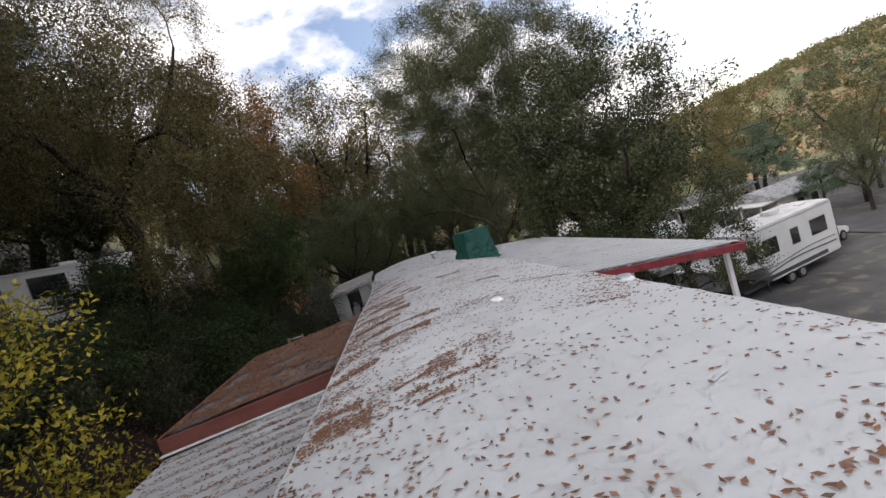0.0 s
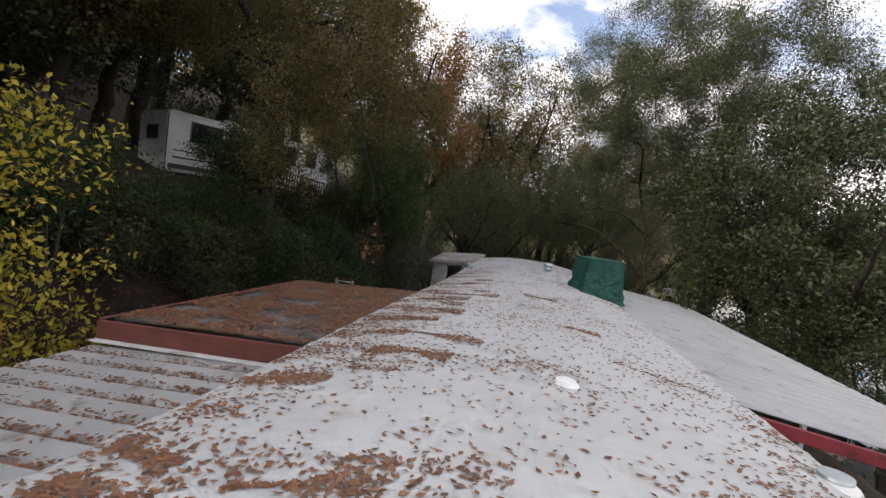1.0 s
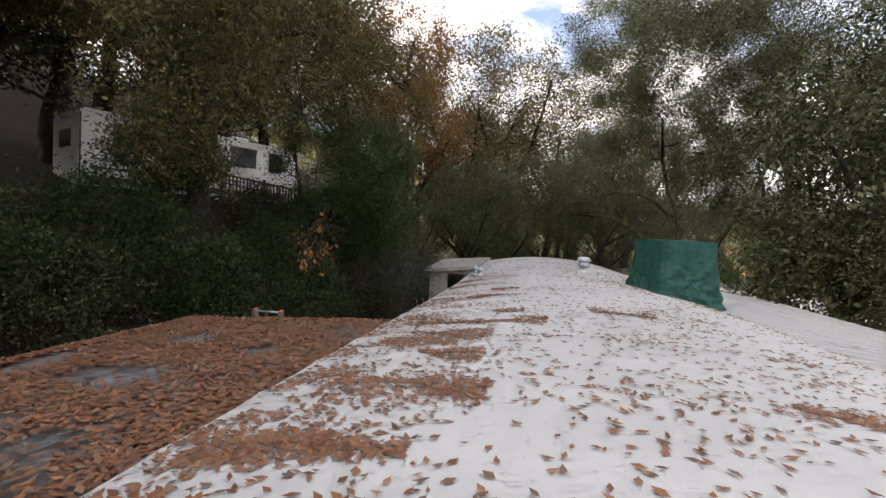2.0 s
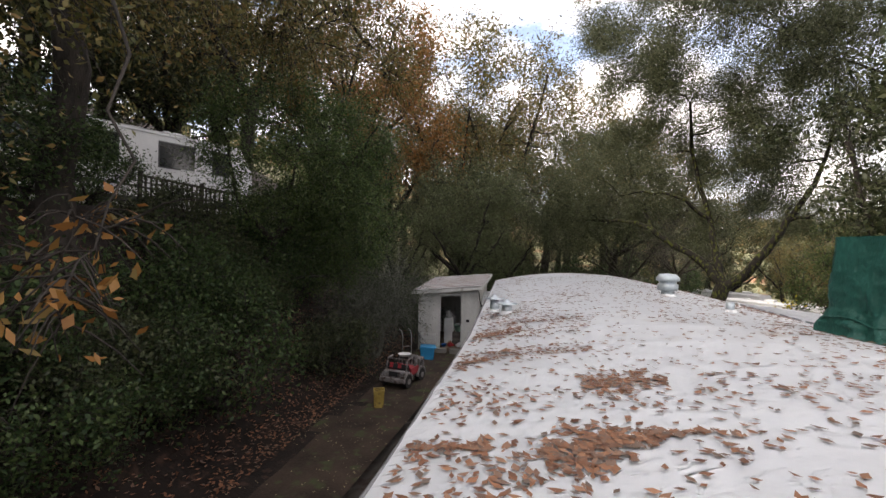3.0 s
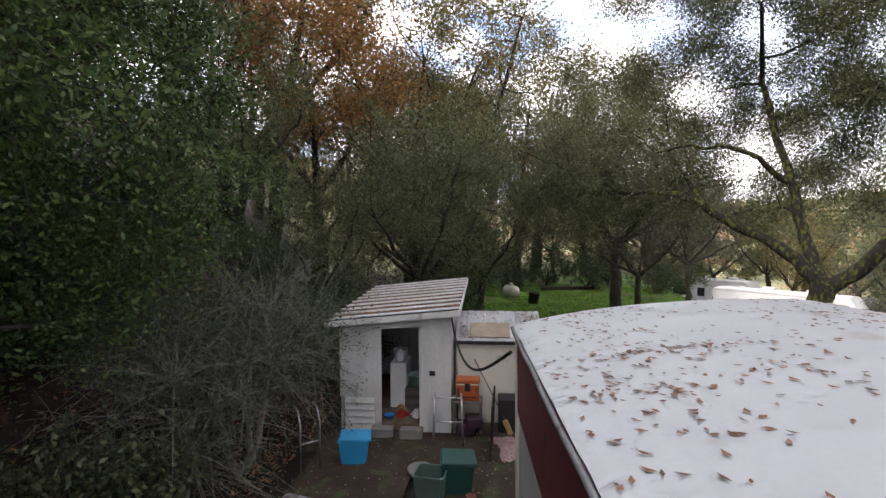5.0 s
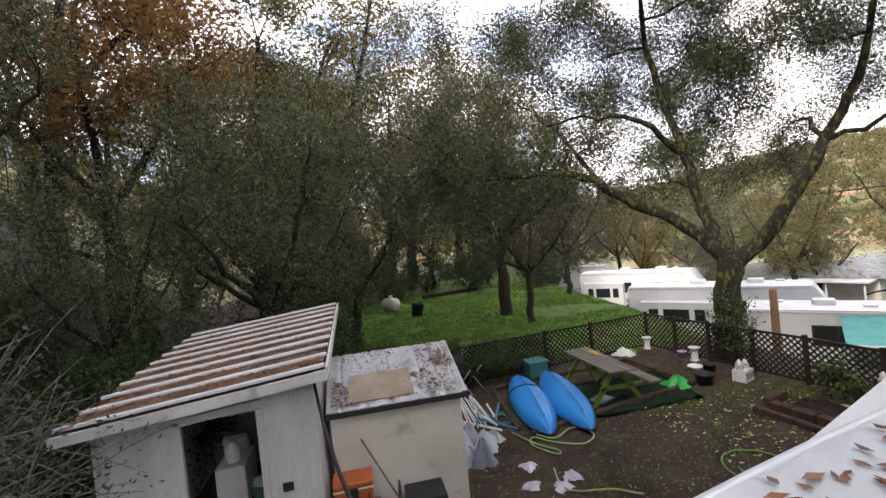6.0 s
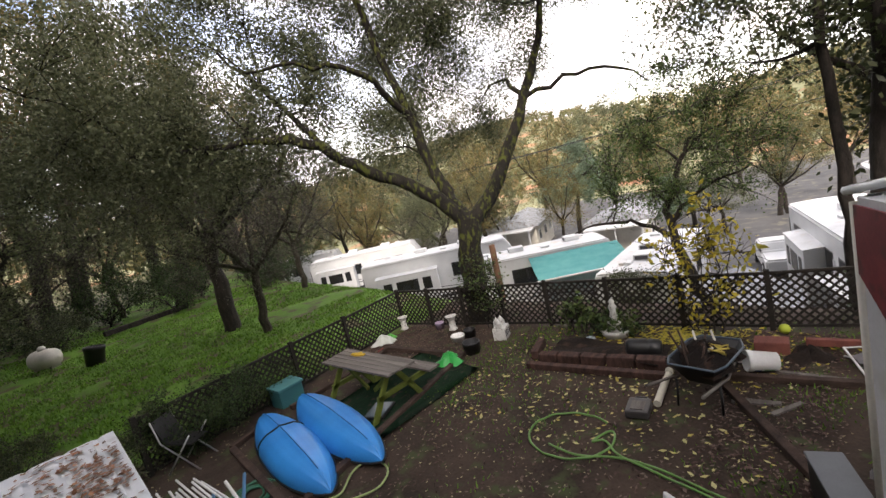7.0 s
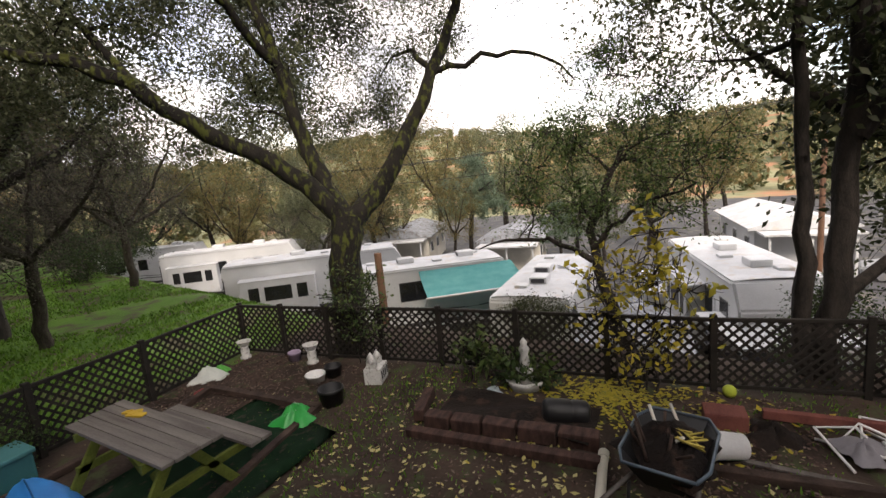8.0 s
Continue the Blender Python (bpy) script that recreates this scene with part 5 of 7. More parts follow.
def canopy():
    ob = thing("pop_up_canopy", "white peaked pop-up canopy on thin metal legs", "canopy", (15.2, 0.9, LOT), 20)
    bm = B()
    v = [bm.verts.new(p) for p in ((-1.5, -1.5, 2.1), (1.5, -1.5, 2.1), (1.5, 1.5, 2.1), (-1.5, 1.5, 2.1), (0, 0, 2.85))]
    for k in range(4):
        bm.faces.new((v[k], v[(k + 1) % 4], v[4]))
    bmesh.ops.subdivide_edges(bm, edges=bm.edges[:], cuts=4, use_grid_fill=True)
    for w in bm.verts:
        r = max(abs(w.co.x), abs(w.co.y)) / 1.5
        w.co.z -= 0.12 * math.sin(math.pi * r)
    part("top", bm, M_GEL, ob)
    for x, y in ((-1.45, -1.45), (1.45, -1.45), (1.45, 1.45), (-1.45, 1.45)):
        part("leg", tube(B(), [(x, y, 0), (x, y, 2.1)], 0.022), M_METAL, ob)


def car(x, y, z, rz, label, paint, pickup=False):
    ob = thing("parked_car", label, "car", (x, y, z), rz, group="parked cars")
    prof = [(-2.1, 0.35), (2.1, 0.35), (2.15, 0.75), (1.1, 0.95), (0.5, 1.45), (-1.2 if not pickup else -0.6, 1.48), (-1.95 if not pickup else -0.75, 1.0), (-2.15, 0.95)]
    bm = prism(B(), prof, "y", -0.85, 0.85)
    bmesh.ops.bevel(bm, geom=bm.edges[:], offset=0.08, segments=2, affect="EDGES")
    part("body", bm, paint, ob)
    for s in (-1, 1):
        part("side_window", box(B(), (-0.3, s * 0.85, 1.2), (1.3, 0.03, 0.32), (0, 0, 0), 0.01), M_GLASS, ob)
        for wx in (-1.3, 1.35):
            t = part("tyre", cyl(B(), (wx, s * 0.68, 0.33), (wx, s * 0.88, 0.33), 0.33, None, 18), M_RUBBER, ob)
            part("rim", cyl(B(), (wx, s * 0.87, 0.33), (wx, s * 0.895, 0.33), 0.2, None, 12), M_METAL, t)
    part("windscreen", box(B(), (0.82, 0, 1.2), (0.03, 1.4, 0.62), (0, -50, 0), 0.01), M_GLASS, ob)


teal_awning()
canopy()
M_SILVER = plain("silver_paint", (0.42, 0.43, 0.45), 0.3, 0.5)
car(14.9, 24.6, gz(14.9, 24.6), 20, "small silver car parked between the trailers", M_SILVER)
car(29.5, -6.5, LOT, 80, "silver car parked on the asphalt road", M_SILVER)
car(29.0, 18.5, LOT, 75, "dark car parked on the asphalt road", M_STRIPE)
car(24.5, 4.6, LOT, 15, "white pickup parked beside a trailer", M_GEL, True)


def house(x, y, z, rz, L, W, H, label, wall, roofm):
    ob = thing("park_cabin", label, "building", (x, y, z), rz, group="park buildings")
    part("wall", box(B(), (0, 0, H / 2), (L, W, H)), wall, ob)
    bm = prism(B(), [(-W / 2 - 0.4, H - 0.02), (0, H + 0.75), (W / 2 + 0.4, H - 0.02), (W / 2 + 0.4, H - 0.14), (-W / 2 - 0.4, H - 0.14)], "x", -L / 2 - 0.4, L / 2 + 0.4)
    part("roof", bm, roofm, ob)
    for k in range(3):
        for s in (-1, 1):
            w = part("window", box(B(), (-L / 3 + k * L / 3, s * (W / 2 + 0.01), H * 0.58), (1.0, 0.04, 0.9), (0, 0, 0), 0.01), M_GEL, ob)
            part("pane", box(B(), (-L / 3 + k * L / 3, s * (W / 2 + 0.035), H * 0.58), (0.86, 0.012, 0.76)), M_GLASS, w)
    for k in range(3):
        part("porch_post", box(B(), (-L / 2 - 1.6, -W / 2 + 0.3 + k * (W - 0.6) / 2, H / 2 - 0.15), (0.1, 0.1, H - 0.3)), M_GEL, ob)
    part("porch_roof", box(B(), (-L / 2 - 0.9, 0, H - 0.22), (2.0, W, 0.1)), M_RVROOF, ob)


house(35, -1.5, LOT, 8, 9, 4.2, 2.7, "low white cabin with a posted porch across the road", M_GEL, M_RVROOF)
house(33.5, 25, LOT, 20, 8, 4.5, 2.6, "low pale cabin with a grey roof beyond the lot", M_SHED2, M_TAR)
house(31.5, 14.5, LOT, 12, 5, 4, 2.4, "tan cabin with a dark grey gable roof beyond the lot", M_SHED2, M_TAR)
house(13.0, 4.3, -4.0, 5, 2.6, 2.2, 2.0, "small grey-roofed utility shed below the fence", M_SHED2, M_TAR)

# road through the park, laid just above the ground
rd = grid(B(), 40, 4, lambda u, w: (25.6 + w * 4.6 + 2.0 * math.sin(u * 3.0), -40 + u * 90, gz(25.6 + w * 4.6 + 2.0 * math.sin(u * 3.0), -40 + u * 90) + 0.06))
solo("road", rd, surface("road_asphalt", (0.05, 0.05, 0.055), (0.085, 0.085, 0.09), 0.8, 30, 0.85, 0.2), "grey asphalt road through the trailer park", "road", "structure")


def pole(x, y, h, wires, label):
    ob = thing("utility_pole", label, "pole", (x, y, gz(x, y)), group="utility poles")
    part("shaft", cyl(B(), (0, 0, -0.2), (0, 0, h), 0.13, 0.1, 10), surface("brown_pole", (0.1, 0.055, 0.035), (0.18, 0.1, 0.065), 5, 50, 0.9, 0.3, stretch=(1, 1, 0.2)), ob)
    if wires:
        part("crossarm", box(B(), (0, 0, h - 0.5), (0.1, 1.8, 0.1)), M_GREYWOOD, ob)


pole(10.2, 10.5, 3.4, False, "slim brown wooden pole behind the great oak")
pole(26.5, -2.2, 9.5, True, "brown wooden utility pole beside the park road")
pole(30.0, 45.0, 9.5, True, "brown wooden utility pole far along the park road")
pole(24.0, -40.0, 9.5, True, "brown wooden utility pole back along the park road")
for dy, dz in ((-0.7, 0.0), (0.0, 0.05), (0.7, 0.0), (0.0, -1.3)):
    pa, pb, pc = Vector((24, -40, LOT + 9.1 + dz)), Vector((26.5, -2.2, LOT + 9.1 + dz)), Vector((30, 45, LOT + 9.1 + dz))
    pts = [p.lerp(q, i / 12) + Vector((dy, 0, -0.9 * math.sin(math.pi * i / 12))) for p, q in ((pa, pb), (pb, pc)) for i in range(13)]
    solo("power_line", tube(B(), pts, 0.018, 4), M_RUBBER, "thin black power line sagging between the poles", "cable", group="power lines")


def deck():
    """Dark wooden deck with a railing on the hillside terrace."""
    ob = thing("wooden_deck", "dark stained wooden deck with a picket railing on the hillside", "deck")
    m = surface("dark_deck_stain", (0.02, 0.016, 0.014), (0.055, 0.042, 0.036), 4, 60, 0.8, 0.2)
    a, b = Vector((-12.0, -0.2, 4.55)), Vector((-8.6, 6.4, 3.9))
    d = (b - a)
    L = d.length
    ang = math.degrees(math.atan2(d.y, d.x))
    tilt = -math.degrees(math.asin(d.z / L))
    n = Vector((-d.y, d.x, 0)).normalized()
    mid = (a + b) / 2
    part("platform", box(B(), tuple(mid + n * 0.9 + Vector((0, 0, -0.1))), (L, 1.8, 0.12), (0, tilt, ang)), m, ob)
    part("skirt", box(B(), tuple(mid + Vector((0, 0, -0.3))), (L, 0.04, 0.36), (0, tilt, ang)), m, ob)
    for z in (0.08, 0.92):
        part("rail", box(B(), tuple(mid + Vector((0, 0, z))), (L, 0.08, 0.06), (0, tilt, ang), 0.006), m, ob)
    k = int(L / 0.14)
    me = None
    for i in range(k + 1):
        p = a + d * i / k
        if i % 12 == 0:
            part("post", box(B(), (p.x, p.y, p.z + 0.2), (0.1, 0.1, 1.7), (0, 0, ang), 0.008), m, ob)
            continue
        if me is None:
            bm = box(B(), (0, 0, 0.5), (0.05, 0.03, 0.84))
            me = bpy.data.meshes.new("picket")
            bm.to_mesh(me)
            bm.free()
            me.materials.append(m)
        o = part("picket", me, None, ob)
        o.matrix_basis = pose(p.x, p.y, p.z, 0, 0, ang)


deck()


# ---------------------------------------------------------------- side yard
def side_yard():
    strip = grid(B(), 3, 20, lambda u, w: (-3.62 + u * 0.52 + 0.42 * w - 0.04 * w * u, -6 + w * 8.6, 0.035 + 0.008 * math.sin(11 * w)))
    bmesh.ops.solidify(strip, geom=strip.faces[:], thickness=0.05)
    solo("garden_path", strip, surface("path_concrete", (0.042, 0.036, 0.031), (0.095, 0.083, 0.072), 2, 40, 0.9, 0.3, c3=(0.05, 0.03, 0.025), c3at=0.58), "dark narrow concrete path beside the home", "path", "structure")
    # ride-on toy truck
    red, grey = plain("faded_red", (0.32, 0.03, 0.04), 0.5), plain("grey_plastic", (0.22, 0.21, 0.21), 0.55)
    pale = surface("faded_pale_plastic", (0.13, 0.12, 0.12), (0.26, 0.25, 0.25), 5, 50, 0.6, 0.1, c3=(0.07, 0.05, 0.045), c3at=0.56)
    M_STRIPED = plain("grimy_black_plastic", (0.03, 0.028, 0.028), 0.6)
    ob = thing("toy_truck", "faded ride-on toy fire truck parked on the leaf litter", "toy", (-4.25, 0.36, 0.0), -13)
    ob.scale = (0.98, 1.0, 0.96)
    part("chassis", box(B(), (0, 0.02, 0.24), (0.6, 1.1, 0.12), (0, 0, 0), 0.03), M_STRIPED, ob)
    part("nose", box(B(), (0, -0.46, 0.34), (0.66, 0.2, 0.2), (0, 0, 0), 0.05), pale, ob)
    part("bumper", box(B(), (0, -0.6, 0.22), (0.74, 0.1, 0.12), (0, 0, 0), 0.035), pale, ob)
    part("grille", box(B(), (0, -0.562, 0.37), (0.26, 0.012, 0.12), (0, 0, 0), 0.004), M_DARK, ob)
    for q in (-0.24, 0.24):
        part("headlight", cyl(B(), (q, -0.55, 0.37), (q, -0.575, 0.37), 0.05, None, 14), grey, ob)
    part("dashboard", box(B(), (0, -0.3, 0.5), (0.6, 0.12, 0.14), (-12, 0, 0), 0.03), M_DARK, ob)
    for q in (-0.15, 0.09):
        part("windscreen_decal", box(B(), (q, -0.4, 0.56), (0.1, 0.012, 0.14), (-14, 0, 0), 0.004), red, ob, "faded red decal")
    for q in (-1, 1):
        part("windscreen_post", tube(B(), [(q * 0.3, -0.42, 0.42), (q * 0.29, -0.34, 0.72), (q * 0.29, -0.1, 0.74)], 0.022), pale, ob)
        part("side_panel", box(B(), (q * 0.32, 0.0, 0.37), (0.04, 0.44, 0.2), (0, 0, 0), 0.015), red, ob, "faded red side panel")
        for y in (-0.38, 0.36):
            arch = [(q * 0.34, y + 0.22 * math.cos(math.pi * i / 10), 0.16 + 0.22 * math.sin(math.pi * i / 10)) for i in range(11)]
            part("wheel_arch", tube(B(), arch, 0.035), pale, ob)
            t = part("wheel", cyl(B(), (q * 0.25, y, 0.17), (q * 0.37, y, 0.17), 0.17, None, 20), M_RUBBER, ob)
            part("hub", cyl(B(), (q * 0.365, y, 0.17), (q * 0.385, y, 0.17), 0.075, None, 12), grey, t)
    part("windscreen_header", tube(B(), [(-0.29, -0.33, 0.72), (0.29, -0.33, 0.72)], 0.02), pale, ob)
    part("seat", box(B(), (0, 0.08, 0.4), (0.44, 0.3, 0.1), (0, 0, 0), 0.03), red, ob)
    part("seat_back", box(B(), (0, 0.22, 0.56), (0.56, 0.07, 0.34), (-8, 0, 0), 0.025), pale, ob, "pale grey slatted seat back")
    for k in range(5):
        part("back_slot", box(B(), (-0.2 + 0.1 * k, 0.178, 0.58), (0.03, 0.012, 0.2), (-8, 0, 0)), M_DARK, ob)
    part("rear_body", box(B(), (0, 0.42, 0.44), (0.64, 0.34, 0.36), (0, 0, 0), 0.035), pale, ob)
    for k in range(4):
        part("side_slot", box(B(), (0.322, 0.42, 0.4 + 0.045 * k), (0.01, 0.18, 0.02)), M_DARK, ob)
    part("steering_wheel", tube(B(), [(0.13 * math.cos(k * TAU / 14), -0.18 + 0.05 * math.sin(k * TAU / 14), 0.6 + 0.1 * math.sin(k * TAU / 14)) for k in range(15)], 0.014), M_DARK, ob)
    o = thing("plastic_tray", "white plastic tray lying on the toy truck", "tray", (-4.22, 0.3, 0.72), -20)
    part("tray", lathe(B(), [(0.13, 0), (0.17, 0.05), (0.18, 0.05), (0.16, 0.045), (0.12, 0.012)], 8), M_WHITEP, o)

    def bin_(name, label, x, y, w, d, h, mat_, rz, lid=None, cat="bin"):
        o = thing(name, label, cat, (x, y, 0.0), rz)
        bm = B()
        outer = [(-w / 2, -d / 2), (w / 2, -d / 2), (w / 2, d / 2), (-w / 2, d / 2)]
        rings = []
        for s, z in ((0.86, 0), (1.0, h), (1.05, h), (1.05, h + 0.02), (0.96, h + 0.02), (0.83, 0.03)):
            rings.append([bm.verts.new((px * s, py * s, z)) for px, py in outer])
        for p, q in zip(rings, rings[1:]):
            for k in range(4):
                bm.faces.new((p[k], p[(k + 1) % 4], q[(k + 1) % 4], q[k]))
        bm.faces.new(rings[0][::-1])
        bm.faces.new(rings[-1])
        bmesh.ops.bevel(bm, geom=[e for e in bm.edges if abs(e.verts[0].co.z - e.verts[1].co.z) > h * 0.5], offset=0.03, segments=2, affect="EDGES")
        part("tub", bm, mat_, o)
        if lid:
            part("lid", box(B(), (0.02, 0.01, h + 0.035), (w * 1.08, d * 1.08, 0.04), (2, 3, 4), 0.015), lid, o)
        return o
    blue = plain("bright_blue_plastic", (0.02, 0.26, 0.5), 0.45)
    dgreen = plain("dark_green_plastic", (0.015, 0.07, 0.06), 0.5)
    yel = surface("dirty_yellow_plastic", (0.26, 0.18, 0.04), (0.42, 0.31, 0.09), 6, 50, 0.5, 0.08, c3=(0.14, 0.10, 0.05), c3at=0.6)
    bin_("storage_tub", "blue plastic storage tub with a lid by the shed", -4.2, 2.95, 0.46, 0.36, 0.36, blue, 10, blue, "tub")
    bin_("storage_bin", "dark green plastic bin with a lid beside the home", -2.5, 2.3, 0.46, 0.4, 0.4, dgreen, 5, dgreen)
    bin_("storage_bin", "open grey-green plastic bin beside the home", -2.85, 2.05, 0.42, 0.36, 0.34, plain("grey_green", (0.09, 0.14, 0.12), 0.5), -8)
    bin_("yellow_bucket", "square yellow plastic bucket on the leaf litter", -4.3, -1.5, 0.24, 0.26, 0.36, yel, 20, None, "bucket")
    bin_("red_toolbox", "red plastic toolbox beside the white home", -2.1, -0.9, 0.3, 0.46, 0.28, plain("red_plastic", (0.35, 0.02, 0.03), 0.45), 12, plain("red_lid", (0.4, 0.03, 0.04), 0.4), "toolbox")
    o = thing("leaning_timber", "long red-brown timber leaning beside the home", "timber", (0, 0, 0))
    part("timber", box(B(), (-2.3, -0.35, 0.55), (0.09, 1.7, 0.09), (38, 0, -6), 0.008), M_REDWOOD, o)
    part("timber", box(B(), (-2.18, -0.35, 0.5), (0.05, 1.6, 0.12), (34, 0, -4), 0.008), M_SHED, o)
    o = thing("wire_rack", "rusty wire rack leaning beside the home", "rack", (-2.62, -0.5, 0.0), -6)
    for k in range(7):
        part("wire", tube(B(), [(0.0, -0.5 + 0.15 * k, 0.0), (0.16, -0.5 + 0.15 * k, 0.75)], 0.008, 5), M_BARK, o)
    part("frame_bar", tube(B(), [(0.16, -0.52, 0.75), (0.16, 0.42, 0.75)], 0.012, 5), M_BARK, o)
    tarp = surface("grey_white_tarp", (0.3, 0.3, 0.3), (0.5, 0.5, 0.51), 6, 80, 0.6, 0.4, stretch=(3, 1, 0.4))
    def cloth(u, w):
        a = u * TAU
        r = 0.26 * (1 - 0.5 * w) + 0.035 * math.sin(11 * a + 2 * w) + 0.02 * math.sin(23 * a)
        return (r * math.cos(a) * 1.1, r * math.sin(a) * 1.4, 0.98 * w - 0.08 * (w > 0.97))
    bm = grid(B(), 60, 16, cloth)
    bmesh.ops.holes_fill(bm, edges=[e for e in bm.edges if e.is_boundary])
    ob = part("draped_tarp", bm, tarp, None)
    ob.matrix_basis = pose(-2.6, -2.75, 0.0)
    tagged(ob, "grey-white tarp draped over garden things beside the home", "tarp")
    for x, y in ((-2.2, -2.6),):
        bin_("storage_bin", "dark blue plastic bin under the home's eave", x, y, 0.4, 0.5, 0.55, plain("navy_plastic", (0.02, 0.04, 0.08), 0.5), 0)
    o = thing("stepping_stone", "round flat concrete stepping stone on the path", "stone", (-3.08, 2.62, 0.05))
    part("stone", lathe(B(), [(0.2, 0), (0.2, 0.04), (0.17, 0.05), (0, 0.05)]), M_CONC, o)
    # grey tube frame and arched frame near the shed
    o = thing("walking_frame", "grey metal walking frame standing by the shed", "frame", (-2.75, 3.75, 0.0), 5)
    for s in (-0.26, 0.26):
        part("leg_frame", tube(B(), [(s, -0.2, 0), (s * 0.9, -0.12, 0.8), (s * 0.9, 0.12, 0.8), (s, 0.2, 0)], 0.016), M_METAL, o)
    part("crossbar", tube(B(), [(-0.24, -0.12, 0.8), (0.24, -0.12, 0.8)], 0.016), M_METAL, o)
    part("crossbar", tube(B(), [(-0.25, -0.16, 0.4), (0.25, -0.16, 0.4)], 0.014), M_METAL, o)
    o = thing("arched_frame", "bent metal hoop frame standing by the bank", "frame", (-4.9, 2.7, 0.0), 40)
    for s in (-0.15, 0.15):
        part("hoop", tube(B(), [(s, -0.2, 0), (s, -0.2, 0.75), (s, -0.1, 0.92), (s, 0.1, 0.95)], 0.014), M_METAL, o)
    part("crossbar", tube(B(), [(-0.15, -0.2, 0.45), (0.15, -0.2, 0.45)], 0.012), M_METAL, o)
    # drinks cooler on a stand
    orange, cream = plain("orange_plastic", (0.42, 0.10, 0.03), 0.45), plain("cream_plastic", (0.6, 0.5, 0.38), 0.5)
    o = thing("cooler_stand", "low dark wooden stand between the sheds", "stand", (-2.42, 4.25, 0.0))
    part("top_board", box(B(), (0, 0, 0.56), (0.56, 0.4, 0.04), (0, 0, 0), 0.006), M_GREYWOOD, o)
    for x in (-0.24, 0.24):
        for y in (-0.16, 0.16):
            part("leg", box(B(), (x, y, 0.27), (0.05, 0.05, 0.54)), M_GREYWOOD, o)
    o = thing("drinks_cooler", "orange picnic cooler with a cream rim and black latch", "cooler", (-2.42, 4.25, 0.58))
    part("chest", box(B(), (0, 0, 0.15), (0.42, 0.3, 0.3), (0, 0, 0), 0.04), orange, o)
    part("rim", box(B(), (0, 0, 0.31), (0.44, 0.32, 0.025), (0, 0, 0), 0.01), cream, o)
    part("lid", box(B(), (0, 0, 0.355), (0.44, 0.32, 0.07), (0, 0, 0), 0.025), orange, o)
    part("latch", box(B(), (0, -0.165, 0.26), (0.1, 0.02, 0.14), (0, 0, 0), 0.008), M_DARK, o)
    part("handle", tube(B(), [(-0.16, -0.17, 0.26), (-0.16, -0.21, 0.1), (0.16, -0.21, 0.1), (0.16, -0.17, 0.26)], 0.012), M_DARK, o)
    solo("dark_crate", box(B(), (-1.62, 4.35, 0.3), (0.46, 0.4, 0.6), (0, 0, 0), 0.02), M_DARK, "black plastic crate against the cream shed", "crate")
    for k, x in enumerate((-2.45, -2.3)):
        solo("purple_tub", box(B(), (x, 4.1, 0.1 + 0.12 * k), (0.3, 0.3, 0.2), (0, 0, 8 * k), 0.03), plain("purple_plastic", (0.06, 0.025, 0.05), 0.5), "dark purple plastic tub under the cooler stand", "tub")
    o = thing("board_screen", "short dark board fence between the sheds and the home", "fence", (0, 0, 0))
    for k in range(7):
        part("board", box(B(), (-2.0 + 0.01 * k, 3.2 + 0.15 * k, 0.42 + 0.015 * (k % 3)), (0.025, 0.13, 0.9), (0, 2, 0), 0.004), M_DARKBARK, o)
    o = thing("power_cable", "thick black cable slung from the shed to the home", "cable")
    pts = [Vector((-2.7, 4.05, 2.12)).lerp(Vector((-1.87, 0.05, 2.55)), i / 16) + Vector((0, 0, -0.55 * math.sin(math.pi * (i / 16) ** 0.8))) for i in range(17)]
    part("cable", tube(B(), pts, 0.018, 6), M_RUBBER, o)
    o = thing("straw_broom", "straw broom leaning on the cream shed", "broom", (-1.75, 4.1, 0))
    part("handle", tube(B(), [(-0.55, 0.42, 1.25), (0.0, 0.05, 0.28)], 0.012), M_GREYWOOD, o)
    part("bristles", box(B(), (0.06, 0.0, 0.13), (0.1, 0.06, 0.28), (0, -24, 0), 0.02), plain("straw", (0.38, 0.26, 0.12), 0.9), o)
    solo("pink_stones", lump(-1.6, 3.6, 0, 0.4, 0.06, 3), surface("pink_gravel", (0.2, 0.12, 0.12), (0.4, 0.28, 0.28), 20, 60, 0.9, 0.8, dist=0.03), "low mound of pale pink gravel by the home", "gravel", "stuff")
    # ladder against the side room
    o = thing("ladder", "aluminium ladder leaning against the leafy side roof", "ladder", (-3.3, -10.2, 0.0))
    o.scale = (1, 1, 0.955)
    for s in (-0.17, 0.17):
        r = part("side_rail", box(B(), (s, 0.28, 1.39), (0.035, 0.08, 2.8), (9, 0, 0), 0.006), M_METAL, o)
        part("end_cap", box(B(), (s, 0.06, 2.785), (0.038, 0.083, 0.022), (9, 0, 0), 0.006), plain("orange_cap", (0.3, 0.12, 0.06), 0.6), r)
    for k in range(9):
        part("rung", tube(B(), [(-0.17, 0.5 - 0.05 * k, 0.28 + 0.31 * k), (0.17, 0.5 - 0.05 * k, 0.28 + 0.31 * k)], 0.014), M_METAL, o)


side_yard()

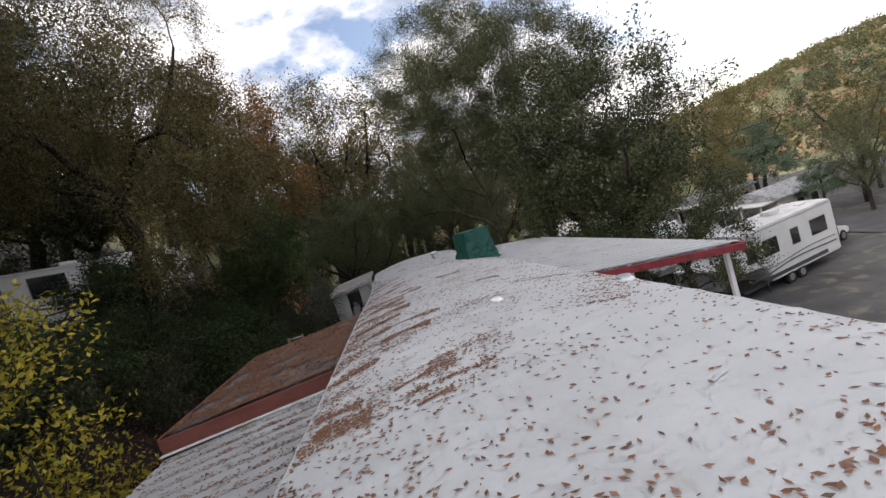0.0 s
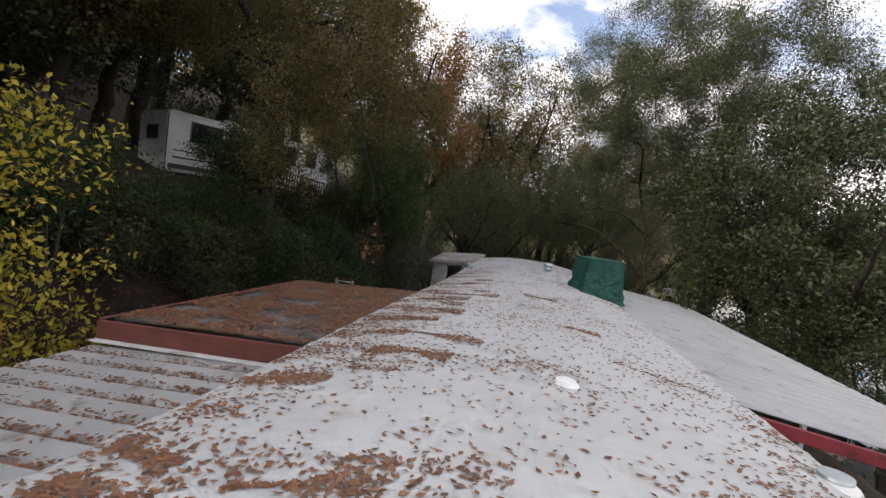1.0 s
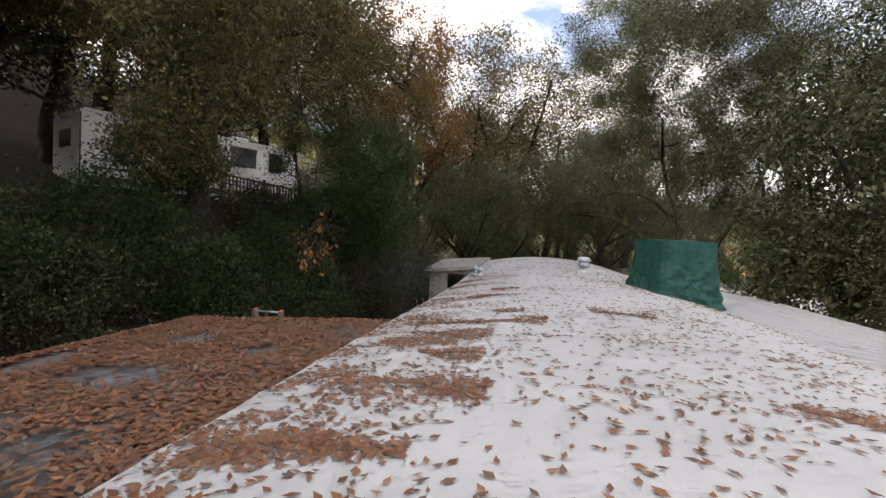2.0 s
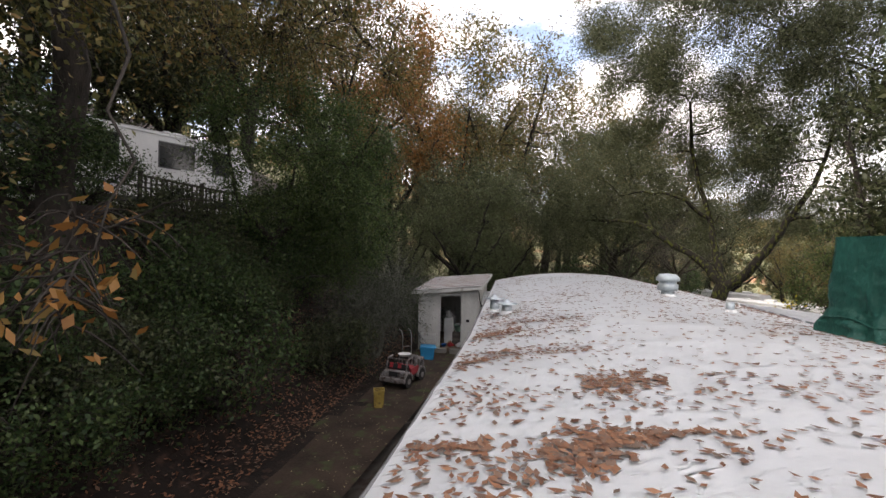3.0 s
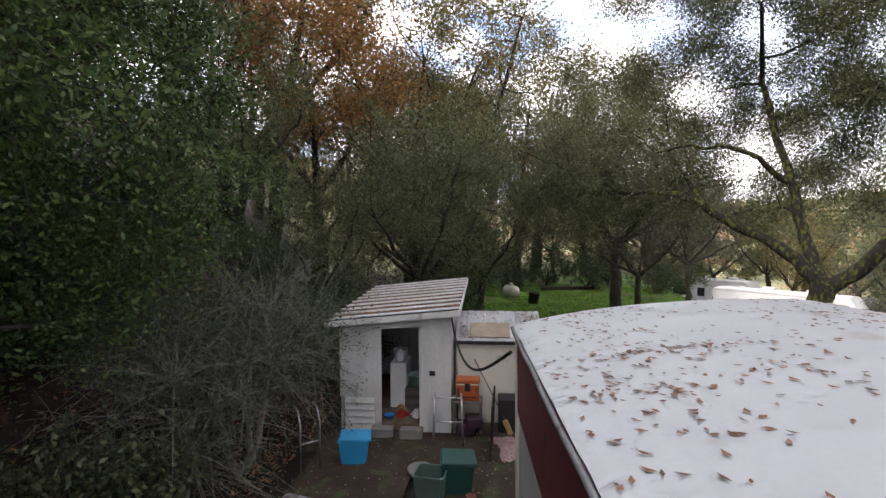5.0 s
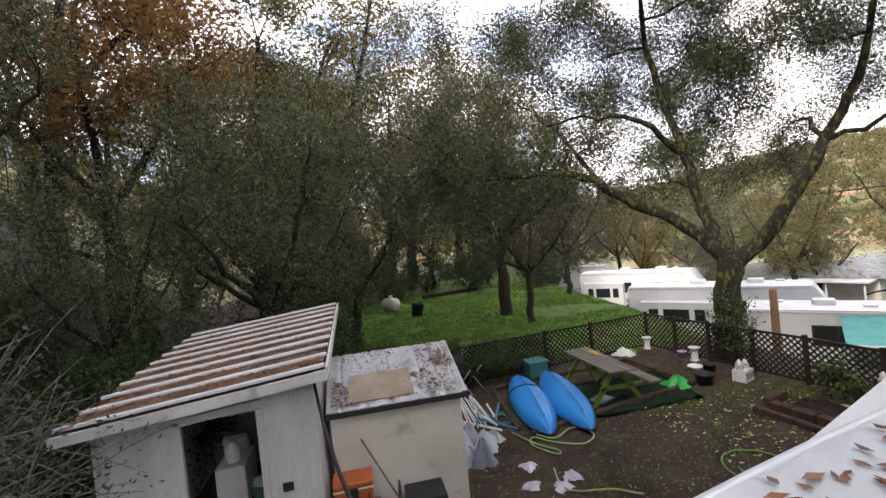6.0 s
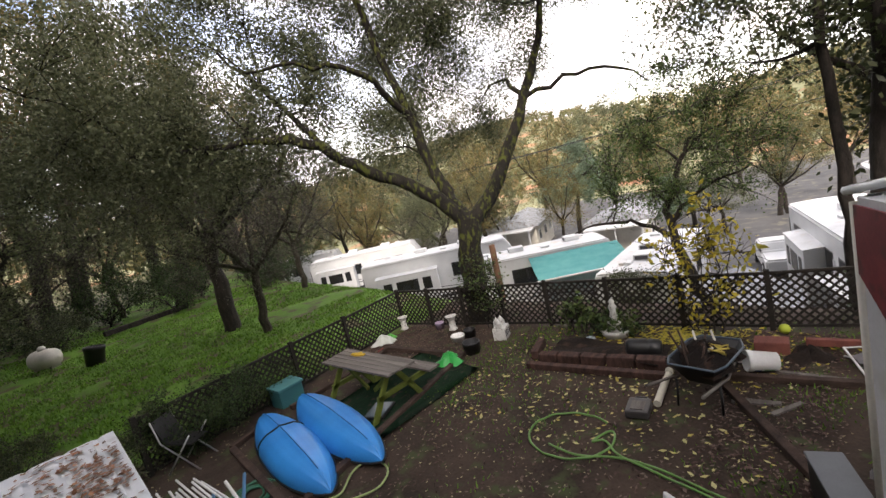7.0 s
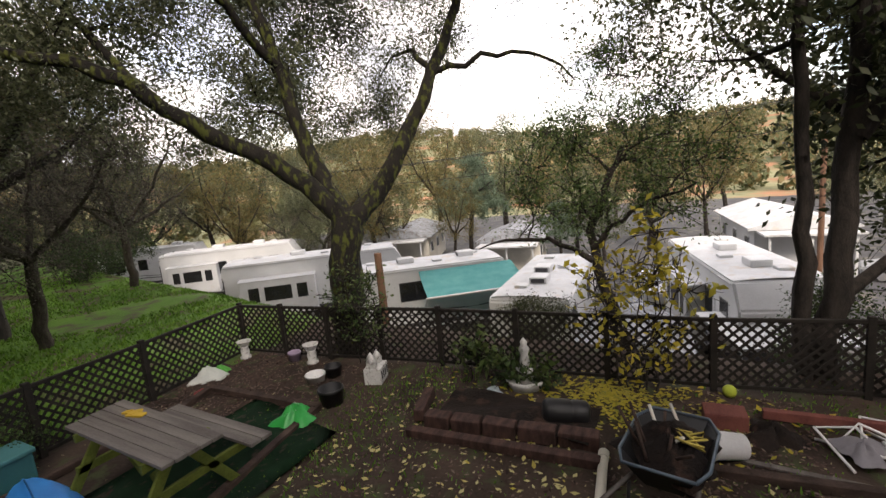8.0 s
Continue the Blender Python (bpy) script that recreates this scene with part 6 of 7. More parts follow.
# ---------------------------------------------------------------- back yard
M_KAYAK = surface("blue_kayak_plastic", (0.015, 0.19, 0.55), (0.02, 0.25, 0.66), 2, 60, 0.38, 0.04, spec=0.5)
M_TIMBER = surface("rotting_brown_timber", (0.022, 0.014, 0.011), (0.075, 0.048, 0.038), 5, 60, 0.9, 0.5, stretch=(1, 1, 3))
M_LEGGREEN = surface("mossy_green_wood", (0.055, 0.075, 0.012), (0.12, 0.145, 0.025), 5, 60, 0.85, 0.2)
M_HOSE = plain("green_hose", (0.12, 0.26, 0.06), 0.45)
M_HOSEP = plain("pale_green_hose", (0.28, 0.36, 0.14), 0.45)
M_PLASTER = surface("white_plaster", (0.42, 0.42, 0.41), (0.6, 0.6, 0.59), 8, 60, 0.85, 0.3, c3=(0.25, 0.24, 0.22), c3at=0.62)
M_BLACKP = plain("black_plastic", (0.014, 0.014, 0.015), 0.45)


def kayak(a, b, strap, label):
    a, b = Vector(a), Vector(b)
    d = b - a
    L = d.length
    ob = thing("kayak", label, "kayak", tuple((a + b) / 2), math.degrees(math.atan2(d.y, d.x)), group="kayaks")
    def hull(u, w):
        x = (u - 0.5) * L
        t = abs(2 * u - 1)
        half = 0.37 * (1 - t ** 2.3) ** 0.75 + 0.004
        hh = 0.30 * (1 - t ** 4) ** 0.5 * (0.82 + 0.18 * (1 - t)) + 0.012
        ang = math.pi * w
        c, s = math.cos(ang), math.sin(ang)
        z = hh * (abs(s) ** 0.75) + 0.018 * max(0, 1 - abs(w - 0.5) * 16) + 0.01 * max(0, 1 - abs(abs(w - 0.5) - 0.2) * 20)
        return (x, half * c * (1 if abs(c) < 0.9 else 1.0), 0.02 + z + 0.05 * t ** 3)
    bm = grid(B(), 48, 32, hull)
    bmesh.ops.recalc_face_normals(bm, faces=bm.faces[:])
    part("hull", bm, M_KAYAK, ob)
    bm = B()
    rim = [(hull(i / 40, 0)[0], hull(i / 40, 0)[1] + 0.008, hull(i / 40, 0)[2] + 0.005) for i in range(41)]
    rim += [(hull(i / 40, 1)[0], hull(i / 40, 1)[1] - 0.008, hull(i / 40, 1)[2] + 0.005) for i in range(40, -1, -1)]
    tube(bm, rim, 0.014, 5)
    part("gunwale", bm, M_BLACKP, ob, "black rubber gunwale")
    bm = B()
    tube(bm, [Vector(hull(0.1 + 0.8 * i / 20, 0.5)) + Vector((0, 0, 0.004)) for i in range(21)], 0.008, 4)
    part("keel_line", bm, plain("dark_blue", (0.01, 0.1, 0.3), 0.5), ob)
    if strap:
        bm = B()
        tube(bm, [Vector(hull(0.36 + 0.03 * math.sin(3 * i / 18), i / 18)) * 1.0 + Vector((0, 0, 0.008)) for i in range(19)], 0.014, 5)
        part("strap", bm, M_BLACKP, ob, "black tie strap")


kayak((1.22, 9.0, 0.0), (0.72, 6.1, 0.0), True, "bright blue kayak lying upside down with a black strap")
kayak((1.92, 8.95, 0.0), (1.40, 5.98, 0.0), False, "bright blue kayak lying upside down by the picnic table")


def picnic_table():
    ob = thing("picnic_table", "weathered grey picnic table on mossy green legs", "table", (2.46, 7.46, 0.0), 90)
    for k in range(5):
        part("top_board", box(B(), (0, -0.224 + 0.112 * k, 0.74), (1.8, 0.104, 0.035), (0, 0.3 * (k - 2), 0), 0.005), M_GREYWOOD, ob)
    for x in (-0.62, 0.62):
        for s in (-1, 1):
            part("leg", box(B(), (x, s * 0.28, 0.36), (0.045, 0.09, 0.86), (s * 34, 0, 0), 0.005), M_LEGGREEN, ob)
        part("cross_rail", box(B(), (x, 0, 0.69), (0.045, 0.62, 0.08), (0, 0, 0), 0.005), M_LEGGREEN, ob)
        part("seat_rail", box(B(), (x, -0.2, 0.36), (0.045, 1.1, 0.08), (0, 0, 0), 0.005), M_LEGGREEN, ob)
    for y in (-0.62, -0.75):
        part("seat_board", box(B(), (0, y, 0.425), (1.7, 0.12, 0.035), (0, 0, 0), 0.005), M_GREYWOOD, ob)
    for k in (-0.3, 0.35):
        part("brace", box(B(), (k, 0, 0.42), (0.6, 0.04, 0.07), (0, -35 if k > 0 else 35, 0), 0.005), M_LEGGREEN, ob)
    o = thing("work_gloves", "pair of yellow work gloves on the picnic table", "gloves", (2.6, 7.75, 0.757), 20)
    ym = plain("yellow_leather", (0.5, 0.33, 0.03), 0.8)
    for k in range(2):
        part("glove", box(B(), (0.05 * k, 0.09 * k, 0.015), (0.08, 0.13, 0.025), (0, 0, 30 * k), 0.012), ym, o)
        for f in range(3):
            part("finger", box(B(), (-0.025 + 0.025 * f + 0.05 * k, 0.1 + 0.09 * k, 0.015), (0.018, 0.08, 0.02), (0, 0, 10 * f), 0.006), ym, o)


picnic_table()


def beam(name, label, a, b, w, h, material=None, z=0.0, tilt=True):
    a, b = Vector((*a, 0)), Vector((*b, 0))
    d = b - a
    o = thing(name, label, "timber", tuple((a + b) / 2 + Vector((0, 0, z))), math.degrees(math.atan2(d.y, d.x)))
    part("timber", box(B(), (0, 0, h / 2), (d.length, w, h), (0, 0, 0), 0.012), material or M_TIMBER, o)
    return o


mat_bm = grid(B(), 10, 10, lambda u, w: (1.75 + u * 2.25 + 0.3 * w, 6.45 + w * 1.75 - 0.0 * u, 0.035 + 0.012 * math.sin(9 * u + 4 * w)))
bmesh.ops.solidify(mat_bm, geom=mat_bm.faces[:], thickness=0.015)
solo("turf_mat", mat_bm, surface("dark_green_turf", (0.006, 0.024, 0.011), (0.014, 0.052, 0.022), 3, 120, 0.95, 0.6, c3=(0.08, 0.06, 0.05), c3at=0.64), "dark green artificial turf mat under the table", "mat")
for a, b in (((0.5, 6.35), (4.45, 7.15)), ((0.55, 8.7), (1.5, 9.0)), ((0.55, 8.65), (0.35, 6.6)), ((1.7, 8.95), (3.3, 9.0))):
    beam("edging_timber", "dark rotting landscape timber edging the yard", a, b, 0.1, 0.08)
for a, b in (((4.2, 9.2), (3.3, 8.9)), ((4.2, 9.2), (4.35, 7.1)), ((2.62, 1.6), (4.5, 2.85)), ((4.75, 2.85), (5.0, 1.0))):
    beam("edging_timber", "weathered brown timber laid on the ground", a, b, 0.1, 0.09, None)


def planter():
    o = thing("timber_planter", "raised bed of stacked dark red-brown timbers", "planter")
    m = surface("red_brown_timber", (0.022, 0.012, 0.010), (0.085, 0.045, 0.036), 5, 60, 0.85, 0.4, stretch=(1, 3, 1))
    p, q = Vector((4.56, 5.55)), Vector((4.82, 3.6))
    d = q - p
    ang = math.degrees(math.atan2(d.y, d.x))
    cuts = [0.0, 0.17, 0.36, 0.56, 0.78, 1.0]
    for lvl, off in ((0, 0.0),):
        for s0, s1 in zip(cuts, cuts[1:]):
            mid = p + d * (s0 + s1) / 2
            part("timber", box(B(), (mid.x + off, mid.y, 0.09), (d.length * (s1 - s0) - 0.025, 0.17, 0.17), (3 * math.sin(9 * s0), 1.5 * math.sin(20 * s0), ang + 2 * math.sin(31 * s0)), 0.02), m, o)
    part("timber", box(B(), (4.82, 5.72, 0.12), (0.6, 0.13, 0.14), (0, 0, 18), 0.016), m, o)
    part("timber", box(B(), (4.42, 4.6, 0.05), (2.1, 0.12, 0.1), (0, 0, ang - 2), 0.014), m, o)
    soil = grid(B(), 8, 16, lambda u, w: (4.68 + u * 0.7, 3.7 + w * 1.8, 0.1 + 0.03 * math.sin(7 * u + 9 * w)))
    part("soil", soil, G_MULCH, o)


planter()


def wheelbarrow():
    o = thing("wheelbarrow", "black wheelbarrow filled with sticks and yard rubbish", "wheelbarrow", (4.24, 2.95, 0.0), -8)
    bm = B()
    rings = []
    for s, z in ((0.55, 0.3), (1.0, 0.58), (1.04, 0.585), (0.97, 0.57), (0.52, 0.32)):
        rings.append([bm.verts.new((0.42 * s * sx * (1.15 if sx > 0 else 1), 0.31 * s * sy, z)) for sx, sy in ((-1, -0.8), (-0.6, -1), (0.6, -1), (1, -0.7), (1, 0.7), (0.6, 1), (-0.6, 1), (-1, 0.8))])
    for p, q in zip(rings, rings[1:]):
        for k in range(8):
            bm.faces.new((p[k], p[(k + 1) % 8], q[(k + 1) % 8], q[k]))
    bm.faces.new(rings[0][::-1])
    bm.faces.new(rings[-1])
    part("tray", bm, M_BLACKP, o)
    lip = [(0.42 * 1.03 * sx * (1.15 if sx > 0 else 1), 0.31 * 1.03 * sy, 0.588) for sx, sy in ((-1, -0.8), (-0.6, -1), (0.6, -1), (1, -0.7), (1, 0.7), (0.6, 1), (-0.6, 1), (-1, 0.8), (-1, -0.8))]
    part("tray_lip", tube(B(), lip, 0.014, 6), plain("slate_blue_lip", (0.07, 0.10, 0.13), 0.4), o, "slate-blue rolled lip")
    for s in (-1, 1):
        part("handle", tube(B(), [(0.62, s * 0.08, 0.2), (0.0, s * 0.22, 0.3), (-0.9, s * 0.3, 0.52)], 0.018), M_GREYWOOD, o)
        part("leg", tube(B(), [(-0.3, s * 0.24, 0.34), (-0.34, s * 0.25, 0.0)], 0.016), M_BLACKP, o)
    w = part("wheel", cyl(B(), (0.62, -0.05, 0.19), (0.62, 0.05, 0.19), 0.19, None, 20), M_RUBBER, o)
    part("hub", cyl(B(), (0.62, -0.06, 0.19), (0.62, 0.06, 0.19), 0.07, None, 12), M_METAL, w)
    soil = lump(0.05, 0, 0.45, 0.36, 0.2, 9)
    part("rubbish", soil, G_MULCH, o, "dark heap of clippings")
    rs = random.Random(4)
    for k in range(9):
        a, r = rs.uniform(0, TAU), rs.uniform(0.05, 0.28)
        x, y = r * math.cos(a), r * math.sin(a) * 0.8
        part("stick", tube(B(), [(x, y, 0.5), (x + rs.uniform(-0.3, 0.3), y + rs.uniform(-0.25, 0.25), rs.uniform(0.68, 0.85))], 0.014, 5), M_SHED2 if k % 3 == 0 else M_TIMBER, o)
    bm = B()
    tube(bm, [(0.1 * math.cos(i), -0.15 + 0.12 * math.sin(1.7 * i), 0.66 + 0.03 * math.sin(2.3 * i)) for i in range(16)], 0.009, 4)
    part("cord", bm, plain("yellow_cord", (0.5, 0.4, 0.08), 0.7), o, "tangled yellow cord")


wheelbarrow()


def bucket(x, y, z, rot, r, h, material, label, name="bucket", band=None):
    o = thing(name, label, "bucket", (0, 0, 0))
    o.matrix_basis = pose(x, y, z, *rot)
    part("pail", lathe(B(), [(r * 0.86, 0), (r * 0.98, h * 0.8), (r * 1.04, h * 0.82), (r * 1.04, h * 0.95), (r, h), (r * 0.95, h), (r * 0.83, 0.02)], 24), material, o)
    if band:
        for k, (c, lo, hi) in enumerate(band):
            arc = grid(B(), 10, 1, lambda u, w: ((r * (0.872 + 0.12 * (lo + (hi - lo) * w) / h) + 0.003) * math.cos(-0.9 + 1.8 * u + k * 0.1), (r * (0.872 + 0.12 * (lo + (hi - lo) * w) / h) + 0.003) * math.sin(-0.9 + 1.8 * u + k * 0.1), lo + (hi - lo) * w))
            part("label_band", arc, c, o, "printed label band")
    return o


bucket(5.12, 2.38, 0.135, (0, 82, 118), 0.135, 0.35, M_WHITEP, "white plastic bucket tipped on its side with a blue label", "bucket", [(plain("blue_print", (0.03, 0.08, 0.3), 0.5), 0.2, 0.28), (plain("green_print", (0.2, 0.35, 0.22), 0.5), 0.05, 0.17)])
bucket(4.56, 7.05, 0.0, (0, 0, 0), 0.17, 0.24, M_BLACKP, "black plastic plant pot on the ground", "plant_pot")
bucket(5.24, 7.66, 0.0, (0, 0, 0), 0.13, 0.18, M_BLACKP, "small black plant pot on the ground", "plant_pot")
bucket(5.0, 7.8, 0.0, (0, 0, 0), 0.15, 0.13, M_WHITEP, "white plastic tub on the ground", "plastic_tub")
bucket(5.5, 8.8, 0.0, (0, 0, 0), 0.11, 0.16, plain("mauve_plastic", (0.3, 0.24, 0.34), 0.6), "pale mauve plant pot near the fence", "plant_pot")
bucket(4.02, 9.3, 0.0, (75, 0, 30), 0.07, 0.12, plain("red_clay", (0.3, 0.05, 0.05), 0.6), "small red pot tipped over by the fence", "plant_pot")


def yard_ornaments():
    # plaster urns on pedestals
    for x, y, s in ((5.52, 8.4, 0.78), (5.3, 9.85, 0.74)):
        o = thing("plaster_urn", "weathered plaster urn on a turned pedestal by the fence", "urn", (x, y, 0), group="plaster urns")
        part("pedestal", lathe(B(), [(0.13 * s, 0), (0.13 * s, 0.04 * s), (0.09 * s, 0.07 * s), (0.10 * s, 0.2 * s), (0.08 * s, 0.26 * s), (0.11 * s, 0.3 * s)]), M_PLASTER, o)
        part("bowl", lathe(B(), [(0.09 * s, 0.3 * s), (0.13 * s, 0.36 * s), (0.17 * s, 0.42 * s), (0.175 * s, 0.43 * s), (0.14 * s, 0.42 * s), (0.02, 0.38 * s)]), M_PLASTER, o)
    # toy castle planter
    o = thing("castle_planter", "white wire castle planter with pointed roofs", "planter", (5.35, 6.9, 0), 20)
    bm = box(B(), (0, 0, 0.12), (0.34, 0.26, 0.24), (0, 0, 0), 0.01)
    part("base", bm, M_PLASTER, o)
    for k, (x, y) in enumerate(((-0.11, 0.0), (0.0, 0.06), (0.11, 0.0))):
        t = part("turret", box(B(), (x, y, 0.27), (0.1, 0.12, 0.1), (0, 0, 0), 0.006), M_PLASTER, o)
        part("gable", lathe(B(), [(0.085, 0.32), (0.03, 0.4), (0, 0.44)], 4, (x, y, 0)), M_PLASTER, t)
    for k in range(4):
        part("window_gap", box(B(), (-0.12 + 0.08 * k, -0.131, 0.13), (0.035, 0.008, 0.12)), M_DARK, o, "dark arched opening")
    # fountain: basin with a plain tiered figure
    o = thing("garden_fountain", "small white plaster fountain with a tiered centre", "fountain", (5.85, 4.75, 0), 20)
    part("basin", lathe(B(), [(0.22, 0), (0.27, 0.1), (0.28, 0.14), (0.24, 0.14), (0.2, 0.06)], 8), M_PLASTER, o)
    part("pedestal", lathe(B(), [(0.1, 0.05), (0.06, 0.14), (0.09, 0.22), (0.13, 0.26), (0.05, 0.28)], 14), M_PLASTER, o)
    part("finial", lathe(B(), [(0.05, 0.27), (0.07, 0.36), (0.05, 0.46), (0.075, 0.54), (0.04, 0.6), (0.05, 0.64), (0.0, 0.7)], 12), M_PLASTER, o)
    solo("blue_cloth", lump(5.45, 5.1, 0, 0.22, 0.07, 21), plain("pale_blue_cloth", (0.35, 0.42, 0.45), 0.9), "pale blue cloth lying crumpled on the ground", "cloth")
    o = thing("ball", "yellow-green playground ball beside the fence", "ball", (6.36, 2.42, 0))
    part("ball", lathe(B(), [(0.0, 0.0)] + [(0.075 * math.sin(math.pi * k / 12), 0.075 - 0.075 * math.cos(math.pi * k / 12)) for k in range(1, 12)] + [(0.0, 0.15)], 18), plain("lime_ball", (0.4, 0.48, 0.05), 0.6), o)
    o = thing("black_drum", "black plastic drum lying on its side by the planter", "drum", (0, 0, 0))
    o.matrix_basis = pose(5.18, 4.05, 0.13, 0, 84, 112)
    part("shell", lathe(B(), [(0.1, -0.26), (0.14, -0.22), (0.145, -0.08), (0.13, -0.06), (0.145, -0.04), (0.145, 0.2), (0.11, 0.25), (0.05, 0.26), (0, 0.26)], 20), M_BLACKP, o)
    solo("rusty_block", box(B(), (5.7, 2.5, 0.09), (0.26, 0.4, 0.18), (0, 0, 6), 0.02), M_REDWOOD, "rust-red block half sunk by the fence", "block")
    solo("soil_mound", lump(5.6, 2.1, 0, 0.26, 0.12, 5), G_MULCH, "dark heap of roots and soil by the fence", "heap")
    # bags
    o = thing("soil_bag", "white and green plastic soil bag lying by the fence", "bag", (4.5, 9.72, 0), 30)
    part("sack", lump(0, 0, 0, 0.26, 0.14, 8), plain("white_sack", (0.55, 0.58, 0.55), 0.4), o)
    part("printed_corner", lump(0.14, -0.14, 0.01, 0.13, 0.1, 9), plain("green_sack", (0.08, 0.35, 0.06), 0.4), o)
    o = thing("green_bag", "crumpled bright green plastic bag on the turf", "bag", (4.05, 7.2, 0.03), 0)
    part("sack", lump(0, 0, 0, 0.24, 0.15, 12), plain("bright_green_sack", (0.02, 0.35, 0.07), 0.35), o)
    part("printed_patch", lump(0.05, 0.03, 0.06, 0.09, 0.1, 13), plain("pale_green_sack", (0.4, 0.55, 0.4), 0.35), o)
    # teal box
    o = thing("storage_box", "dark teal plastic storage box by the lattice fence", "box", (1.85, 9.3, 0), 5)
    tm = plain("dark_teal", (0.03, 0.13, 0.14), 0.5)
    part("chest", box(B(), (0, 0, 0.17), (0.48, 0.36, 0.34), (0, 0, 0), 0.03), tm, o)
    part("lid", box(B(), (0, -0.01, 0.36), (0.52, 0.4, 0.05), (3, 0, 0), 0.015), plain("teal_lid", (0.06, 0.2, 0.21), 0.5), o)
    o = thing("window_screen", "dark flat mesh tray lying on the turf", "tray", (2.25, 7.1, 0.05), 25)
    part("tray_frame", box(B(), (0, 0, 0.015), (0.48, 0.36, 0.03), (0, 0, 0), 0.01), M_BLACKP, o)
    part("tray_floor", box(B(), (0, 0, 0.034), (0.42, 0.3, 0.012)), plain("dull_blue_grey", (0.06, 0.09, 0.1), 0.3), o)
    # pipe, battery charger, planks
    o = thing("plastic_pipe", "cream plastic pipe lying on the dirt", "pipe", (4.24, 3.5, 0.05), 7)
    part("pipe", cyl(B(), (-0.44, 0, 0), (0.44, 0, 0), 0.045, None, 16), plain("cream_pvc", (0.6, 0.56, 0.46), 0.5), o)
    part("socket", cyl(B(), (0.36, 0, 0), (0.46, 0, 0), 0.053, None, 16), plain("cream_pvc_end", (0.55, 0.52, 0.43), 0.5), o)
    o = thing("plastic_case", "flat dark plastic case with a handle on the dirt", "case", (3.61, 3.6, 0.02), 10)
    cm = plain("charcoal_plastic", (0.06, 0.055, 0.055), 0.5)
    part("shell", box(B(), (0, 0, 0.05), (0.34, 0.27, 0.1), (0, 0, 0), 0.025), cm, o)
    part("handle", tube(B(), [(0.16, -0.08, 0.06), (0.24, -0.07, 0.06), (0.24, 0.07, 0.06), (0.16, 0.08, 0.06)], 0.014), cm, o)
    part("plate", box(B(), (-0.02, 0, 0.103), (0.2, 0.16, 0.008), (0, 0, 0), 0.003), M_GREYWOOD, o)
    for k, (x, y, rz, ln) in enumerate(((4.22, 2.52, 100, 0.42), (4.27, 2.46, 96, 0.4), (4.2, 2.2, 145, 0.42), (5.05, 1.8, 88, 1.5), (5.2, 3.0, 95, 0.6))):
        solo("loose_board", box(B(), (x, y, 0.02), (ln, 0.06, 0.025), (0, 0, rz), 0.004), M_GREYWOOD, "pale weathered board lying on the dirt", "board", group="loose boards")
    # broken frames and heap beside the home
    for k, (x, y, rz) in enumerate(((5.55, 1.5, 20), (5.65, 1.25, 60), (5.5, 1.0, 100), (5.8, 1.2, -10))):
        o = thing("folding_chair_frame", "broken white folding chair frame on the ground", "chair", (x, y, 0.0), rz, group="broken chair frames")
        part("frame_tube", tube(B(), [(-0.3, -0.18, 0.03), (0.25, -0.18, 0.12), (0.25, 0.18, 0.12), (-0.3, 0.18, 0.03)], 0.014), M_WHITEP, o)
        part("cross_tube", tube(B(), [(-0.25, -0.2, 0.1), (0.2, 0.2, 0.03)], 0.012), M_WHITEP, o)
    solo("grey_sheet", lump(5.5, 1.45, 0.06, 0.2, 0.1, 40), plain("grey_cloth", (0.22, 0.21, 0.23), 0.8), "crumpled grey cloth over the broken frames", "cloth")
    solo("grey_sheet", lump(3.55, 1.2, 0.0, 0.36, 0.16, 41), plain("dirty_tarp", (0.14, 0.13, 0.13), 0.8), "heap of dirty grey tarp beside the home", "tarp")
    solo("red_rail", box(B(), (6.0, 1.2, 0.08), (0.08, 1.9, 0.1), (0, 0, 4), 0.01), M_REDWOOD, "dark red timber rail on the ground", "timber")
    o = thing("white_planter_box", "long dark planter box beside the home wall", "planter", (2.72, 1.72, 0.0), 20)
    part("trough", box(B(), (0, 0, 0.17), (0.6, 0.24, 0.34), (0, 0, 0), 0.02), M_BLACKP, o)
    part("rim", box(B(), (0, 0, 0.345), (0.63, 0.27, 0.03), (0, 0, 0), 0.01), plain("dull_grey_rim", (0.12, 0.13, 0.14), 0.5), o)
    # grey lattice panel leaning at the fence end
    p = part("lattice", lattice((6.55, 0.9), (6.7, -0.9), 0.62, 0.0, 0.0, M_LATTG), None, thing("loose_trellis", "loose pale grey lattice panel against the dark fence", "panel"))
    solo("magenta_tarp", lump(11.2, -0.8, gz(11.2, -0.8), 0.8, 1.0, 51), plain("magenta_cloth", (0.5, 0.03, 0.18), 0.6), "bright magenta tarp below the fence", "tarp")
    # tank and drum on the lawn
    o = thing("propane_tank", "dusty white propane tank lying on the lawn", "tank", (-0.6, 21.6, 0.2), 40)
    o.scale = (0.72, 0.72, 0.72)
    part("tank_shell", lathe(B(), [(0.0, -0.75), (0.25, -0.68), (0.42, -0.5), (0.46, -0.3), (0.46, 0.3), (0.42, 0.5), (0.25, 0.68), (0, 0.75)], 22), plain("dusty_white", (0.5, 0.48, 0.42), 0.6), o)
    o.children[0].matrix_basis = pose(0, 0, 0.45, 90, 0, 0)
    part("valve_dome", lathe(B(), [(0.16, 0.85), (0.16, 1.0), (0.1, 1.08), (0, 1.09)]), plain("dusty_dome", (0.5, 0.48, 0.42), 0.6), o)
    part("foot", box(B(), (0, -0.4, 0.05), (0.5, 0.12, 0.14)), M_CONC, o)
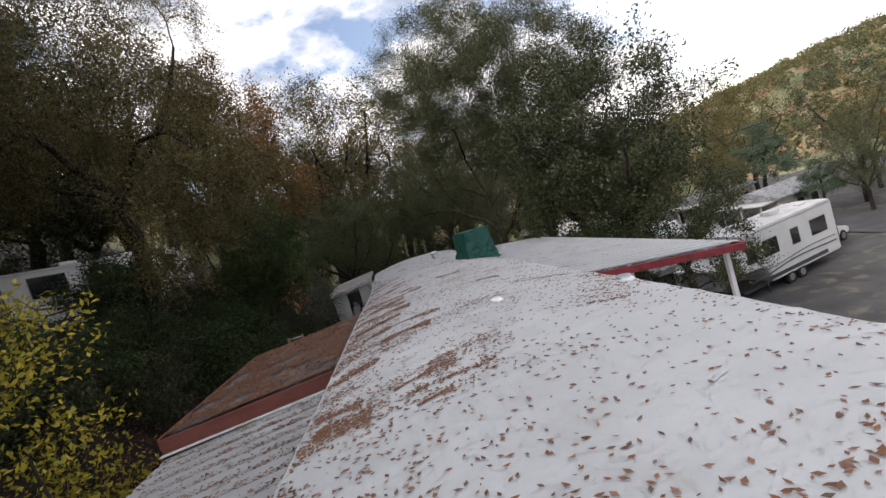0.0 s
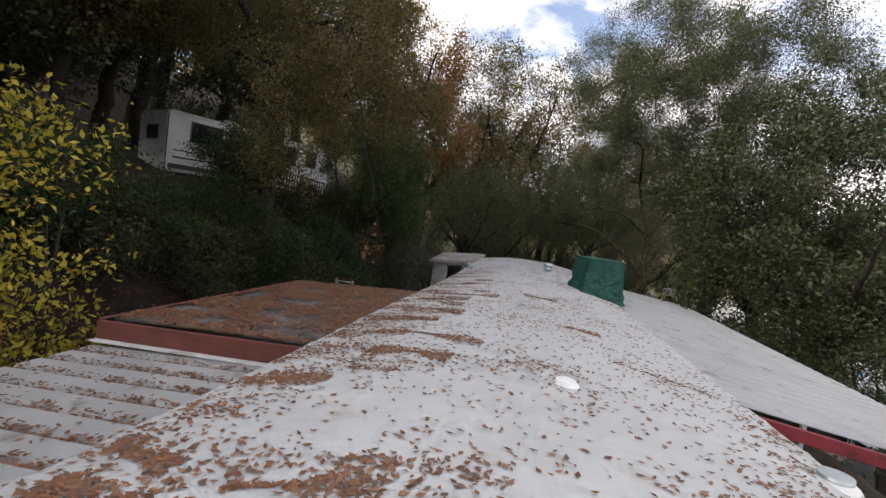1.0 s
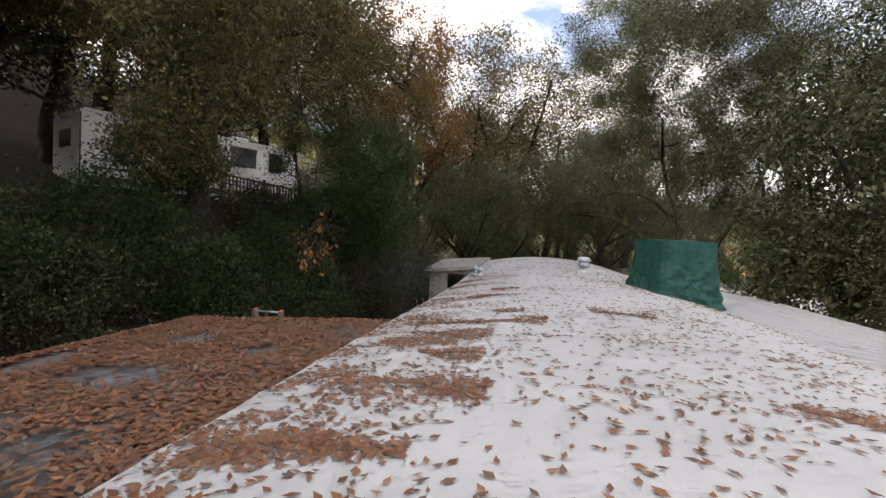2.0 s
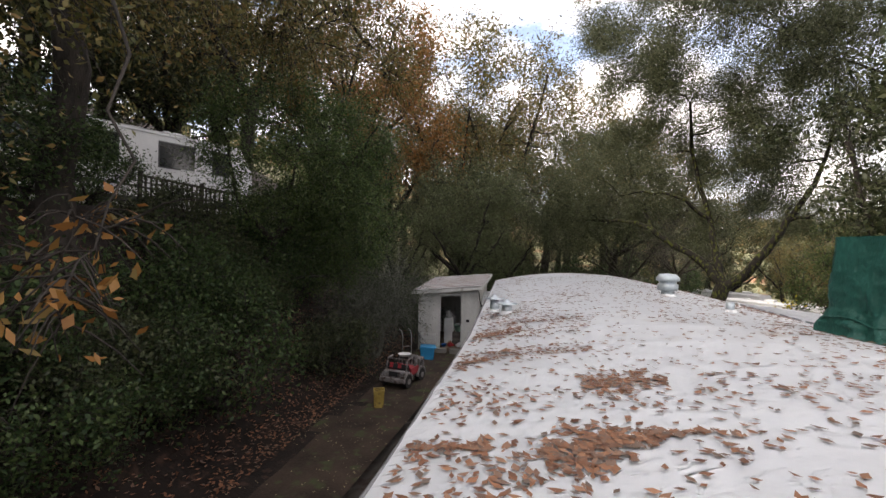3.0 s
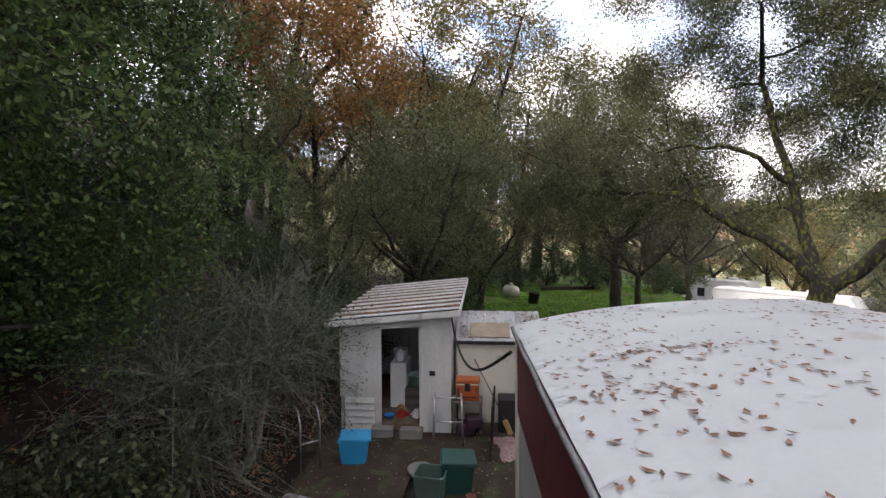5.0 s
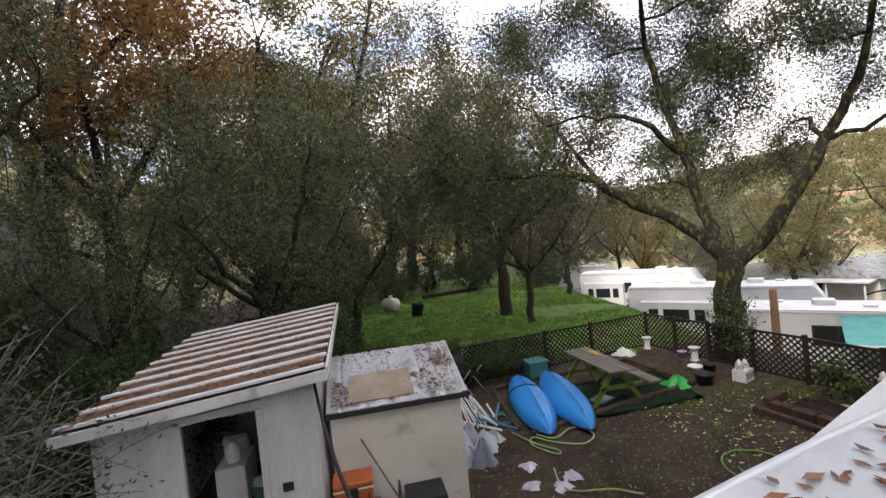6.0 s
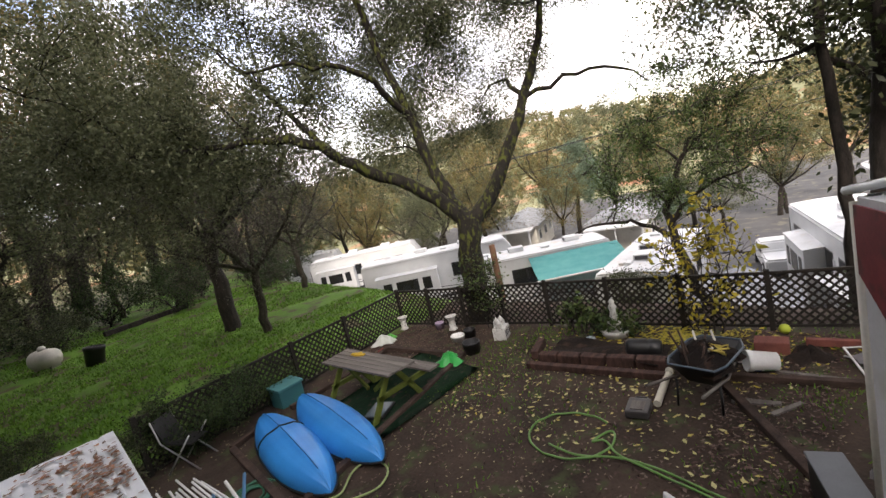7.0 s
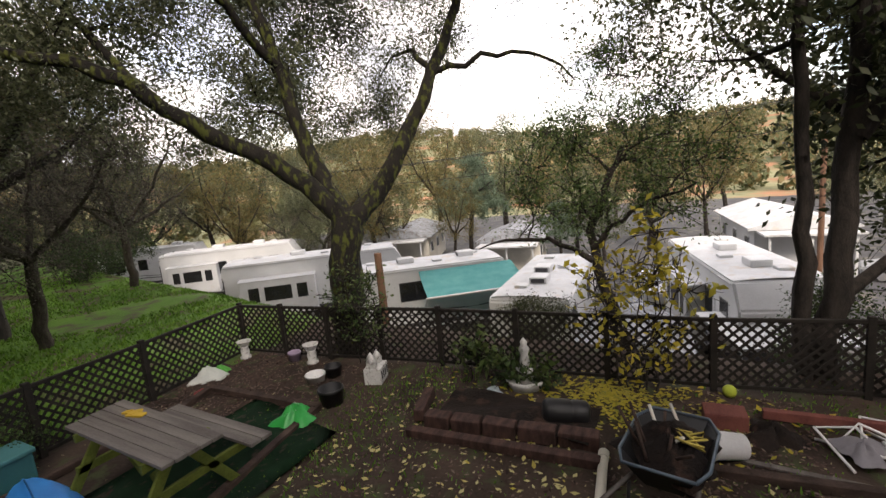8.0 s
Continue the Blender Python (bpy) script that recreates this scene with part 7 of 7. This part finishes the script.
    part("foot", box(B(), (0, 0.4, 0.05), (0.5, 0.12, 0.14)), M_CONC, o)
    bucket(0.45, 20.0, gz(0.45, 20.0), (0, 10, 0), 0.3, 0.62, M_BLACKP, "black plastic drum standing on the lawn", "black_drum")
    beam("fallen_log", "dark fallen log lying across the lawn", (1.5, 24.8), (5.0, 25.6), 0.24, 0.2, M_DARKBARK, gz(3, 25))


yard_ornaments()


def armchair():
    """White moulded garden chair near the home's end."""
    o = thing("garden_chair", "white moulded plastic garden chair on the dirt", "chair", (1.34, 2.62, 0.0), 150)
    part("seat", box(B(), (0, 0, 0.42), (0.44, 0.44, 0.03), (4, 0, 0), 0.012), M_WHITEP, o)
    for k in range(7):
        x = -0.18 + 0.06 * k
        part("back_slat", box(B(), (x, 0.24, 0.62), (0.035, 0.015, 0.36), (-14, 0, 0), 0.004), M_WHITEP, o)
    part("back_rim", tube(B(), [(-0.24, 0.2, 0.42), (-0.25, 0.25, 0.65), (-0.17, 0.3, 0.82), (0, 0.32, 0.86), (0.17, 0.3, 0.82), (0.25, 0.25, 0.65), (0.24, 0.2, 0.42)], 0.022), M_WHITEP, o)
    for s in (-1, 1):
        part("arm", tube(B(), [(s * 0.25, 0.25, 0.64), (s * 0.27, 0.0, 0.64), (s * 0.27, -0.2, 0.62), (s * 0.25, -0.22, 0.42)], 0.02), M_WHITEP, o)
        for y in (-0.2, 0.2):
            part("leg", tube(B(), [(s * 0.22, y, 0.42), (s * 0.25, y * 1.2, 0.0)], 0.022), M_WHITEP, o)
    o = thing("camp_chair", "dark folding camp chair collapsed by the lattice fence", "chair", (0.1, 9.0, 0.0), 40)
    part("seat_cloth", box(B(), (0, 0, 0.42), (0.42, 0.4, 0.02), (10, 5, 0), 0.005), M_BLACKP, o)
    part("back_cloth", box(B(), (0, 0.24, 0.64), (0.42, 0.02, 0.4), (-20, 0, 0), 0.005), M_BLACKP, o)
    for s in (-1, 1):
        part("leg", tube(B(), [(s * 0.22, -0.24, 0.0), (s * 0.22, 0.24, 0.5), (s * 0.22, 0.3, 0.85)], 0.013), M_METAL, o)
        part("leg", tube(B(), [(s * 0.22, 0.26, 0.0), (s * 0.22, -0.22, 0.55)], 0.013), M_METAL, o)


armchair()


def hose(name, label, pts, r, material):
    p = np.array(pts, float)
    t = np.linspace(0, 1, len(p))
    tt = np.linspace(0, 1, len(p) * 5)
    f = np.stack([np.interp(tt, t, p[:, k]) for k in range(2)], 1)
    for _ in range(6):
        f[1:-1] = (f[:-2] + 2 * f[1:-1] + f[2:]) / 4
    solo(name, tube(B(), [(x, y, r + 0.012 + 0.012 * abs(math.sin(i * 0.37))) for i, (x, y) in enumerate(f)], r, 7), material, label, "hose", group="garden hoses")


loop = [(2.86 + 0.46 * math.cos(a), 4.15 + 0.52 * math.sin(a)) for a in np.linspace(-0.6, 5.4, 18)]
hose("garden_hose", "pale green garden hose looped on the dirt", loop + [(2.75, 3.9), (2.95, 3.75), (2.7, 3.55), (2.6, 3.1), (2.5, 2.7), (2.35, 2.2), (1.9, 1.85)], 0.013, M_HOSE)
hose("garden_hose", "green garden hose trailing over the dirt", [(2.6, 4.3), (2.5, 3.95), (2.65, 3.6), (2.7, 3.2), (2.58, 2.8), (2.5, 2.4), (2.2, 2.0)], 0.013, M_HOSE)
hose("garden_hose", "pale green garden hose looped before the kayaks", [(0.55, 6.3), (0.75, 5.95), (1.1, 6.3), (1.45, 6.25), (1.4, 5.8), (1.05, 5.65), (0.7, 5.9), (0.45, 6.3), (0.3, 6.0), (0.55, 5.5), (0.7, 5.6), (0.45, 5.9), (0.2, 6.5)], 0.013, M_HOSEP)
hose("garden_hose", "pale green garden hose winding on the dirt", [(0.35, 5.2), (0.2, 4.7), (0.45, 4.5), (0.7, 4.5), (0.95, 4.35), (1.1, 4.2)], 0.013, M_HOSEP)
hose("garden_hose", "dark green coiled garden hose heap beside the kayak", [(0.22 + (0.3 - 0.004 * k) * math.cos(k * 0.8), 7.15 + (0.34 - 0.004 * k) * math.sin(k * 0.8 + 0.3 * math.sin(k))) for k in range(44)], 0.014, plain("dark_green_hose", (0.02, 0.12, 0.07), 0.45))
rs = random.Random(8)
for k in range(9):
    x, y = -0.45 + rs.uniform(-0.35, 0.35), 6.3 + rs.uniform(-0.7, 0.7)
    c = ((0.5, 0.5, 0.53), (0.2, 0.22, 0.27), (0.42, 0.45, 0.5), (0.3, 0.3, 0.36))[k % 4]
    solo("rubbish_bag", lump(x, y, 0.0, rs.uniform(0.14, 0.26), rs.uniform(0.14, 0.3), 60 + k), plain(f"sheeting_{'abcd'[k % 4]}", c, 0.5), "crumpled grey plastic sheeting heaped by the cream shed", "plastic sheet", group="plastic sheeting")
for k in range(6):
    a = rs.uniform(-0.5, 0.5)
    o = thing("tent_pole", "blue and white pole lying on the rubbish heap", "pole", (-0.35 + 0.08 * k, 6.5 + rs.uniform(-0.3, 0.5), 0.26 + 0.02 * k), 90 + math.degrees(a), group="loose poles")
    part("pole", cyl(B(), (-0.55, 0, 0.05), (0.55, 0, -0.1), 0.02, None, 8), plain("blue_pole", (0.05, 0.16, 0.3), 0.5) if k % 2 else M_WHITEP, o)
bundle = thing("picket_bundle", "bundle of thin white plastic stakes leaning by the cream shed", "stakes", (-0.32, 7.35, 0.0), 15)
for k in range(11):
    q = -0.3 + 0.06 * k
    part("stake", tube(B(), [(q, -0.3 + rs.uniform(-0.08, 0.08), 0.02), (q * 0.8 + rs.uniform(-0.05, 0.05), 0.3 + rs.uniform(-0.1, 0.1), 0.42 + rs.uniform(-0.1, 0.08))], 0.013, 6), M_WHITEP, bundle)
for k in range(4):
    solo("paper_scrap", lump((-0.1, 0.25, 0.5, 0.05)[k], (4.9, 4.75, 4.95, 5.4)[k], 0.0, 0.13, 0.06, 80 + k), plain(f"scrap_{'abcd'[k]}", (0.5, 0.5, 0.55), 0.7), "crumpled pale cloth scrap on the dirt", "cloth", group="cloth scraps")


# ---------------------------------------------------------------- fallen leaves and litter
def drop_leaves(name, label, xyz, size, material, flat=0.93, seed=1):
    g = np.random.default_rng(seed)
    c = np.asarray(xyz, float).copy()
    c[:, 2] += 0.008
    q = leaf_quads(g, c, size, flat, 0.14)
    tagged(new(name, quads(name, q, material)), label, "leaves", kind="stuff")


def vnoise(x, y, s, seed):
    return np.array([noise.noise(Vector((a * s, b * s, seed))) for a, b in zip(x, y)])


def roof_leaves():
    g = np.random.default_rng(5)
    n = 170000
    w = g.uniform(NEAR, 1.4, n)
    u = g.uniform(0.01, 0.99, n)
    bigy = np.clip(1 - np.abs(w + 13.5) / 9, 0, 1)
    left = np.clip(1 - u / 0.55, 0, 1)
    rows = np.clip(np.cos((w + 0.12 * np.sin(5 * u)) * TAU / 0.61), 0, 1) ** 4
    pn = vnoise(u * 4.3, w, 0.9, 3.0)
    pm = vnoise(u * 4.3, w * 2.0, 1.6, 8.0)
    clump = np.clip((pn + 0.5 * pm - 0.12) * 4, 0, 1)
    dens = 0.05 + 0.045 * (pn > 0) + clump * (0.06 + 1.3 * left * bigy * (0.12 + 0.88 * rows) + 0.4 * rows) + 2.4 * left ** 5 * np.clip(pm + 0.25, 0, 1) * bigy
    dens *= np.where(w > -3.5, 0.5, 1.0) * np.where((w < -16.5) & (u > 0.5), 0.55, 1.0)
    keep = g.random(n) < dens
    u, w = u[keep], w[keep]
    # drifts caught on the ribs: place along the roof, and from where to where across it
    drifts = ((-11.1, -1.2, -0.1), (-10.6, -0.6, -0.3), (-11.6, -1.1, -0.5), (-11.85, -1.3, -0.7), (-10.4, 0.3, 0.9), (-9.4, -0.9, -0.4), (-16.8, -1.45, -1.0), (-16.9, -0.7, -0.1), (-14.2, -1.2, 0.0), (-14.9, -0.9, -0.2), (-12.8, -1.2, -0.4),
              (-12.6, 0.9, 1.3), (-17.2, -1.4, -0.9), (-17.5, -0.5, -0.2), (-12.2, -0.9, -0.5), (-9.3, -1.5, -1.2), (-8.8, -0.8, -0.4), (-9.4, -1.0, -0.7), (-8.0, -1.5, -1.3), (-7.2, -1.5, -1.1), (-13.5, -1.4, -0.6), (-15.6, -1.4, -0.9))
    du, dw = [], []
    for dy, xa, xb in drifts:
        k = int(620 * (xb - xa) + 60)
        xs = g.uniform(xa, xb, k)
        thick = np.clip(0.5 + 1.6 * vnoise(xs, np.full(k, dy), 2.6, 17.0), 0.08, 1.0)
        ys = dy + 0.07 * np.sin(4 * xs + dy) + g.normal(0, 0.1, k) * thick
        held = g.random(k) < 0.25 + 0.75 * thick
        du.append((xs[held] + 1.57) / 4.1)
        dw.append(ys[held])
    u, w = np.clip(np.concatenate([u, *du]), 0.005, 0.99), np.concatenate([w, *dw])
    pts = []
    for a, b in zip(u, w):
        if b > home_end(a) - 0.03:
            continue
        x = home_l(b) + a * (home_r(b) - home_l(b))
        pts.append((x, b, roof_z(a, b)))
    drop_leaves("fallen_leaves", "dry brown oak leaves scattered over the white roof", pts, 0.047, L_FALLEN, 0.985, 2)
    # side room: a carpet of leaves
    n = 38000
    x, y = g.uniform(-4.22, -1.58, n), g.uniform(-14.43, -10.27, n)
    k = g.random(n) < np.clip(0.62 + 1.3 * vnoise(x, y, 1.9, 5.0) + 0.2 * (y + 12.5) / 2, 0.05, 1)
    x, y = x[k], y[k]
    uu = (x + 4.25) / 2.7
    drop_leaves("fallen_leaves", "thick carpet of brown leaves on the side roof", np.c_[x, y, 2.51 + 0.2 * uu + g.uniform(0, 0.025, len(x))], 0.055, L_FALLEN, 0.88, 3)
    # carport: leaves in the troughs
    n = 52000
    x, y = g.uniform(-4.15, -1.62, n), g.uniform(-23.5, -14.6, n)
    ph = ((y + 24) / 0.3) % 1
    k = g.random(n) < np.where(ph > 0.74, 1.0, 0.012) * np.clip(0.75 + vnoise(x, y, 1.0, 2.0), 0.15, 1)
    x, y = x[k], y[k]
    drop_leaves("fallen_leaves", "brown leaves lying in the ribs of the carport roof", np.c_[x, y, 2.20 + (x + 4.2) * 0.09 + 0.012 + 0.05 * np.clip(np.abs(ph[k] - 0.833) / 0.167, 0, 1)], 0.05, L_FALLEN, 0.9, 4)
    n = 15000
    x, y = g.uniform(-4.95, -2.58, n), g.uniform(3.84, 7.45, n)
    ph = ((y - 3.86) / 0.395) % 1
    k = g.random(n) < np.where((ph > 0.09) & (ph < 0.91), 0.95, 0.0) * np.clip(0.75 + 1.1 * vnoise(x, y, 1.2, 12.0), 0.05, 1)
    x, y = x[k], y[k]
    drop_leaves("fallen_leaves", "brown leaves lying between the ribs of the shed roof", np.c_[x, y, 2.09 + (x + 4.95) * 0.098 + (y - 3.82) * 0.055], 0.06, L_FALLEN, 0.9, 5)
    n = 2600
    x, y = g.uniform(-2.6, -1.0, n), g.uniform(4.52, 5.62, n)
    k = g.random(n) < np.clip(0.35 + 1.2 * vnoise(x, y, 2.0, 22.0), 0.1, 1)
    x, y = x[k], y[k]
    drop_leaves("fallen_leaves", "dry leaves scattered on the cream shed roof", np.c_[x, y, 1.622 + (y - 4.5) * 0.33], 0.055, L_FALLEN, 0.9, 6)


def yard_litter():
    g = np.random.default_rng(15)
    n = 15000
    x, y = g.uniform(-5.3, 6.6, n), g.uniform(-9, 9.5, n)
    inside = (x > -1.8) & (y < 1.6)
    d = np.clip(0.5 + 1.1 * vnoise(x, y, 0.8, 31.0), 0.1, 1)
    k = ~inside & (g.random(n) < d)
    x, y = x[k], y[k]
    drop_leaves("fallen_leaves", "small pale leaves and chips littering the dirt yard", np.c_[x, y, ground_z(x, y) + 0.01], 0.036, L_FALLENY, 0.9, 7)
    n = 13000
    x, y = np.concatenate([g.uniform(3.3, 5.6, 4500), g.uniform(1.2, 6.4, 3500), g.uniform(-0.6, 6.2, 5000)]), np.concatenate([g.uniform(7.0, 9.9, 4500), g.uniform(1.7, 2.9, 3500), g.uniform(2.4, 7.0, 5000)])
    drop_leaves("bark_chips", "brown bark chips and leaf mulch on the yard", np.c_[x, y, ground_z(x, y) + 0.012], 0.05, leafy("bark_chip", [(0.022, 0.012, 0.009), (0.05, 0.028, 0.022), (0.09, 0.052, 0.042), (0.16, 0.12, 0.10)], 0.9, 0.0), 0.75, 8)
    n = 1300
    a, r = g.uniform(0, TAU, n), np.abs(g.normal(0, 0.85, n))
    x, y = 5.9 + r * np.cos(a) * 0.75, 3.7 + r * np.sin(a) * 1.1
    k = (x < 6.5)
    drop_leaves("fallen_leaves", "bright yellow leaves fallen under the thin shrub", np.c_[x[k], y[k], ground_z(x[k], y[k]) + 0.02], 0.085, L_YELLOW, 0.9, 9)
    n = 480
    x, y = g.uniform(2.6, 5.6, n), g.uniform(2.2, 6.6, n)
    drop_leaves("fallen_leaves", "scattered yellow leaves on the bare dirt", np.c_[x, y, ground_z(x, y) + 0.015], 0.075, leafy("pale_yellow_leaf", [(0.4, 0.36, 0.12), (0.5, 0.45, 0.22), (0.42, 0.33, 0.06)], 0.7, 0.1), 0.9, 10)
    n = 9000
    x, y = -5.2 - np.abs(g.normal(0, 1.6, n)), g.uniform(-16, 7, n)
    drop_leaves("fallen_leaves", "brown leaf litter covering the shaded bank", np.c_[x, y, ground_z(x, y) + 0.03], 0.08, L_FALLEN, 0.7, 11)
    # grass: upright blades on the lawn and in tufts
    n = 42000
    x = g.uniform(-2.6, 9.5, n)
    y = 9.9 + 17 * g.random(n) ** 1.4
    k = (vnoise(x, y, 0.45, 41.0) + 0.18 > 0) & (x > -3.0) & (x < 7.0 + (y - 10) * 0.4)
    x, y = x[k], y[k]
    tx, ty = [], []
    for cx, cy, rr, m in ((4.0, 6.6, 0.5, 500), (3.6, 6.0, 0.6, 400), (4.9, 6.4, 0.45, 400), (4.6, 1.9, 0.3, 300), (1.0, 4.6, 0.4, 160), (2.8, 2.2, 0.3, 200), (6.2, 1.6, 0.5, 400), (5.6, 5.9, 0.4, 350), (3.2, 4.6, 0.7, 250)):
        tx.append(g.normal(cx, rr, m))
        ty.append(g.normal(cy, rr, m))
    x, y = np.concatenate([x, *tx]), np.concatenate([y, *ty])
    m = len(x)
    h = g.uniform(0.02, 0.055, m) * (1 + 0.4 * (y > 9.9))
    wd = g.uniform(0.006, 0.012, m) * (1 + 1.5 * (y > 12))
    a = g.uniform(0, TAU, m)
    z = ground_z(x, y)
    dx, dy = np.cos(a) * wd, np.sin(a) * wd
    lx, ly = g.normal(0, 0.4, m) * h, g.normal(0, 0.4, m) * h
    q = np.stack([np.stack([x - dx, y - dy, z], 1), np.stack([x + dx, y + dy, z], 1), np.stack([x + lx + dx * 0.3, y + ly + dy * 0.3, z + h], 1), np.stack([x + lx - dx * 0.3, y + ly - dy * 0.3, z + h], 1)], 1)
    tagged(new("grass", quads("grass", q, L_GRASS)), "short green grass on the lawn and in yard tufts", "grass", kind="stuff")


roof_leaves()
yard_litter()
